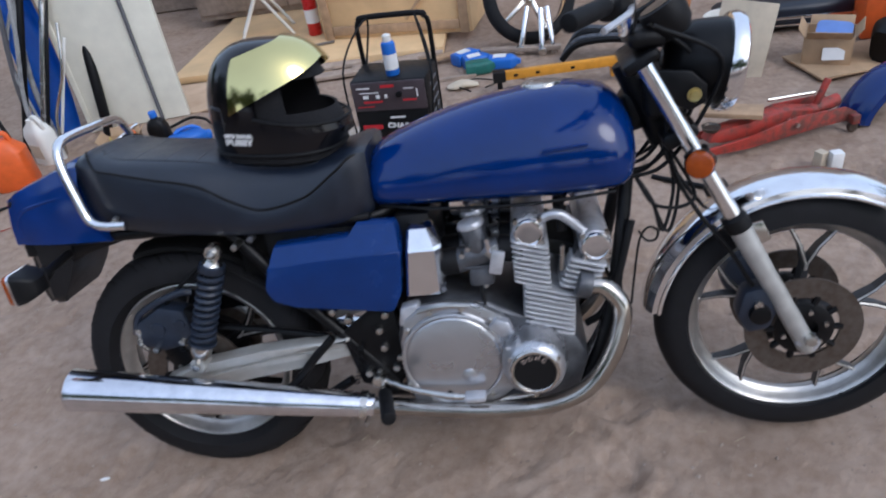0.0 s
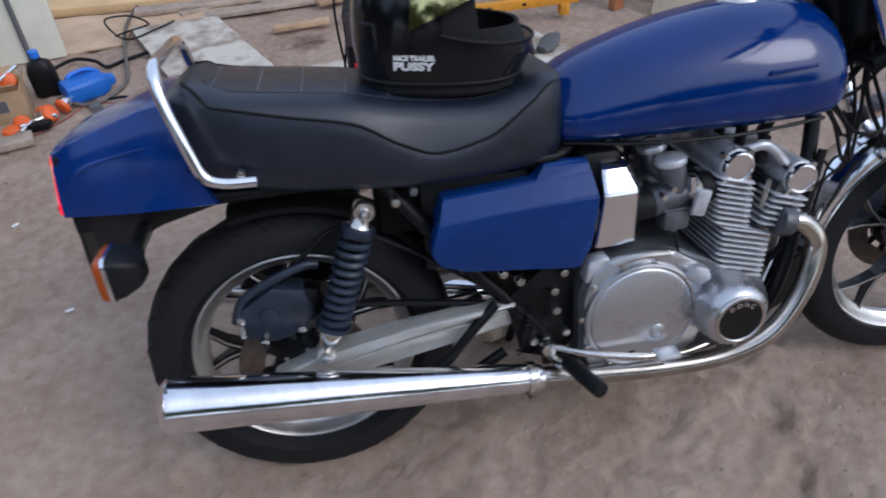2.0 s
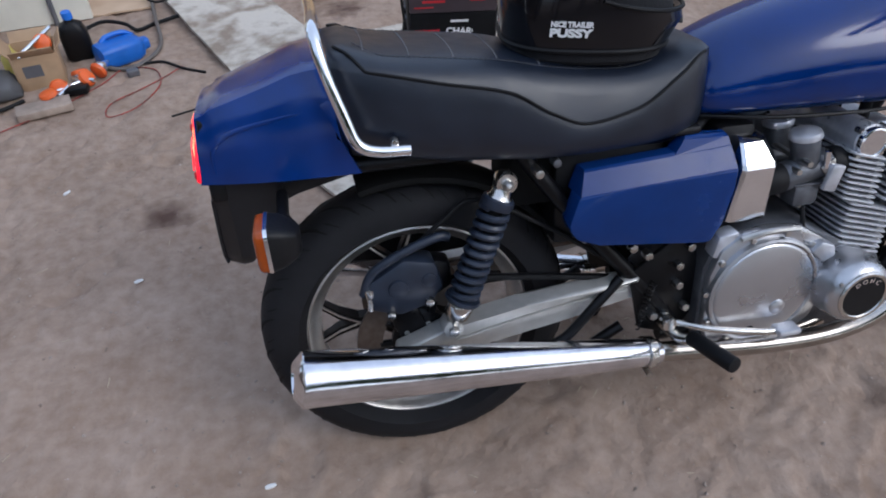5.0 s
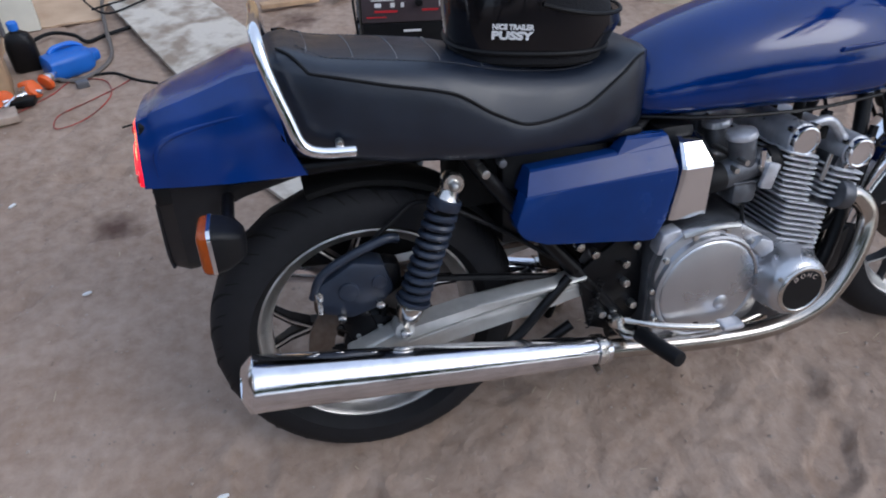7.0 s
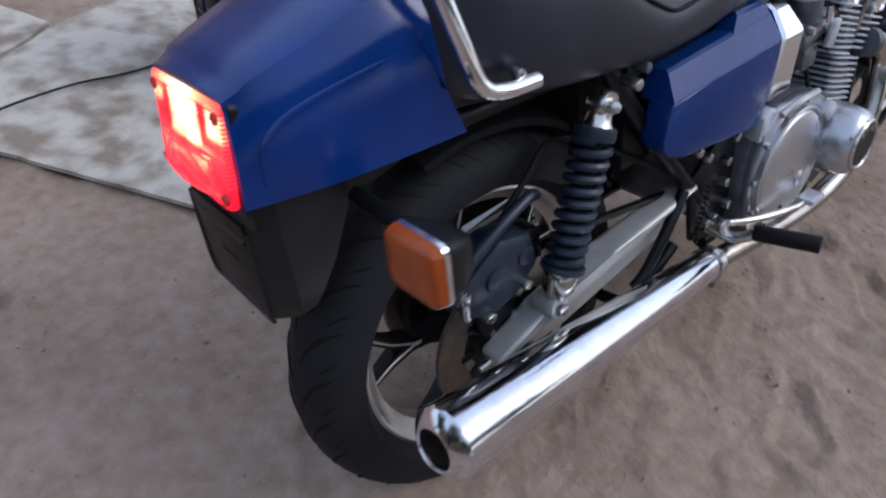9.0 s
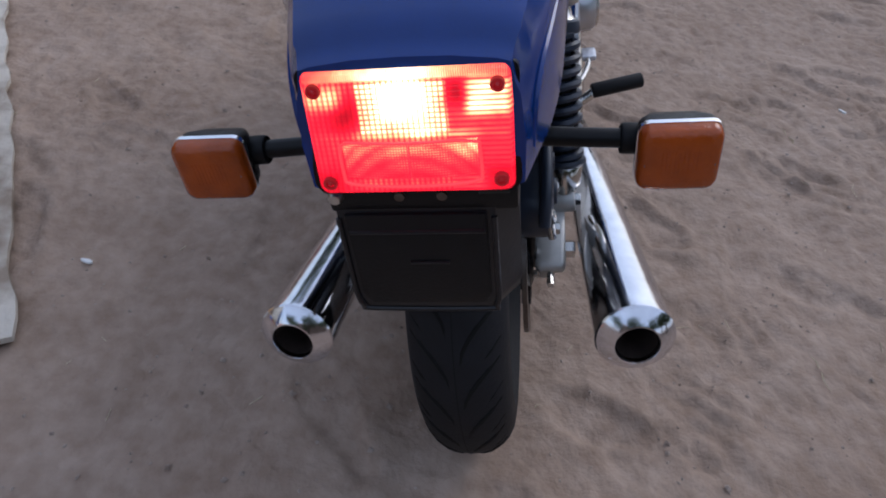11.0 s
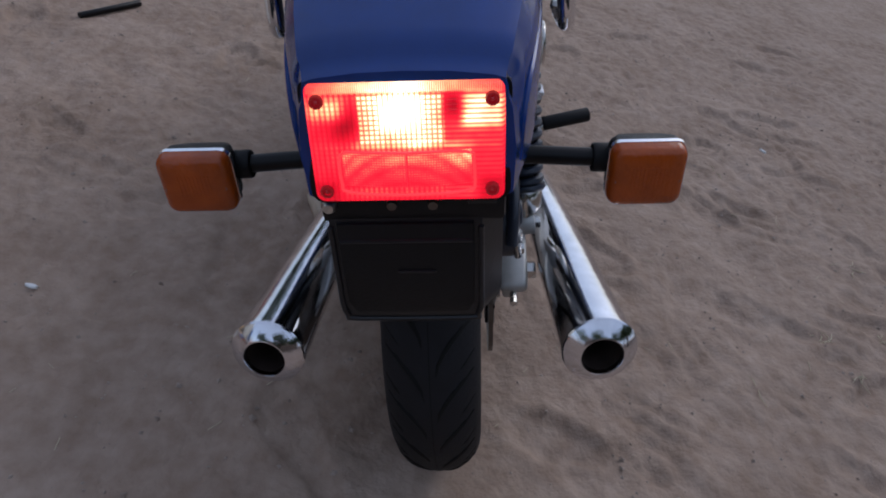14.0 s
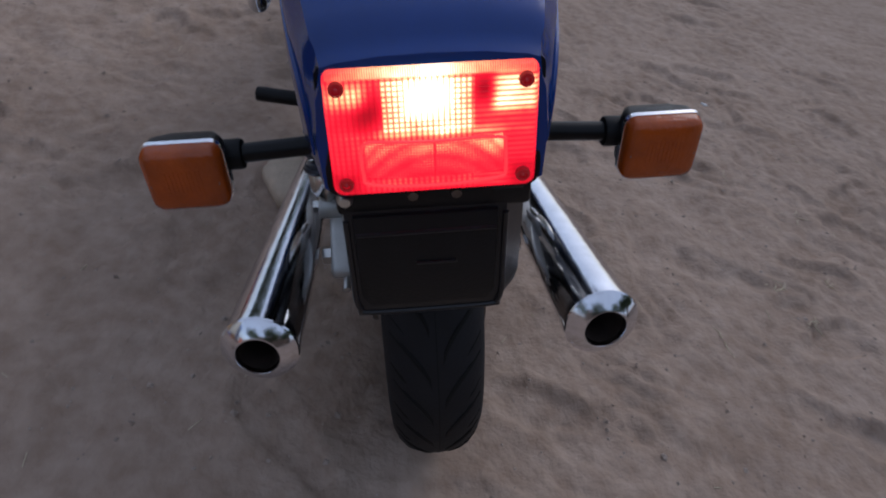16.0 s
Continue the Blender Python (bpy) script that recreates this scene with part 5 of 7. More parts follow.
part("engine_hanger", slab([(1.0, 0.42), (1.06, 0.46), (1.05, 0.35), (0.99, 0.31)], -0.135, -0.12, 0.004), BLACK, bike)
part("oil_cooler_hose", tube([(0.98, -0.1, 0.43), (1.02, -0.115, 0.47), (1.055, -0.12, 0.56), (1.09, -0.1, 0.68)], 0.009, 8), GRIP, bike)

# the engine sits a little forward and low between the frame tubes
for ob in [o for o in bpy.data.objects if o not in older and o.parent == bike]:
    ob.location += Vector((0.024, 0, -0.029))

# ---- front end ----
guard = fpart("front_mudguard", arc_guard(FA, 0.352, 0.066, 58, 172, 0.03, 48), CHROME, bike, "chromed steel front mudguard")
for s in SIDES:
    fpart("rolled_edge", tube([FA + 0.323 * Vector((math.cos(radians(a)), 0, math.sin(radians(a)))) + Vector((0, s * 0.067, 0)) for a in range(58, 173, 6)], 0.004, 8, smooth=1), CHROME, guard)
    f = fpart("fork_leg", lathe([(0.0, -0.025), (0.018, -0.025), (0.022, -0.01), (0.022, 0.03), (0.0215, 0.2), (0.0235, 0.31), (0.0235, 0.335), (0.0, 0.335)], (1.497, s * 0.105, 0.322), (-0.454, 0, 0.891), 28), SILVER, bike, "silver-painted fork slider")
    fpart("stanchion", rod((1.35, s * 0.105, 0.612), (1.155, s * 0.105, 0.985), 0.0175, 20), CHROME, f, "chromed fork tube")
    fpart("dust_seal", lathe([(0.019, 0), (0.0275, 0), (0.0285, 0.012), (0.027, 0.03), (0.0195, 0.036)], (1.347, s * 0.105, 0.616), (-0.454, 0, 0.891), 24, closed=True), GRIP, f)
    fpart("gaiter_clamp", lathe([(0.018, 0), (0.026, 0), (0.026, 0.04), (0.018, 0.04)], (1.272, s * 0.105, 0.762), (-0.454, 0, 0.891), 24, closed=True), BLACK, f)
    fpart("axle_clamp", box((0.05, 0.04, 0.03), (1.5, s * 0.105, 0.325), 0.006, rot=(0, 27, 0)), ALU, f)
    fpart("axle_nut", rod((1.501, s * 0.12, 0.34), (1.501, s * 0.14, 0.34), 0.014, 6, bevel=0.002), BOLT, f)
    fpart("guard_stay", slab([(1.33, 0.6), (1.40, 0.62), (1.42, 0.575), (1.37, 0.55)], s * 0.07, s * 0.085, 0.003), CHROME_OLD, f)
    fcal = fpart("front_caliper", slab([(1.345, 0.40), (1.36, 0.46), (1.42, 0.475), (1.44, 0.42), (1.42, 0.36), (1.37, 0.35)], s * 0.055, s * 0.115, 0.014, 2), SLATE, bike, "black front brake caliper")
    fpart("caliper_bolt", rod((1.39, s * 0.112, 0.43), (1.39, s * 0.126, 0.43), 0.01, 8), BOLT, fcal)
    fpart("piston_cover", rod((1.395, s * 0.11, 0.405), (1.395, s * 0.128, 0.405), 0.024, 20, bevel=0.004), BLACK, fcal)
    fpart("brake_hose", tube([(1.38, s * 0.1, 0.47), (1.33, s * 0.1, 0.56), (1.26, s * 0.09, 0.66), (1.21, s * 0.08, 0.76), (1.2, s * 0.08, 0.86)], 0.005, 8), GRIP, fcal)
    ind = fpart("front_indicator", rod((1.246, s * 0.11, 0.80), (1.25, s * 0.178, 0.795), 0.01, 12), BLACK, bike, "round amber front signal on a stalk")
    fpart("body", lathe([(0.0, 0.03), (0.016, 0.028), (0.027, 0.012), (0.030, 0.0), (0.030, -0.006)], (1.25, s * 0.178, 0.795), (0.25, -s * 0.97, 0), 28), BLACK, ind)
    fpart("lens", lathe([(0.0285, 0.006), (0.0285, -0.006), (0.025, -0.015), (0.014, -0.019), (0.0, -0.02)], (1.25, s * 0.18, 0.795), (0.25, -s * 0.97, 0), 28), AMBER, ind, "round amber lens")
    fpart("headlamp_ear", slab([(1.18, 0.975), (1.245, 0.965), (1.275, 0.935), (1.272, 0.9), (1.24, 0.885), (1.195, 0.91)], s * 0.098, s * 0.112, 0.004), BLACK, bike)
fpart("lower_yoke", box((0.075, 0.215, 0.035), (1.226, 0, 0.83), 0.012, rot=(0, -27, 0)), BLACK, bike)
fpart("upper_yoke", box((0.08, 0.215, 0.028), (1.15, 0, 0.99), 0.012, rot=(0, -27, 0)), BLACK, bike)
part("steering_head", rod((1.205, 0, 0.8), (1.125, 0, 0.98), 0.032, 20, bevel=0.004), BLACK, bike)
hl = fpart("headlamp", lathe([(0.0, -0.125), (0.03, -0.125), (0.06, -0.11), (0.082, -0.07), (0.09, -0.02), (0.092, 0.0)], (1.325, 0, 0.955), (0.985, 0, -0.17), 44), BLACK, bike, "round black headlamp with a chrome rim")
fpart("rim", lathe([(0.09, -0.012), (0.1, -0.010), (0.104, 0.004), (0.1, 0.018), (0.09, 0.024), (0.086, 0.02)], (1.33, 0, 0.954), (0.985, 0, -0.17), 48), CHROME, hl, "chrome headlamp rim")
fpart("glass", lathe([(0.089, 0.018), (0.07, 0.027), (0.035, 0.033), (0.0, 0.035)], (1.33, 0, 0.954), (0.985, 0, -0.17), 40), mat("headlamp_glass", (0.55, 0.57, 0.58), 0.08, metal=0.3, coat=0.5, scale=80), hl, "ribbed clear headlamp glass")
for s in SIDES:
    fpart("mount_bolt", lathe([(0.0, 0.006), (0.008, 0.006), (0.009, 0.0), (0.014, 0.001), (0.015, -0.004)], (1.25, s * 0.113, 0.918), (0, s, 0), 20), mat("brass", (0.6, 0.5, 0.22), 0.35, metal=0.9) if "brass" not in bpy.data.materials else bpy.data.materials["brass"], hl, "brass-coloured mounting bolt")
bar = fpart("handlebar", tube([(1.02, -0.37, 1.12), (1.06, -0.3, 1.125), (1.115, -0.2, 1.13), (1.13, -0.12, 1.07), (1.125, 0, 1.04), (1.13, 0.12, 1.07), (1.115, 0.2, 1.13), (1.06, 0.3, 1.125), (1.02, 0.37, 1.12)], 0.011, 14), CHROME, bike, "chrome handlebar")
for s in SIDES:
    fpart("grip", rod((1.075, s * 0.27, 1.126), (1.01, s * 0.39, 1.12), 0.0165, 16, bevel=0.003), GRIP, bar)
    fpart("switch_block", box((0.05, 0.055, 0.05), (1.095, s * 0.235, 1.12), 0.01, rot=(0, 0, s * 28)), PLASTIC, bar)
    fpart("lever", tube([(1.12, s * 0.235, 1.115), (1.11, s * 0.29, 1.11), (1.065, s * 0.38, 1.1)], 0.006, 8), ALU, bar)
    mir = fpart("mirror_stem", tube([(1.1, s * 0.22, 1.13), (1.12, s * 0.25, 1.2), (1.11, s * 0.29, 1.27)], 0.005, 8), BLACK, bar)
fpart("brake_reservoir", lathe([(0.0, 0.03), (0.026, 0.03), (0.03, 0.026), (0.03, -0.02), (0.0, -0.022)], (1.13, -0.2, 1.15), (0, 0, 1), 24), PLASTIC, bar, "black brake fluid reservoir")
for s in SIDES:
    g = fpart("instrument", lathe([(0.0, -0.05), (0.03, -0.048), (0.042, -0.03), (0.047, 0.0), (0.047, 0.02), (0.042, 0.022), (0.0, 0.02)], (1.2, s * 0.06, 1.075), (-0.5, 0, 0.866), 32), PLASTIC, bike, "round black instrument pod")
    fpart("dial_glass", lathe([(0.0, 0.024), (0.04, 0.0235)], (1.2, s * 0.06, 1.075), (-0.5, 0, 0.866), 28), mat("dial_glass", (0.02, 0.02, 0.02), 0.05, coat=0.8) if "dial_glass" not in bpy.data.materials else bpy.data.materials["dial_glass"], g)
for k, (y, d) in enumerate(((-0.05, 0.0), (-0.03, 0.03), (0.02, 0.01), (0.05, -0.02), (-0.075, 0.045), (0.08, 0.05))):
    part("cable", tube([(1.16, y * 2, 1.06), (1.25 + d, y * 1.5, 0.98), (1.235 + d * 0.6, y * 1.2, 0.86), (1.17 + d * 0.4, y, 0.76), (1.11, y, 0.74)], 0.0045, 8), GRIP, bike, "black control cable")
for k, (y, z) in enumerate(((-0.07, 0.62), (-0.03, 0.6), (-0.09, 0.68))):
    part("cable", tube([(1.13, y, 0.74), (1.16, y - 0.03, 0.69), (1.18 + 0.02 * k, y - 0.03, z), (1.21 + 0.02 * k, y, 0.7), (1.2, y, 0.8)], 0.004, 8), GRIP, bike, "looped black cable")
part("wire_loop", tube([(1.13, -0.09, 0.62), (1.145, -0.1, 0.6), (1.165, -0.1, 0.6), (1.17, -0.1, 0.62), (1.15, -0.1, 0.63), (1.13, -0.1, 0.6), (1.115, -0.1, 0.5), (1.11, -0.09, 0.44)], 0.0028, 6), GRIP, bike)
for k, (x, y, z, sx_, sy_, sz_) in enumerate(((1.19, 0, 0.91, 0.07, 0.16, 0.1), (1.16, -0.03, 1.03, 0.08, 0.14, 0.04), (1.14, 0.03, 0.87, 0.05, 0.1, 0.09))):
    part("wiring_loom", box((sx_, sy_, sz_), (x, y, z), 0.02, 3), PLASTIC, bike)


# ---------------- yard: materials ----------------
PLY = mat("weathered_plywood", (0.27, 0.215, 0.165), 0.85, color2=(0.57, 0.52, 0.45), scale=11, coarse=4, coarse_mix=0.5, spread=(0.41, 0.55), bump=0.5, bump_scale=45, detail=10)
WOOD = mat("raw_timber", (0.42, 0.28, 0.17), 0.75, vary=0.25, scale=22, bump=0.15, bump_scale=80, per_object=0.15)
WOOD_OLD = mat("grey_timber", (0.33, 0.26, 0.21), 0.85, vary=0.3, scale=22, bump=0.2, bump_scale=80, per_object=0.2)
PINE = mat("new_plywood", (0.66, 0.46, 0.25), 0.7, vary=0.14, scale=6, coarse=2, bump=0.1, bump_scale=60)
CREAM = mat("cream_enamel", (0.74, 0.72, 0.62), 0.5, vary=0.08, scale=12, coarse=2, bump=0.05)
CARD = mat("cardboard", (0.4, 0.27, 0.16), 0.85, vary=0.15, scale=20, bump=0.08)
CARD_PALE = mat("pale_cardboard", (0.55, 0.47, 0.36), 0.85, vary=0.12, scale=20)
BLUE_PL = mat("bright_blue_plastic", (0.02, 0.14, 0.55), 0.4, vary=0.12, scale=15, per_object=0.1)
BLUE_PALE = mat("pale_blue_plastic", (0.13, 0.23, 0.55), 0.45, vary=0.12, scale=15)
WHITE_PL = mat("white_plastic", (0.72, 0.71, 0.67), 0.45, vary=0.06, scale=12)
GREEN_PL = mat("green_plastic", (0.02, 0.13, 0.11), 0.45, vary=0.2)
ORANGE_PL = mat("orange_plastic", (0.72, 0.12, 0.02), 0.45, vary=0.12)
YELLOW = mat("yellow_paint", (0.62, 0.27, 0.02), 0.5, vary=0.2, scale=20, bump=0.1)
RED = mat("worn_red_paint", (0.38, 0.04, 0.028), 0.5, color2=(0.13, 0.045, 0.035), scale=26, spread=(0.44, 0.6), bump=0.3)
RED_GLOSS = mat("red_enamel", (0.5, 0.012, 0.012), 0.3, vary=0.1)
GREY_PL = mat("grey_panel", (0.11, 0.11, 0.12), 0.5, vary=0.1)
LABEL = mat("white_print", (0.75, 0.75, 0.75), 0.6, vary=0.04)
LABEL_RED = mat("red_print", (0.5, 0.02, 0.03), 0.5)
CONCRETE = mat("grey_rubber_mat", (0.09, 0.09, 0.095), 0.8, vary=0.2, scale=20)


def at(x, y, z=0.0, rz=0, rx=0, ry=0):
    return pose(x, y, z + (ground_height(x, y) if z == 0.0 else 0.0), rx, ry, rz)


# ---- plywood sheets on the ground ----
def sheet(outline, z, thick, label):
    cx_, cy_ = sum(p[0] for p in outline) / len(outline), sum(p[1] for p in outline) / len(outline)
    pts = []
    for i, p in enumerate(outline):        # ragged edges
        q = outline[(i + 1) % len(outline)]
        n = max(2, int(math.dist(p, q) / 0.05))
        for k in range(n):
            t = k / n
            x, y = p[0] + (q[0] - p[0]) * t, p[1] + (q[1] - p[1]) * t
            j = 0.016 * noise.noise(Vector((x * 9, y * 9, z * 40)))
            pts.append((x + j - cx_, y - j - cy_))
    bm = slab(pts, 0, thick, 0.0, axis="z")
    return part("plywood_sheet", bm, PLY, None, label, False, category="plywood sheet", group="plywood sheets on the dirt", at=pose(cx_, cy_, z))


PLY_TAN = mat("tan_plywood", (0.44, 0.30, 0.19), 0.8, color2=(0.62, 0.46, 0.32), scale=9, coarse=2.5, coarse_mix=0.6, bump=0.2, bump_scale=60)
sheet([(-0.12, 0.87), (1.40, 1.77), (1.10, 2.42), (-0.09, 2.06), (-0.47, 1.80), (-0.53, 1.55)], 0.008, 0.014, "weathered grey-white plywood sheet lying on the dirt")
sheet([(-0.475, 1.81), (-0.095, 2.075), (-0.36, 2.69), (-0.43, 2.87), (-0.88, 2.82)], 0.016, 0.014, "weathered splintered plywood sheet beside the shed floor")

sheet([(-1.62, 2.72), (-1.12, 2.6), (-0.9, 2.66), (-0.9, 2.86), (-0.45, 2.9), (-0.3, 2.96), (-0.25, 3.13), (-1.62, 3.13)], 0.0, 0.009, "tan plywood sheet laid before the shed floor").data.materials[0] = PLY_TAN

# ---- battery charger with its spray can ----
ch = thing("battery_charger", "black wheeled battery charger with a maroon panel standing on plywood", "battery charger", pose(0.37, 1.45, 0.022, 0, 0, -6) @ Matrix.Diagonal((1.14, 0.8, 1.0, 1.0)))
part("housing", box((0.28, 0.27, 0.46), (0, 0, 0.285), 0.012), PLASTIC, ch, "black sheet-metal housing")
part("front_panel", box((0.268, 0.012, 0.122), (0, -0.139, 0.449), 0.004), mat("dim_maroon_grey_panel", (0.06, 0.045, 0.052), 0.45, vary=0.15, scale=25), ch, "dark maroon-grey control panel")
part("lower_panel", box((0.268, 0.012, 0.31), (0, -0.139, 0.231), 0.004), PLASTIC, ch)
for s in SIDES:
    part("red_edge", box((0.018, 0.03, 0.2), (s * 0.139, -0.127, 0.155), 0.005), RED, ch, "red corner trim")
    wh = part("wheel", lathe([(0.0, -0.018), (0.05, -0.018), (0.058, -0.01), (0.058, 0.01), (0.05, 0.018), (0.0, 0.018)], (s * 0.155, 0.1, 0.058), (1, 0, 0), 28), GRIP, ch)
    part("upright", tube([(s * 0.135, 0.12, 0.06), (s * 0.135, 0.14, 0.45), (s * 0.135, 0.145, 0.655), (s * 0.12, 0.145, 0.69)], 0.009, 10), BLACK, ch)
    part("foot", tube([(s * 0.13, -0.02, 0.06), (s * 0.13, -0.09, 0.02), (s * 0.13, -0.13, 0.03), (s * 0.13, -0.13, 0.06)], 0.007, 8), BLACK, ch)
    for i in range(9):
        part("louvre", box((0.006, 0.15, 0.012), (s * 0.141, 0.01, 0.14 + 0.04 * i), 0.002, rot=(0, s * 25, 0)), GREY_PL, ch)
part("handle", tube([(-0.122, 0.145, 0.688), (-0.1, 0.145, 0.703), (0.1, 0.145, 0.703), (0.122, 0.145, 0.688)], 0.012, 10), GRIP, ch)
for x, z, w_, h_, m_ in ((-0.09, 0.487, 0.05, 0.006, LABEL), (0.0, 0.492, 0.05, 0.012, LABEL_RED), (-0.07, 0.467, 0.07, 0.004, LABEL), (-0.085, 0.45, 0.02, 0.014, LABEL), (-0.04, 0.45, 0.013, 0.016, LABEL), (-0.01, 0.45, 0.01, 0.016, LABEL), (0.105, 0.458, 0.005, 0.035, LABEL), (0.075, 0.478, 0.035, 0.004, LABEL),
                         (-0.06, 0.428, 0.07, 0.008, LABEL_RED), (0.075, 0.43, 0.05, 0.007, LABEL_RED), (-0.09, 0.408, 0.06, 0.004, LABEL_RED), (0.02, 0.357, 0.055, 0.008, LABEL), (-0.08, 0.318, 0.075, 0.02, LABEL_RED), (-0.06, 0.262, 0.1, 0.014, LABEL_RED)):
    part("print", box((w_, 0.002, h_), (x, -0.146, z), 0), m_, ch, smooth=False)
text("CHARGER", 0.03, Matrix.Translation((0.045, -0.146, 0.318)) @ Euler((radians(90), 0, 0)).to_matrix().to_4x4() @ Matrix(((1, 0.2, 0, 0), (0, 1, 0, 0), (0, 0, 1, 0), (0, 0, 0, 1))), LABEL, ch, "lettering", bold=0.0012)
part("knob", rod((0.04, -0.145, 0.458), (0.04, -0.165, 0.458), 0.012, 20, bevel=0.003), GRIP, ch)
for s in SIDES:
    part("cable", tube([(s * 0.1, -0.15, 0.1), (s * 0.13, -0.17, 0.2), (s * 0.16, -0.1, 0.55), (s * 0.09, 0.13, 0.70), (s * 0.12, 0.1, 0.5), (s * 0.17, -0.14, 0.16), (s * 0.16, -0.16, 0.03)], 0.004, 8), GRIP, ch)
can = thing("spray_can", "blue and white aerosol can standing on the charger", "spray can", pose(0.38, 1.40, 0.5365) @ Matrix.Diagonal((0.88, 0.88, 0.88, 1.0)))
part("body", lathe([(0.0, 0.0), (0.03, 0.0), (0.032, 0.004), (0.032, 0.14), (0.028, 0.15), (0.018, 0.155), (0.0, 0.155)], (0, 0, 0), (0, 0, 1), 32), BLUE_PL, can)
part("label", lathe([(0.0325, 0.03), (0.0325, 0.1)], (0, 0, 0), (0, 0, 1), 32), LABEL, can, "white printed label band")
part("cap", lathe([(0.019, 0.152), (0.019, 0.18), (0.015, 0.185), (0.0, 0.185)], (0, 0, 0), (0, 0, 1), 24), WHITE_PL, can)


# ---- clutter behind the tail ----
def open_box(name, label, size, m, material=CARD, flaps=True):
    w_, d_, h_ = size
    b = thing(name, label, "box", m)
    for s in SIDES:
        part("wall", box((0.005, d_, h_), (s * w_ / 2, 0, h_ / 2), 0.001), material, b)
        part("wall", box((w_ - 0.006, 0.005, h_), (0, s * d_ / 2, h_ / 2), 0.001), material, b)
        if flaps:
            part("flap", box((0.004, d_ * 0.95, h_ * 0.35), (s * (w_ / 2 + h_ * 0.1), 0, h_ * 1.1), 0.001, rot=(0, s * 35, 0)), material, b)
            part("flap", box((w_ * 0.92, 0.004, h_ * 0.35), (0, s * (d_ / 2 + h_ * 0.12), h_ * 1.08), 0.001, rot=(-s * 42, 0, 0)), material, b)
    part("base", box((w_, d_, 0.005), (0, 0, 0.004), 0.001), material, b)
    return b


open_box("cardboard_box", "small open cardboard box holding chrome parts", (0.17, 0.15, 0.15), at(-1.26, 1.98, rz=14))
part("box_print", box((0.07, 0.002, 0.05), (-0.02, -0.0775, 0.08), 0), GREY_PL, bpy.data.objects["cardboard_box"], smooth=False)


def loose_signal(x, y, rz, lie, z=0.03):
    t_ = thing("loose_indicator", "loose amber turn signal with chrome body in the dirt", "indicator", at(x, y, z, rz, lie), "loose turn signals")
    part("body", lathe([(0.0, -0.05), (0.012, -0.048), (0.026, -0.025), (0.034, 0.0)], (0, 0, 0), (0, 1, 0), 24), CHROME, t_)
    part("lens", lathe([(0.034, 0.0), (0.036, 0.004), (0.032, 0.016), (0.018, 0.021), (0.0, 0.022)], (0, 0, 0), (0, 1, 0), 24), ORANGE_PL, t_)
    part("stem", rod((0, -0.045, 0), (0.0, -0.11, -0.01), 0.008, 10), CHROME_OLD, t_)


for a in ((-1.165, 1.83, 200, 10), (-1.03, 1.96, 150, -15), (-1.1, 1.93, 20, 60), (-1.19, 1.765, 100, 80), (-1.07, 1.885, 250, 40), (-1.22, 2.0, 190, 30, 0.15)):
    loose_signal(*a)
for k, (x, y, rz, ln) in enumerate(((-1.12, 1.84, 35, 0.12), (-1.08, 1.88, -20, 0.1), (-1.14, 1.8, 70, 0.08), (-1.24, 1.97, 60, 0.2))):
    b_ = part("chrome_stalk", rod((-ln / 2, 0, 0.015), (ln / 2, 0, 0.02 + 0.04 * (k == 3)), 0.009, 12, bevel=0.002), CHROME, None, "short chrome stalk among loose motorcycle parts", category="metal part", group="loose chrome parts", at=at(x, y, 0.012 if k < 3 else 0.13, rz))
part("lamp_bracket", slab([(-0.05, 0), (0.04, -0.02), (0.06, 0.02), (0.0, 0.045), (-0.04, 0.03)], 0, 0.03, 0.006, axis="z"), BLACK, None, "black metal lamp bracket in the dirt", category="bracket", at=at(-1.1, 1.80, 0.005, 20))
part("wood_scrap", box((0.2, 0.09, 0.03), (0, 0, 0.015), 0.004), WOOD_OLD, None, "weathered offcut of timber on the ground", category="wood", at=at(-1.2, 1.70, rz=18))

jug = thing("blue_jug", "bright blue plastic jug lying on its side", "jug", at(-0.96, 2.10, rz=33))
bm = loft([superloop(x, 0, 0.055, w, h, h, 28, 4) for x, w, h in ((-0.1, 0.045, 0.03), (-0.094, 0.06, 0.045), (-0.05, 0.066, 0.05), (0.05, 0.066, 0.05), (0.085, 0.05, 0.04), (0.1, 0.028, 0.026), (0.125, 0.024, 0.022), (0.128, 0.02, 0.018))])
part("body", bm, BLUE_PL, jug)
part("handle", tube([(0.08, 0.03, 0.09), (0.04, 0.035, 0.115), (-0.03, 0.035, 0.115), (-0.06, 0.03, 0.1)], 0.011, 10), BLUE_PL, jug)
bot = thing("black_bottle", "black plastic oil bottle with a blue cap", "bottle", at(-1.14, 2.16, rz=10, rx=4))
part("body", loft([[Vector((p.y, p.z, h)) for p in superloop(0, 0, 0, w, d, d, 28, 3.5)] for h, w, d in ((0, 0.05, 0.035), (0.01, 0.058, 0.042), (0.12, 0.058, 0.042), (0.155, 0.045, 0.035), (0.17, 0.02, 0.02), (0.185, 0.018, 0.018))]), PLASTIC, bot)
part("cap", lathe([(0.0, 0.03), (0.019, 0.03), (0.021, 0.026), (0.021, 0.0), (0.0, 0.0)], (0, 0, 0.182), (0, 0, 1), 24), BLUE_PL, bot, "blue screw cap")
wc = thing("white_canister", "white plastic canister with a hollow grip", "canister", at(-1.84, 2.14, rz=-25))
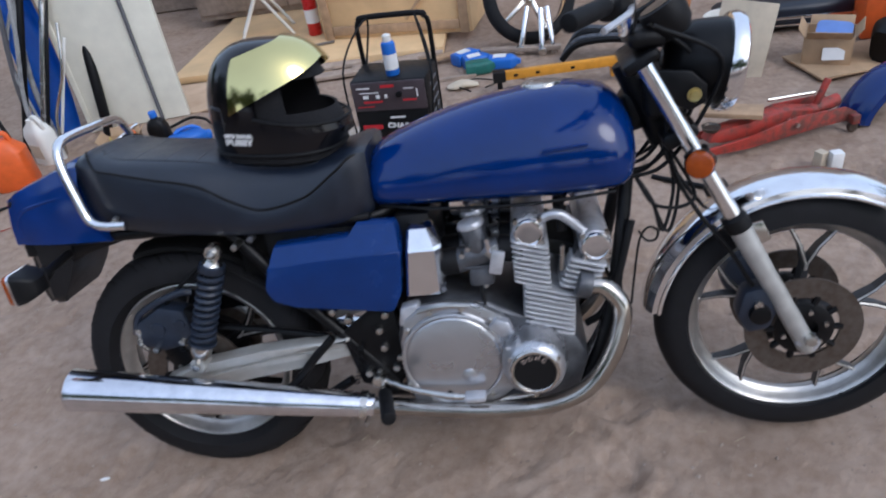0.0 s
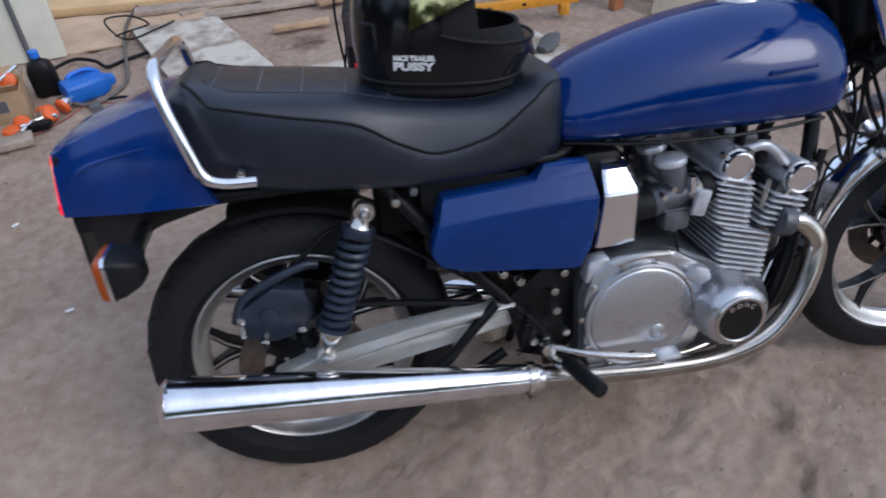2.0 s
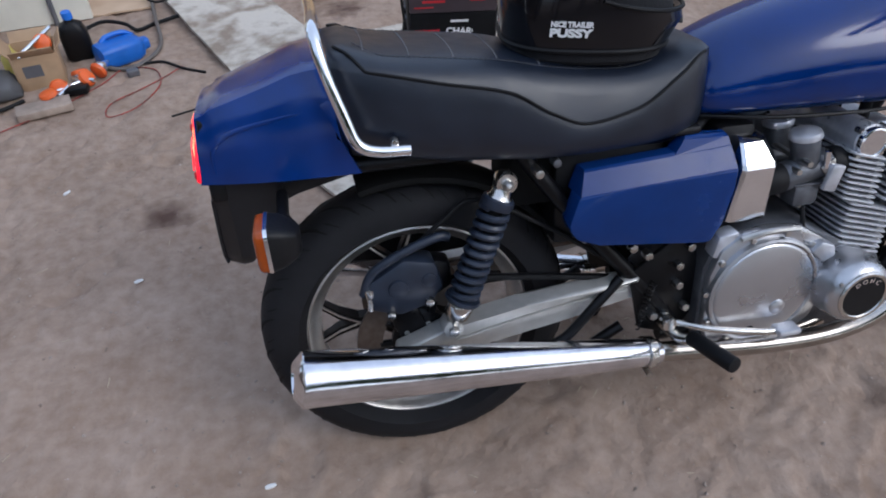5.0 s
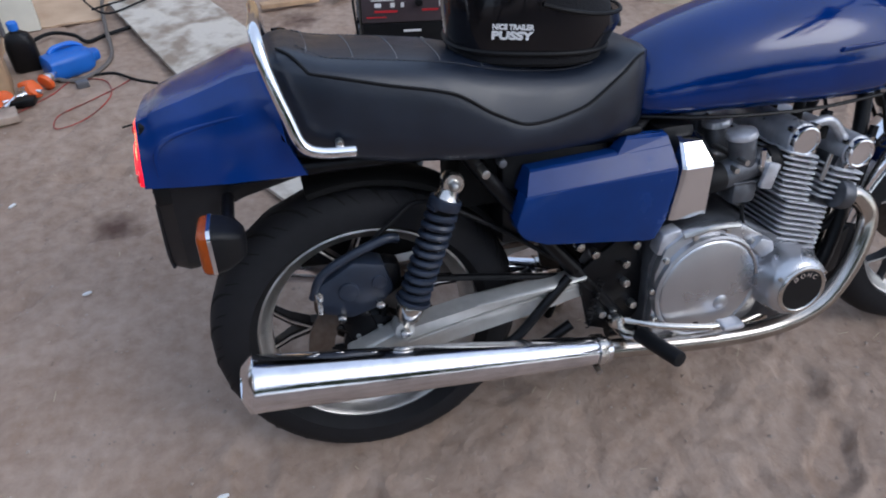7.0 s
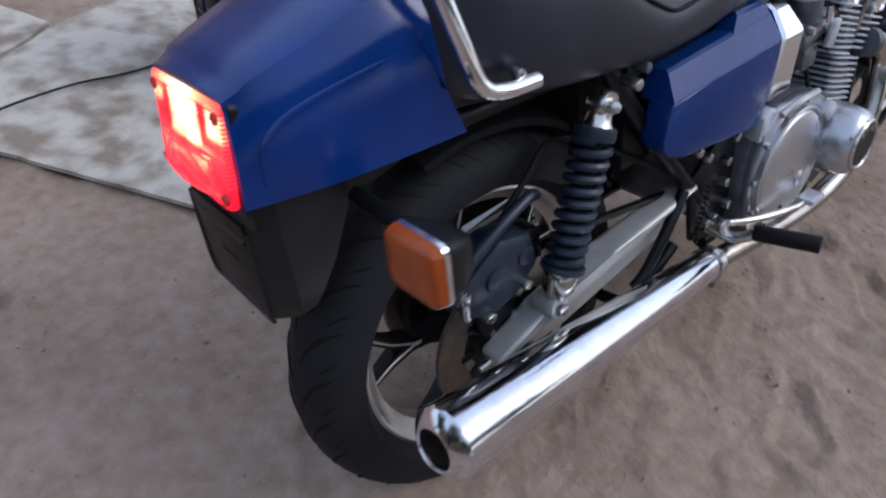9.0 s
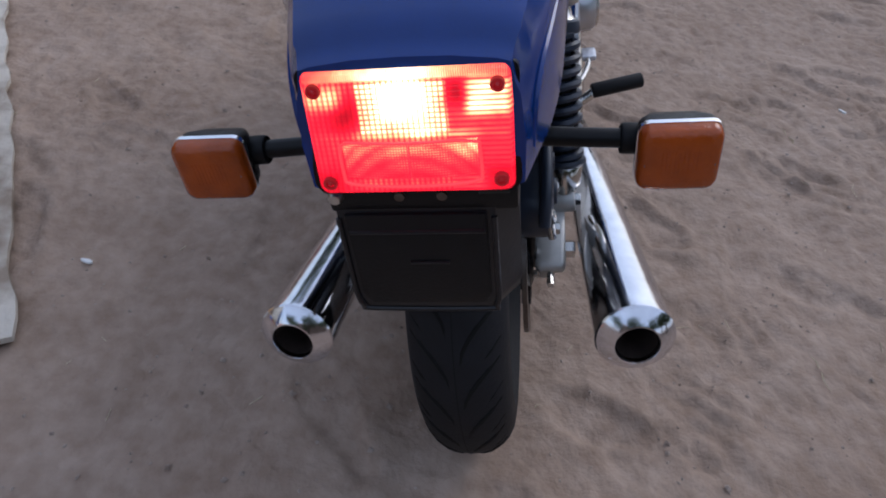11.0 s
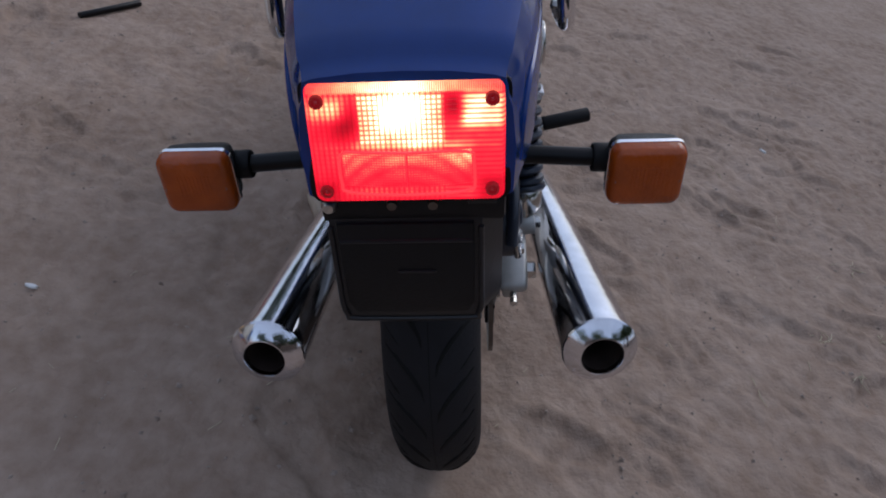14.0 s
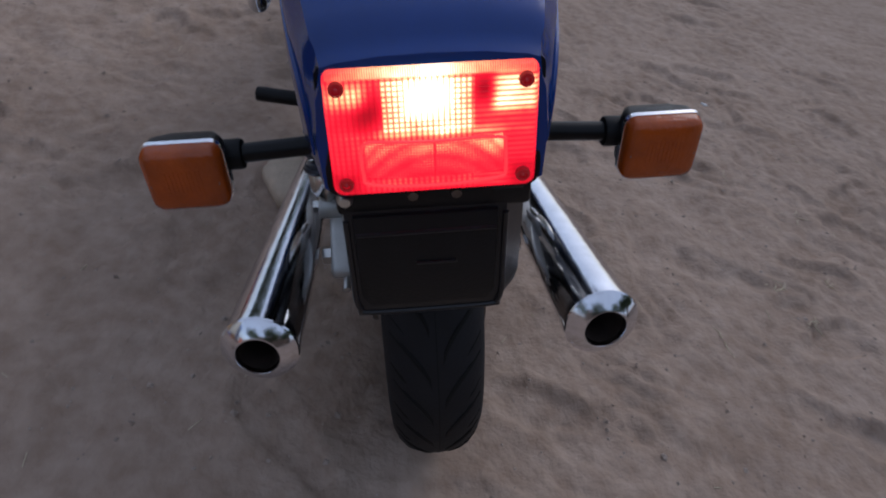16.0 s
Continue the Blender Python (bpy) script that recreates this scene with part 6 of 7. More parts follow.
part("body", loft([[Vector((p.y, p.z, h)) for p in superloop(0, 0, 0, w, d, d, 28, 4)] for h, w, d in ((0, 0.075, 0.05), (0.01, 0.085, 0.06), (0.18, 0.085, 0.06), (0.22, 0.07, 0.05), (0.25, 0.035, 0.03), (0.27, 0.03, 0.028))]), WHITE_PL, wc)
part("handle", tube([(0.06, 0, 0.2), (0.065, 0, 0.25), (0.03, 0, 0.28), (0.0, 0, 0.27)], 0.014, 10), WHITE_PL, wc)
part("label", box((0.1, 0.002, 0.08), (0, -0.061, 0.09), 0), CARD_PALE, wc, "faded paper label", smooth=False)
oc = thing("fuel_can", "orange plastic fuel can", "fuel can", at(-1.86, 1.85, rz=20))
part("body", loft([[Vector((p.y, p.z, h)) for p in superloop(0, 0, 0, w, d, d, 28, 4)] for h, w, d in ((0, 0.1, 0.07), (0.015, 0.11, 0.08), (0.2, 0.11, 0.08), (0.25, 0.07, 0.05), (0.27, 0.04, 0.03))]), ORANGE_PL, oc)
part("handle", tube([(-0.08, 0, 0.22), (-0.07, 0, 0.29), (0.04, 0, 0.3), (0.06, 0, 0.25)], 0.014, 10), ORANGE_PL, oc)
part("rubber_pad", loft([superloop(x, 0, h, w, h, h, 24, 3) for x, w, h in ((-0.12, 0.06, 0.02), (-0.1, 0.085, 0.035), (0, 0.1, 0.055), (0.09, 0.09, 0.04), (0.12, 0.06, 0.02))]), CONCRETE, None, "dark grey moulded rubber seat pad on the dirt", category="rubber pad", at=at(-1.44, 1.86, rz=15))
yb = thing("yellow_bottle", "squat yellow plastic bottle behind a box", "bottle", at(-1.37, 2.02))
part("body", lathe([(0.0, 0), (0.036, 0), (0.038, 0.01), (0.038, 0.1), (0.02, 0.13), (0.016, 0.15), (0.0, 0.15)], (0, 0, 0), (0, 0, 1), 24), mat("yellow_plastic", (0.6, 0.5, 0.12), 0.5), yb)

# ---- cream door, tarpaulin and pipes ----
door = thing("cream_panel", "cream-painted steel door standing upright against the shed", "door panel", pose(-1.46, 2.55, 0, -4, 0, 10))
part("panel", box((0.6, 0.04, 1.75), (0, 0, 0.875), 0.006), CREAM, door)
part("conduit", tube([(0.14, -0.035, 0.0), (0.135, -0.035, 0.9), (0.13, -0.035, 1.7)], 0.0115, 10), GREY_PL, door, "grey conduit")
part("edge_strip", box((0.03, 0.05, 1.75), (-0.298, -0.004, 0.875), 0.004), CREAM, door)
tarp = bmesh.new()
N_ = 16
rows = []
for j in range(N_ + 1):
    row = []
    for i in range(N_ + 1):
        u, v = i / N_, j / N_
        row.append(tarp.verts.new((-0.14 + 0.28 * u + 0.03 * math.sin(5 * v), 0.03 * math.sin(9 * u + 3 * v) + 0.25 * (v), 1.25 * v + 0.02 * math.sin(7 * u))))
    rows.append(row)
for j in range(N_):
    for i in range(N_):
        tarp.faces.new((rows[j][i], rows[j][i + 1], rows[j + 1][i + 1], rows[j + 1][i]))
bmesh.ops.solidify(tarp, geom=tarp.faces[:], thickness=0.012)
part("blue_fairing", tarp, BLUE_PL, None, "bright blue curved plastic panel leaning beside the door", category="plastic panel", at=pose(-1.97, 2.46, 0.0, 0, 0, 8))
for k, (x, y, dx, dy, ln, r, m_) in enumerate(((-1.95, 2.25, 0.28, 0.3, 0.95, 0.014, CHROME_OLD), (-1.9, 2.2, 0.2, 0.32, 0.8, 0.01, BLACK), (-2.0, 2.3, 0.35, 0.25, 1.0, 0.016, CHROME_OLD), (-1.84, 2.24, 0.2, 0.2, 0.6, 0.009, WHITE_PL), (-2.04, 2.2, 0.3, 0.35, 1.1, 0.02, BLACK), (-1.62, 2.42, 0.0, 0.2, 0.7, 0.03, BLACK))):
    part("leaning_pipe", rod((0, 0, 0), (dx, dy, ln), r, 12, bevel=0.002), m_, None, "metal pipe leaning against the clutter", category="pipe", group="pipes leaning by the door", at=at(x, y))

# ---- shed floor, crate, stool, extinguisher ----
floor = part("shed_floor", box((1.9, 1.9, 0.05), (-0.55, 4.1, 0.03), 0.004), PINE, None, "bare plywood shed floor on the ground", kind="structure", category="floor")
for k, (x, y, rz, ln, w_) in enumerate(((-0.13, 2.98, 8, 0.75, 0.09), (0.1, 3.08, 14, 0.6, 0.07), (-0.5, 3.1, 5, 0.8, 0.1), (0.02, 2.62, 8, 0.3, 0.05), (0.33, 2.98, 20, 0.45, 0.06), (0.9, 2.98, -10, 0.5, 0.05), (0.3, 2.66, 40, 0.14, 0.05))):
    part("plank", box((ln, w_, 0.025), (0, 0, 0.014), 0.003), WOOD if k in (3, 4) else WOOD_OLD, None, "rough sawn plank lying on the dirt", category="plank", group="planks on the dirt", at=at(x, y, 0.004 + 0.004 * k, rz))
crate = thing("plywood_crate", "large pale plywood crate at the shed's edge", "crate", pose(0.1, 3.75, 0.055, 0, 0, -11))
part("front", box((1.1, 0.02, 0.8), (0, -0.25, 0.4), 0.003), PINE, crate)
part("back", box((1.1, 0.02, 0.8), (0, 0.25, 0.4), 0.003), PINE, crate)
for s in SIDES:
    part("side", box((0.02, 0.478, 0.8), (s * 0.54, 0, 0.4), 0.003), PINE, crate)
    part("batten", box((0.06, 0.02, 0.8), (s * 0.5, -0.271, 0.4), 0.003), WOOD, crate)
part("batten", box((0.93, 0.02, 0.06), (0, -0.271, 0.06), 0.003), WOOD, crate)
part("batten", box((0.93, 0.02, 0.05), (0, -0.271, 0.32), 0.003), WOOD, crate)
part("batten", rod((0.1, -0.285, 0.12), (0.4, -0.285, 0.45), 0.012, 8), WOOD, crate)
ext = thing("fire_extinguisher", "red fire extinguisher standing on the shed floor", "fire extinguisher", pose(-0.6, 3.78, 0.055))
part("cylinder", lathe([(0.0, 0.0), (0.045, 0.0), (0.05, 0.01), (0.05, 0.26), (0.04, 0.3), (0.018, 0.32), (0.0, 0.32)], (0, 0, 0), (0, 0, 1), 32), RED_GLOSS, ext)
part("label", lathe([(0.0508, 0.09), (0.0508, 0.19)], (0, 0, 0), (0, 0, 1), 32), LABEL, ext)
part("valve", box((0.03, 0.09, 0.04), (0, -0.02, 0.34), 0.006), BLACK, ext)
stool = thing("folding_stool", "white metal folding stool on the shed floor", "stool", pose(-1.02, 3.95, 0.055, 0, 0, 15))
for a, b in (((-0.2, -0.15, 0), (0.1, -0.12, 0.5)), ((0.2, -0.15, 0), (-0.1, -0.12, 0.5)), ((-0.2, 0.15, 0), (0.1, 0.12, 0.5)), ((0.2, 0.15, 0), (-0.1, 0.12, 0.5))):
    part("leg", rod(a, b, 0.012, 10), WHITE_PL, stool)
part("crossbar", rod((-0.13, -0.14, 0.12), (-0.13, 0.14, 0.12), 0.01, 10), WHITE_PL, stool)
part("seat", box((0.3, 0.3, 0.03), (0, 0, 0.515), 0.01), YELLOW, stool)
rack = thing("dark_cabinet", "dark wooden cabinet at the back of the shed", "cabinet", pose(-1.0, 4.75, 0.055))
part("body", box((1.6, 0.4, 1.4), (0, 0, 0.7), 0.01), WOOD_OLD, rack)
for s in SIDES:
    part("door", box((0.76, 0.02, 1.3), (s * 0.39, -0.21, 0.7), 0.004), WOOD_OLD, rack)

# ---- oil bottles, wheel parts, yellow bar ----
for k, (x, y, rz, m_) in enumerate(((0.62, 2.86, 20, BLUE_PL), (0.78, 2.80, -8, BLUE_PL), (0.64, 2.76, 5, GREEN_PL), (0.55, 2.95, 40, BLUE_PL))):
    b_ = thing("oil_bottle", "flat plastic oil bottle lying on the dirt", "bottle", at(x, y, rz=rz), "oil bottles by the crate")
    part("body", loft([superloop(xx, 0, 0.04, w_, h_, h_, 24, 4) for xx, w_, h_ in ((-0.08, 0.04, 0.025), (-0.074, 0.052, 0.038), (0.06, 0.052, 0.038), (0.085, 0.03, 0.028), (0.1, 0.016, 0.016), (0.115, 0.015, 0.015))]), m_, b_)
    part("label", box((0.08, 0.06, 0.002), (-0.01, 0, 0.079), 0), LABEL if k != 2 else GREEN_PL, b_, smooth=False)
sw = thing("spare_wheel", "spare motorcycle wheel with black tyre lying against parts", "wheel", pose(0.98, 3.22, 0.29, 70, 0, 15))
part("tyre", lathe(tyre_profile(0.30, 0.05, 0.235, 0.03), (0, 0, 0), (0, 0, 1), 64), RUBBER, sw)
rm = part("rim", lathe([(0.237, -0.03), (0.225, -0.03), (0.215, 0), (0.225, 0.03), (0.237, 0.03), (0.233, 0)], (0, 0, 0), (0, 0, 1), 56, closed=True), CHROME, sw)
part("hub", lathe([(0.0, -0.05), (0.04, -0.05), (0.05, 0), (0.04, 0.05), (0.0, 0.05)], (0, 0, 0), (0, 0, 1), 24), CHROME_OLD, sw)
for k in range(5):
    a = 2 * math.pi * k / 5
    part("spoke", box((0.18, 0.03, 0.03), (0.13 * math.cos(a), 0.13 * math.sin(a), 0), 0.006, rot=(0, 0, math.degrees(a))), CHROME_OLD, sw)
for k, (x, y, rz) in enumerate(((0.9, 2.98, 70), (1.1, 2.95, 110), (1.03, 2.92, 95))):
    fk = thing("chrome_fork_part", "chromed fork part leaning on a spare wheel", "fork part", at(x, y, rz=rz - 90), "chromed fork parts")
    part("tube", rod((0, 0, 0.02), (0.02, 0.12, 0.26), 0.018, 16, bevel=0.003), CHROME, fk)
    part("lug", box((0.05, 0.04, 0.05), (0, 0.0, 0.03), 0.008), CHROME_OLD, fk)
lv = thing("yellow_bar", "yellow box-section bar with a black end block on trestle feet", "bar", pose(1.12, 2.40, 0, 0, 0, 4))
part("beam", box((0.68, 0.035, 0.05), (0.02, 0, 0.105), 0.005), YELLOW, lv)
part("end_block", box((0.07, 0.06, 0.06), (-0.35, 0, 0.105), 0.006), PLASTIC, lv, "black end block")
part("end_foot", rod((-0.35, 0, 0.075), (-0.35, 0, 0.024), 0.015, 14, bevel=0.003), BLACK, lv)
part("foot", box((0.05, 0.05, 0.06), (0.28, 0, 0.052), 0.005), YELLOW, lv)
for x in (-0.26, -0.14, 0.05):
    part("slot", box((0.022, 0.003, 0.014), (x, -0.0185, 0.105), 0.002), DARK, lv, smooth=False)
pl = thing("pliers", "dark steel pliers on the plywood", "pliers", pose(1.12, 1.98, 0.026, 0, 0, 25))
for s in SIDES:
    part("jaw", tube([(-0.1, s * 0.03, 0.008), (-0.02, s * 0.012, 0.008), (0.02, -s * 0.008, 0.008), (0.06, -s * 0.004, 0.008)], 0.007, 8), STEEL_RUST, pl)
part("glove", loft([superloop(x, 0.02 * math.sin(20 * x), 0.015, w_, 0.014, 0.016, 20, 2.5) for x, w_ in ((-0.1, 0.03), (-0.05, 0.045), (0.02, 0.05), (0.07, 0.04), (0.1, 0.02))]), CONCRETE, None, "crumpled grey work glove on the plywood", category="glove", at=pose(1.2, 2.04, 0.024, 0, 0, 40))

# ---- exhaust headers, post, bucket ----
hd = thing("exhaust_header", "bent grey exhaust header pipes lying on the dirt", "exhaust header", at(1.5, 2.75, rz=-15))
for k in range(4):
    part("pipe", tube([(-0.35, -0.1 + 0.06 * k, 0.03), (-0.25, -0.1 + 0.06 * k, 0.12 + 0.01 * k), (-0.05, -0.08 + 0.05 * k, 0.14), (0.15, -0.05 + 0.04 * k, 0.1), (0.4, 0.0 + 0.03 * k, 0.05)], 0.019, 14), ALU_DARK if k % 2 else BLACK, hd)
part("collector", rod((0.38, 0.04, 0.05), (0.6, 0.06, 0.05), 0.045, 20, bevel=0.005), ALU_DARK, hd)
part("timber_post", box((0.07, 0.05, 0.5), (0, 0, 0.25), 0.004), mat("stained_timber", (0.42, 0.17, 0.07), 0.6, vary=0.15), None, "reddish timber post standing in the clutter", category="post", at=at(1.72, 2.48, rz=20, ry=6))
bk = thing("white_bucket", "white plastic bucket standing in the clutter", "bucket", at(2.05, 2.62))
part("body", lathe([(0.0, 0.003), (0.11, 0.003), (0.115, 0.0), (0.138, 0.2), (0.146, 0.2), (0.146, 0.215), (0.136, 0.215), (0.112, 0.008), (0.0, 0.008)], (0, 0, 0), (0, 0, 1), 40), WHITE_PL, bk)
part("bail", tube([(-0.146, 0, 0.2), (-0.12, -0.1, 0.16), (0, -0.15, 0.12), (0.12, -0.1, 0.16), (0.146, 0, 0.2)], 0.003, 8), BOLT, bk)

# ---- floor jack and things beside it ----
jk = thing("floor_jack", "worn red trolley floor jack in the dirt", "floor jack", at(1.93, 1.56, rz=17) @ Matrix.Diagonal((0.72, 0.74, 0.84, 1.0)))
for s in SIDES:
    part("side_plate", slab([(-0.5, 0.05), (-0.48, 0.09), (-0.2, 0.1), (0.1, 0.15), (0.42, 0.14), (0.5, 0.1), (0.5, 0.06), (0.2, 0.06), (-0.2, 0.04)], s * 0.1, s * 0.112, 0.003), RED, jk)
    part("front_wheel", lathe([(0.0, -0.02), (0.035, -0.02), (0.04, -0.015), (0.04, 0.015), (0.035, 0.02), (0.0, 0.02)], (-0.46, s * 0.135, 0.04), (0, 1, 0), 24), STEEL_RUST, jk)
    part("castor", lathe([(0.0, -0.012), (0.028, -0.012), (0.03, 0.0), (0.028, 0.012), (0.0, 0.012)], (0.47, s * 0.13, 0.03), (0, 1, 0), 24), STEEL_RUST, jk)
    part("castor_arm", box((0.05, 0.06, 0.05), (0.47, s * 0.13, 0.075), 0.008), RED, jk)
part("lift_arm", slab([(-0.42, 0.09), (-0.38, 0.14), (0.1, 0.17), (0.3, 0.13), (0.25, 0.08), (-0.3, 0.07)], -0.05, 0.05, 0.008), RED, jk)
part("saddle", lathe([(0.0, 0.0), (0.045, 0.0), (0.055, 0.02), (0.045, 0.02), (0.04, 0.012), (0.0, 0.012)], (-0.38, 0, 0.14), (0, 0, 1), 24), STEEL_RUST, jk)
part("pump", rod((0.2, 0, 0.1), (0.45, 0, 0.14), 0.035, 20, bevel=0.005), RED, jk)
part("handle_socket", rod((0.3, 0, 0.13), (0.36, 0, 0.27), 0.02, 14, bevel=0.003), RED, jk)
part("cross_bolt", rod((0.1, -0.13, 0.11), (0.1, 0.13, 0.11), 0.012, 10), BOLT, jk)
part("handle_rod", rod((0.3, 0.02, 0.2), (0.02, 0.06, 0.2), 0.01, 10), CHROME_OLD, jk)
part("wood_block", box((0.25, 0.11, 0.022), (0, 0, 0.011), 0.003), WOOD, None, "flat piece of plywood on the jack", category="wood", at=pose(1.76, 1.53, 0.15, 0, 0, -20))
part("black_bar", rod((-0.12, 0, 0.012), (0.12, 0, 0.012), 0.011, 12, bevel=0.002), BLACK, None, "short black metal bar on the dirt", category="bar", at=at(1.5, 1.25, rz=-33))
for k, (x, y, rz, sx_) in enumerate(((2.1, 1.27, 5, 0.045), (2.05, 1.29, 30, 0.035))):
    part("paper_box", box((sx_, 0.04, 0.075), (0, 0, 0.037), 0.002), LABEL if k == 0 else CARD_PALE, None, "small white carton in the dirt", category="carton", group="small cartons", at=at(x, y, rz=rz))
open_box("parts_carton", "open brown carton with a blue tub inside", (0.22, 0.2, 0.17), at(2.46, 2.34, rz=-24))
tub = thing("blue_tub", "pale blue plastic food tub sitting in a carton", "tub", pose(2.46, 2.31, 0.135, 24, 4, -24) @ Matrix.Diagonal((0.78, 0.78, 0.8, 1.0)))
part("body", loft([[Vector((p.y, p.z, h)) for p in superloop(0, 0, 0, w_, d_, d_, 28, 5)] for h, w_, d_ in ((0, 0.085, 0.06), (0.06, 0.1, 0.072))]), BLUE_PALE, tub)
part("lid", loft([[Vector((p.y, p.z, h)) for p in superloop(0, 0, 0, w_, d_, d_, 28, 5)] for h, w_, d_ in ((0.06, 0.105, 0.077), (0.072, 0.105, 0.077), (0.076, 0.095, 0.068))]), BLUE_PALE, tub)
part("paper", box((0.1, 0.002, 0.06), (0.03, -0.112, 0.09), 0, rot=(-15, 0, 8)), LABEL, bpy.data.objects["parts_carton"], smooth=False)
part("cardboard_sheet", box((0.27, 0.006, 0.38), (0, 0, 0.19), 0.002, rot=(0, 6, 0)), CARD_PALE, None, "pale cardboard sheet propped among parts", category="cardboard", at=at(2.0, 2.27, rz=-24, rx=-14))
part("cardboard_sheet", box((0.5, 0.35, 0.012), (0, 0, 0.006), 0.002), CARD, None, "flattened brown cardboard on the dirt", category="cardboard", at=at(2.55, 2.3, 0.012, 12))
st = thing("spare_saddle", "spare black motorcycle seat with chrome trim strips", "seat", at(2.45, 2.95, rz=-5))
part("cushion", loft([superloop(x, 0, 0.11, w_, 0.1, h_, 28, 3) for x, w_, h_ in ((-0.4, 0.08, 0.03), (-0.37, 0.11, 0.05), (0, 0.13, 0.06), (0.3, 0.13, 0.07), (0.38, 0.1, 0.05))]), VINYL, st)
part("trim_strip", box((0.72, 0.006, 0.016), (0, -0.133, 0.09), 0.002), CHROME, st)
part("trim_strip", box((0.72, 0.006, 0.01), (0, -0.133, 0.05), 0.002), CHROME, st)
rc = thing("red_crate", "red plastic crate at the edge of the clutter", "crate", at(2.95, 2.7, rz=-10))
part("body", box((0.4, 0.3, 0.26), (0, 0, 0.13), 0.012), ORANGE_PL, rc)
part("rim", box((0.43, 0.33, 0.03), (0, 0, 0.255), 0.006), ORANGE_PL, rc)
bt = thing("blue_fender", "loose dark blue motorcycle fender on the dirt", "fender", at(2.53, 1.74, rz=20))
part("shell", arc_guard(Vector((0, 0, -0.06)), 0.27, 0.085, 15, 165, 0.05), BLUE, bt)
part("stripe", box((0.04, 0.004, 0.02), (-0.03, -0.089, 0.165), 0.001), LABEL, bt)
part("dark_cover", loft([superloop(x, 0, h, w_, h, h, 20, 3) for x, w_, h in ((-0.07, 0.03, 0.02), (-0.05, 0.045, 0.03), (0.04, 0.045, 0.03), (0.07, 0.03, 0.02))]), GREY_PL, None, "small grey plastic cover in the dirt", category="cover", at=at(2.36, 1.15, rz=10))
part("dark_tank", loft([superloop(x, 0, 0.12, w_, 0.1, h_, 28, 3) for x, w_, h_ in ((-0.22, 0.06, 0.05), (-0.15, 0.12, 0.1), (0.1, 0.13, 0.12), (0.2, 0.08, 0.07))]), BLACK, None, "spare black fuel tank among the clutter", category="fuel tank", at=at(2.85, 2.3, rz=25))

# ---- cables ----
def cable(name, pts, r, material, label):
    pts = [(x, y, max(z, ground_height(x, y) + r)) for x, y, z in pts]
    return part(name, tube(pts, r, 8), material, None, label, category="cable", group="cables on the ground")


HOSE_BROWN = mat("grey_brown_hose", (0.12, 0.105, 0.095), 0.6, vary=0.2, scale=20)
cable("hose", [(-0.4, 3.5, 0.07), (-0.62, 3.42, 0.07), (-0.82, 3.28, 0.07), (-0.91, 3.1, 0.02), (-0.91, 2.82, 0.02), (-0.86, 2.5, 0.02), (-0.81, 2.2, 0), (-0.87, 2.03, 0), (-0.96, 2.0, 0), (-1.05, 2.02, 0.03)], 0.0095, HOSE_BROWN, "grey-brown hose looping over plywood and dirt")
cable("black_hose", [(-1.2, 2.36, 0.02), (-1.1, 2.46, 0.03), (-0.99, 2.42, 0.03), (-0.93, 2.38, 0.01), (-0.86, 2.46, 0.0), (-0.7, 2.52, 0.02)], 0.009, GRIP, "black hose lying in front of the door")
cable("black_cable", [(-0.97, 2.0, 0.0), (-0.86, 2.03, 0), (-0.78, 2.02, 0), (-0.69, 1.95, 0), (-0.6, 1.9, 0)], 0.006, GRIP, "black cable ending beside the plywood")
cable("black_cable", [(-1.9, 1.5, 0), (-1.65, 1.65, 0), (-1.4, 1.73, 0), (-1.3, 1.8, 0)], 0.008, GRIP, "black cable on the dirt")
cable("red_wire", [(-1.75, 1.3, 0), (-1.5, 1.45, 0), (-1.2, 1.68, 0), (-1.02, 1.88, 0), (-0.95, 2.0, 0), (-0.82, 1.98, 0), (-0.78, 1.83, 0), (-0.85, 1.66, 0), (-0.95, 1.6, 0), (-0.96, 1.7, 0), (-0.86, 1.8, 0), (-0.78, 1.88, 0), (-0.7, 1.98, 0)], 0.0024, RED, "thin red wire curling over the dirt")
cable("thin_cable", [(-0.7, 1.5, 0.03), (-0.45, 1.58, 0.04), (-0.2, 1.62, 0.035), (0.0, 1.6, 0.03), (0.2, 1.62, 0.03)], 0.004, GRIP, "thin black lead across the plywood")
cable("wire_tangle", [(-0.95, 2.75, 0.02), (-0.85, 2.7, 0.06), (-0.78, 2.8, 0.05), (-0.9, 2.92, 0.06), (-1.0, 2.82, 0.08), (-0.88, 2.66, 0.03), (-0.72, 2.72, 0.05), (-0.66, 2.86, 0.03)], 0.005, GRIP, "tangle of thin black wire")
cable("tool_lead", [(0.6, 2.45, 0.0), (0.5, 2.55, 0.02), (0.62, 2.6, 0.02), (0.75, 2.55, 0.01), (0.68, 2.5, 0)], 0.004, GRIP, "thin coiled lead by the bottles")
part("plug", box((0.05, 0.035, 0.03), (0, 0, 0.015), 0.006), GREY_PL, None, "grey plug on the dirt", category="plug", at=at(-0.9, 1.95, rz=20))

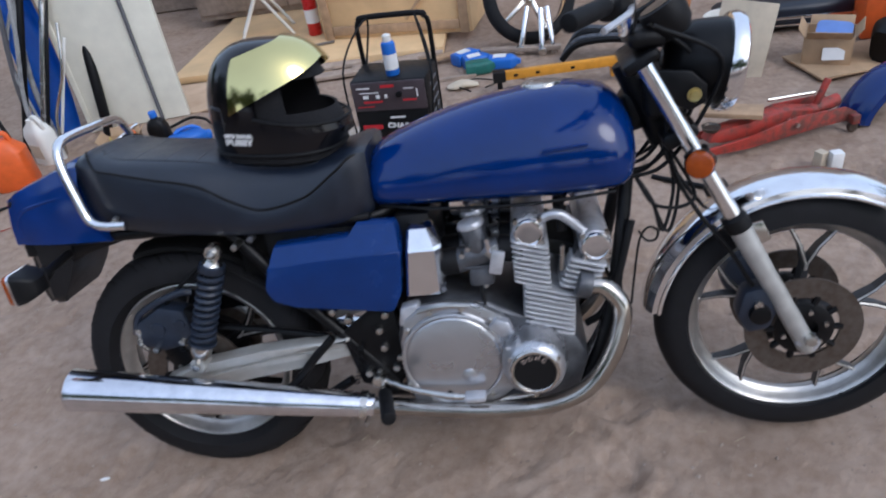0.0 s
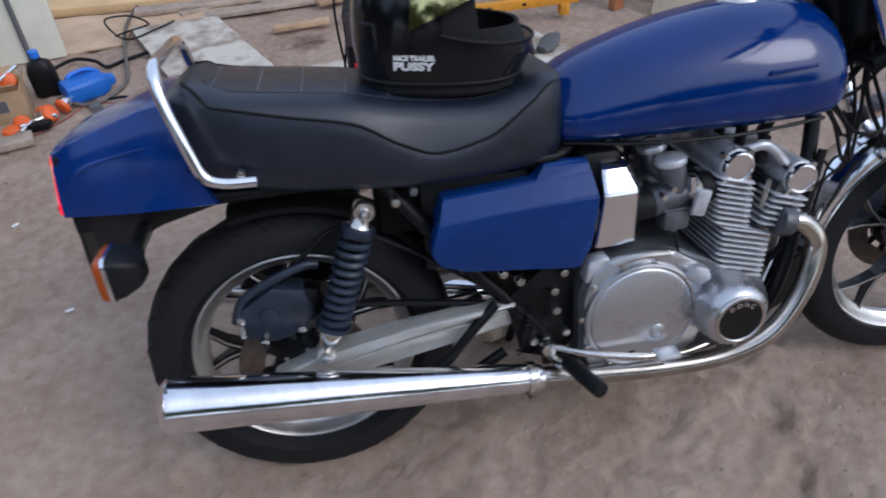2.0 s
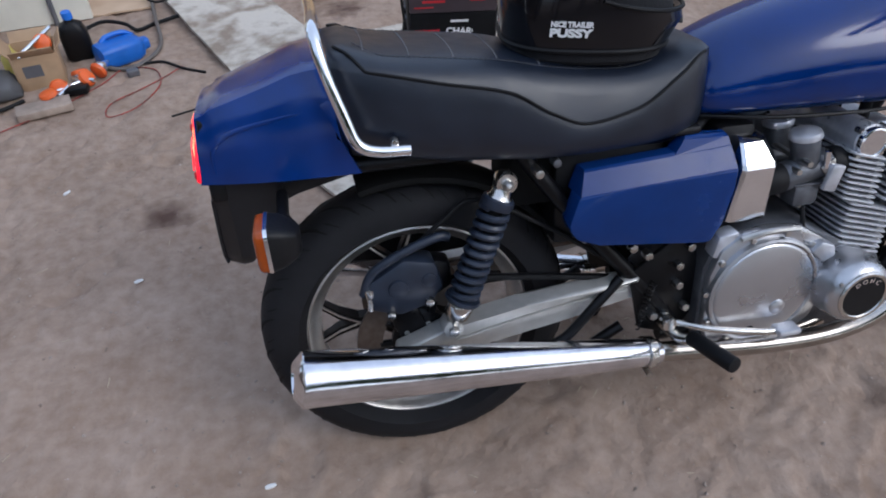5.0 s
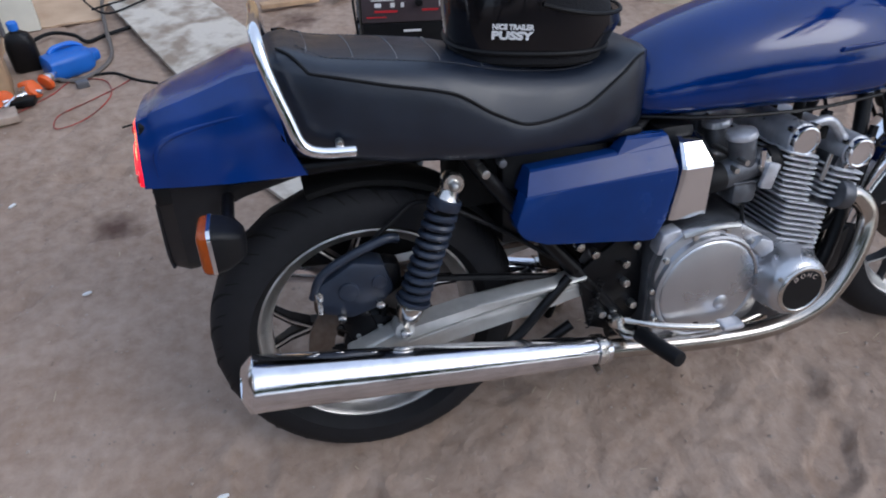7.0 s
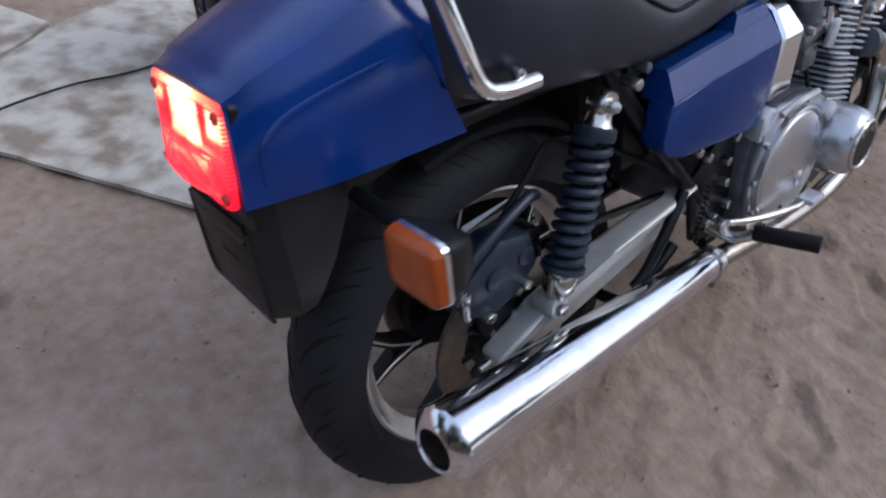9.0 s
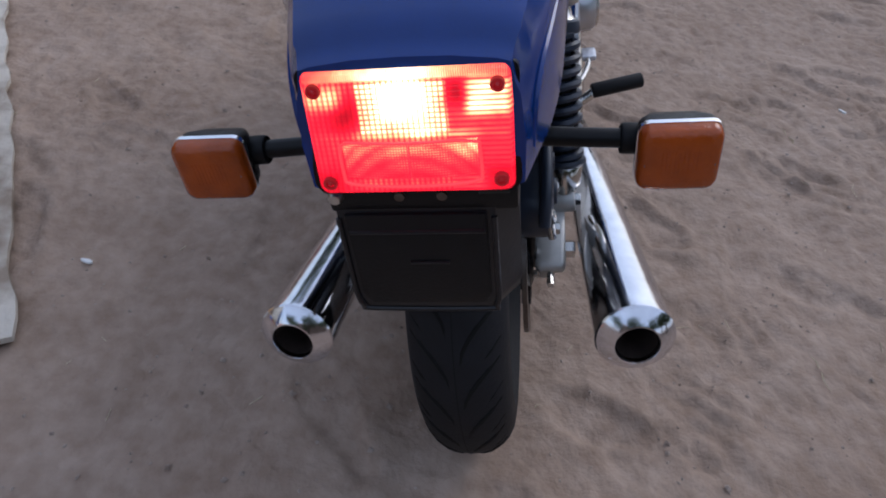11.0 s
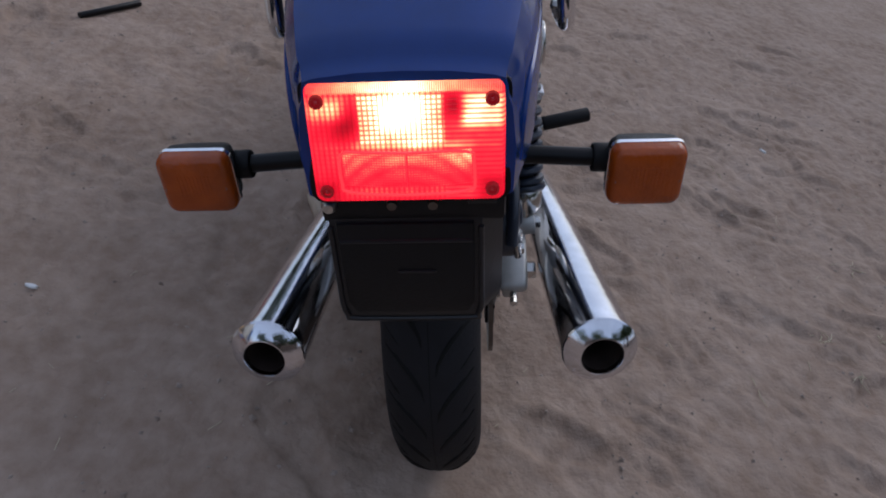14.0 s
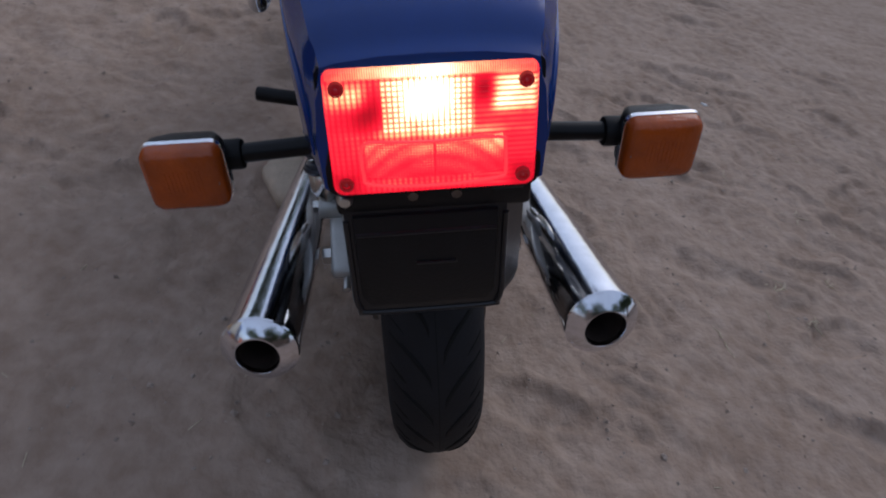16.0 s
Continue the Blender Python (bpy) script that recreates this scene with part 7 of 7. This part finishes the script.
# ---- hoses and rods heaped by the tarpaulin ----
HOSE_GREY = mat("clear_grey_hose", (0.3, 0.31, 0.32), 0.3, vary=0.2, scale=20, spec=0.5)
for k, (x, y, h, bend, r, m_) in enumerate(((-1.92, 2.2, 1.1, 0.14, 0.012, HOSE_GREY), (-1.86, 2.26, 0.9, -0.1, 0.010, HOSE_GREY), (-1.98, 2.3, 1.25, 0.08, 0.014, GREY_PL), (-1.8, 2.22, 0.7, 0.16, 0.009, CHROME_OLD), (-2.04, 2.18, 1.0, -0.12, 0.011, GRIP), (-1.9, 2.34, 1.2, 0.05, 0.016, HOSE_GREY))):
    part("hose", tube([(0, 0, 0.0), (bend * 0.4 - 0.05, 0.04, h * 0.3), (bend - 0.02, 0.1, h * 0.65), (bend * 0.5 + 0.08, 0.2, h)], r, 10), m_, None, "length of grey hose or rod leaning by the tarpaulin", category="hose", group="hoses leaning by the tarpaulin", at=at(x, y, rz=-10))
part("rag", loft([superloop(x_, 0.015 * math.sin(60 * x_), h_, w_, h_, h_, 20, 2.4) for x_, w_, h_ in ((-0.09, 0.02, 0.008), (-0.05, 0.045, 0.016), (0.0, 0.04, 0.022), (0.05, 0.05, 0.014), (0.09, 0.02, 0.007))]), CARD_PALE, None, "crumpled pale rag on the dirt", category="rag", at=at(0.55, 2.55, rz=12))
for k, (x, y, rz, ln, w_) in enumerate(((-0.55, 3.05, 30, 0.22, 0.05), (-0.72, 3.2, -12, 0.18, 0.04), (0.5, 2.7, 8, 0.25, 0.03), (0.85, 2.62, -25, 0.16, 0.04), (-0.3, 3.1, 60, 0.2, 0.035))):
    part("wood_offcut", box((ln, w_, 0.022), (0, 0, 0.011), 0.002), WOOD if k % 2 else WOOD_OLD, None, "short sawn timber offcut on the dirt", category="wood", group="timber offcuts", at=at(x, y, rz=rz))

# ---- stones and twigs ----
random.seed(7)
verts, faces = [], []
for k in range(5200):
    x, y = random.uniform(-1.6, 2.5), random.uniform(-1.8, 1.9)
    r = random.choice((0.0012, 0.0016, 0.002, 0.002, 0.0026, 0.003, 0.0036, 0.005)) * random.uniform(0.8, 1.3)
    a, sx_, sy_ = random.uniform(0, 6.28), random.uniform(0.7, 1.5), random.uniform(0.7, 1.3)
    c, s_, z, i = math.cos(a), math.sin(a), ground_height(x, y) + r * 0.25, len(verts)
    for dx, dy, dz in ((1, 0.1, 0), (0.2, 1, 0.1), (-1, 0.2, 0), (-0.1, -1, -0.1), (0.1, 0.1, 0.7), (0, 0, -0.7)):
        u, v = dx * r * sx_, dy * r * sy_
        verts.append((x + u * c - v * s_, y + u * s_ + v * c, z + dz * r))
    faces += [(i + p, i + (p + 1) % 4, i + 4) for p in range(4)] + [(i + (p + 1) % 4, i + p, i + 5) for p in range(4)]
me = bpy.data.meshes.new("pebbles")
me.from_pydata(verts, [], faces)
me.materials.append(mat("pebbles", (0.2, 0.145, 0.11), 0.9, color2=(0.42, 0.35, 0.3), scale=3, coarse=40))
tagged(new("pebbles", me), "scattered small pebbles, clods and grit", "pebbles", kind="stuff")
bm = bmesh.new()
for k in range(150):
    x, y = random.uniform(-1.4, 2.2), random.uniform(-1.6, 1.3)
    a, ln = random.uniform(0, 6.28), random.uniform(0.01, 0.035)
    d = Vector((math.cos(a), math.sin(a), random.uniform(-0.05, 0.15))) * ln
    p = Vector((x, y, ground_height(x, y) + 0.001))
    rod(p, p + d, 0.0009, 5, bm=bm)
for x, y, n in ((0.177, -0.974, 5), (0.3, -0.938, 7), (0.347, -1.109, 4), (0.62, -1.15, 4), (0.104, -0.7, 2), (1.05, -0.9, 3)):
    for k in range(n):
        a, ln = random.uniform(0, 6.28), random.uniform(0.02, 0.055)
        p = Vector((x + random.gauss(0, 0.012), y + random.gauss(0, 0.012), 0))
        p.z = ground_height(p.x, p.y) + 0.002
        bend = Vector((math.cos(a), math.sin(a), 0.12)) * ln * 0.5
        tip = p + bend + Vector((math.cos(a + 0.5), math.sin(a + 0.5), -0.05)) * ln * 0.5
        rod(p, p + bend, 0.0014, 5, bm=bm)
        rod(p + bend, tip, 0.0014, 5, r2=0.0006, bm=bm)
part("twigs", bm, mat("dry_straw", (0.46, 0.39, 0.28), 0.9), None, "bits of dry straw and twig", kind="stuff", category="twigs")
for k, (x, y, rz) in enumerate(((-0.73, 0.63, 20), (-1.02, 1.13, 50), (0.1, 0.85, 80), (-0.37, -0.1, 10), (1.26, -1.12, 40))):
    part("white_scrap", loft([superloop(x_, 0, 0.004, w_, 0.003, 0.004, 12, 3) for x_, w_ in ((-0.012, 0.003), (-0.004, 0.006), (0.006, 0.005), (0.013, 0.002))]), LABEL, None, "scrap of white plastic on the dirt", category="litter", group="white scraps", at=at(x, y, rz=rz))
part("sand_block", loft([superloop(x_, 0, 0.03, w_, 0.03, 0.028, 20, 3) for x_, w_ in ((-0.08, 0.04), (-0.06, 0.06), (0.05, 0.065), (0.08, 0.04))]), mat("sandstone", (0.5, 0.4, 0.3), 0.9, vary=0.15, bump=0.3), None, "flat pale stone under the side stand", category="stone", at=at(0.5, 0.30, 0.0, 20))

# ---- unseen walls added to close the yard for light and reflections ----
part("wall_back", box((9, 0.12, 2.6), (0.5, 5.4, 1.3), 0.01), WOOD_OLD, None, "plain timber wall out of view closing the shed side", kind="structure", category="wall")


# no seen building: added to block light from the west
part("wall_west", box((0.12, 7.4, 2.3), (-6.6, -1.6, 1.15), 0.01), WOOD_OLD, None, "plain timber wall added out of view to dim the west", kind="structure", category="wall")


# ---- trees round the yard, out of view; side ones added to cut low sky ----
LEAF = mat("foliage", (0.035, 0.06, 0.018), 0.7, color2=(0.07, 0.1, 0.03), scale=2, coarse=0.6)
BARK = mat("bark", (0.1, 0.075, 0.055), 0.9, vary=0.3, scale=12, bump=0.4, bump_scale=30)


def tree(seed, height):
    random.seed(seed)
    t_ = thing("tree", "leafy yard tree out of view with an uneven crown", "tree", None, "trees round the yard")
    bm = bmesh.new()
    tube([(0, 0, -0.1), (0.06, 0.02, height * 0.25), (-0.05, 0.08, height * 0.5), (0.03, 0.0, height * 0.8)], 0.1, 10, bm, radii=[0.17, 0.13, 0.09, 0.03])
    tips = []
    for k in range(9):
        a, h = k * 2.4, height * random.uniform(0.25, 0.65)
        ln = height * random.uniform(0.2, 0.34)
        p, q = Vector((0, 0.03, h)), Vector((math.cos(a) * ln, math.sin(a) * ln, h + ln * random.uniform(0.3, 0.9)))
        tube([p, p.lerp(q, 0.5) + Vector((0, 0, 0.1)), q], 0.03, 7, bm, radii=[0.05, 0.03, 0.012])
        tips += [q, p.lerp(q, 0.65)]
    tips += [Vector((0, 0, height * 0.85)), Vector((0.2, 0.1, height * 0.7))]
    part("trunk", bm, BARK, t_)
    verts, faces = [], []
    for c in tips:
        r = height * random.uniform(0.13, 0.2)
        for k in range(210):
            d = Vector((random.gauss(0, 1), random.gauss(0, 1), random.gauss(0, 0.8))).normalized() * r * random.uniform(0.35, 1.05)
            n, u = Vector((random.gauss(0, 1), random.gauss(0, 1), random.gauss(0, 1))).normalized(), Vector((random.gauss(0, 1), random.gauss(0, 1), random.gauss(0, 1)))
            u = (u - u.dot(n) * n).normalized() * random.uniform(0.05, 0.1)
            v = n.cross(u) * 0.6
            p, i = c + d, len(verts)
            verts += [p - u, p + v, p + u, p - v]
            faces.append((i, i + 1, i + 2, i + 3))
    me = bpy.data.meshes.new("crown")
    me.from_pydata(verts, [], faces)
    me.materials.append(LEAF)
    ob = new("crown", me)
    ob.parent = t_
    return t_


base_tree = tree(3, 4.0)
base_tree.matrix_basis = pose(-0.6, -6.6, 0)
for k, (x, y, rz, sc) in enumerate(((-1.9, -3.7, 40, 0.75), (2.4, -6.2, 110, 1.05), (7.0, -7.4, 200, 0.95), (-4.8, -3.2, 150, 0.85), (-5.2, -0.4, 260, 0.9), (-5.4, 2.8, 300, 0.85), (6.8, 2.0, 20, 1.0), (0.9, -8.4, 170, 1.25), (-5.2, -7.4, 80, 1.2), (4.4, -8.0, 330, 1.2))):
    t_ = copy_thing(base_tree, pose(x, y, 0, 0, 0, rz))
    t_.scale = (sc, sc, sc)

# ---------------- helmet on the seat ----------------
HEL = BIKE @ pose(0.338, -0.012, 0.868, 3, 4, -10)
helmet = thing("helmet", "glossy black full-face helmet with raised gold visor resting on the seat", "helmet", HEL)
SHELL = mat("gloss_black_shell", (0.004, 0.004, 0.006), 0.14, spec=0.35, coat=0.15, vary=0.2, rough_vary=0.04)
VISOR = mat("gold_mirror_visor", (0.75, 0.66, 0.3), 0.08, metal=1.0, vary=0.12, scale=4, rough_vary=0.03)
LINER = mat("dark_liner", (0.006, 0.006, 0.008), 0.9, vary=0.3, scale=60, bump=0.3, bump_scale=200)


def shell_point(u, v, grow=0.0):
    """Skin of the helmet: u turns round from the chin (0), v climbs from the hem (0) to the crown (1)."""
    a = u * 2 * math.pi
    front = 0.5 + 0.5 * math.cos(a)
    lon = 0.150 + 0.012 * front
    lat = 0.118
    ring = max(0.0, math.cos(min(1, max(0, (v - 0.42) / 0.58)) * math.pi / 2)) ** 0.72 if v > 0.42 else 0.93 + 0.07 * math.sin(v / 0.42 * math.pi / 2)
    z = 0.028 + (v / 0.42) * 0.087 if v <= 0.42 else 0.115 + 0.147 * max(0.0, math.sin(min(1, (v - 0.42) / 0.58) * math.pi / 2)) ** 0.95
    chin = 0.022 * front ** 4 * max(0, 1 - abs(v - 0.2) / 0.28)
    square = 1 - 0.24 * max(0.0, 1 - v / 0.55)          # the lower shell is boxier in plan
    ca, sa = math.copysign(abs(math.cos(a)) ** square, math.cos(a)), math.copysign(abs(math.sin(a)) ** square, math.sin(a))
    x = (lon * ring + chin) * ca - 0.004
    y = lat * ring * sa
    n = Vector((math.cos(a) * ring, math.sin(a) * ring, (z - 0.12) / 0.15))
    return Vector((x, y, z)) + n.normalized() * grow


def shell_patch(u0, u1, v0, v1, nu, nv, grow, thick, keep=None):
    bm = bmesh.new()
    grid = [[bm.verts.new(shell_point(u0 + (u1 - u0) * i / nu, v0 + (v1 - v0) * j / nv, grow)) for i in range(nu + 1)] for j in range(nv + 1)]
    for j in range(nv):
        for i in range(nu):
            u, v = u0 + (u1 - u0) * (i + 0.5) / nu, v0 + (v1 - v0) * (j + 0.5) / nv
            if keep is None or keep(u, v):
                bm.faces.new((grid[j][i], grid[j][i + 1], grid[j + 1][i + 1], grid[j + 1][i]))
    bmesh.ops.remove_doubles(bm, verts=bm.verts, dist=0.0004)
    for v in [v for v in bm.verts if not v.link_faces]:
        bm.verts.remove(v)
    bmesh.ops.recalc_face_normals(bm, faces=bm.faces)
    if thick:
        bmesh.ops.solidify(bm, geom=bm.faces[:], thickness=thick)
    return bm


def in_port(u, v):
    """The eye port: wide at the front, narrowing at the temples."""
    d = min(u, 1 - u) / 0.235
    if d > 1:
        return False
    lo, hi = 0.29 + 0.11 * d ** 3, 0.70 - 0.14 * d ** 3
    return lo < v < hi


part("shell", shell_patch(0, 1, 0, 1, 220, 130, 0.0, 0.012, lambda u, v: not in_port(u, v)), SHELL, helmet, "glossy black shell")
part("liner", shell_patch(0, 1, 0.02, 1, 48, 30, -0.016, 0.006, lambda u, v: not (min(u, 1 - u) < 0.17 and 0.42 < v < 0.62)), LINER, helmet, "dark padded lining")


def visor_mesh(grow, thick, nu=56, nv=16):
    """A curved strip between two arcs that meet at the hinges."""
    bm = bmesh.new()
    grid = []
    for i in range(nu + 1):
        u = -0.288 + 0.576 * i / nu
        q = abs(u) / 0.29
        lo, hi = 0.43 + 0.26 * (1 - q ** 1.3), 0.74 + 0.2 * (1 - q ** 1.5)
        grid.append([bm.verts.new(shell_point(u, lo + (hi - lo) * j / nv, grow)) for j in range(nv + 1)])
    for i in range(nu):
        for j in range(nv):
            bm.faces.new((grid[i][j], grid[i + 1][j], grid[i + 1][j + 1], grid[i][j + 1]))
    bmesh.ops.recalc_face_normals(bm, faces=bm.faces)
    bmesh.ops.solidify(bm, geom=bm.faces[:], thickness=thick)
    return bm


visor = part("visor", visor_mesh(0.008, 0.0025), VISOR, helmet, "gold mirrored visor, raised")
part("port_gasket", tube([shell_point(u % 1, 0.29 + 0.11 * (abs(u) / 0.235) ** 3, 0.002) for u in [-0.24 + 0.02 * k for k in range(25)]], 0.004, 8, smooth=1), GRIP, helmet, "rubber edge of the eye port")
part("neck_roll", loft([[Vector((p.x * f, p.y * f, z)) for p in (shell_point(k / 48, 0.0) for k in range(48))] for z, f in ((0.034, 0.95), (0.02, 0.97), (0.008, 0.95), (0.0, 0.86))]), LINER, helmet, "dark padded neck roll")
part("hem", tube([shell_point(k / 40, 0.0, 0.001) for k in range(41)], 0.0045, 8, smooth=1), GRIP, helmet, "rubber hem")
part("chin_vent", slab([(-0.028, 0.0), (0.028, 0.0), (0.02, 0.014), (-0.02, 0.014)], shell_point(0, 0.17).x - 0.004, shell_point(0, 0.17).x + 0.004, 0.002, axis="x", bm=None), PLASTIC, helmet).location = (0, 0, 0.055)
# two lines of white lettering on the side
for body, size, v, u in (("NICE TRAILER", 0.0118, 0.222, 0.722), ("PUSSY", 0.0185, 0.152, 0.722)):
    p, q = shell_point(u, v, 0.0012), shell_point(u + 0.01, v, 0.0012)
    right = (q - p).normalized()
    up = (shell_point(u, v + 0.02, 0.0012) - p).normalized()
    out = right.cross(up).normalized()
    up = out.cross(right)
    m = Matrix(((right.x, up.x, out.x, p.x), (right.y, up.y, out.y, p.y), (right.z, up.z, out.z, p.z), (0, 0, 0, 1)))
    text(body, size, m @ Matrix.Diagonal((1.36 if body == "PUSSY" else 0.95, 1, 1, 1)), LABEL, helmet, "lettering", 0.0012, bold=size * 0.045)
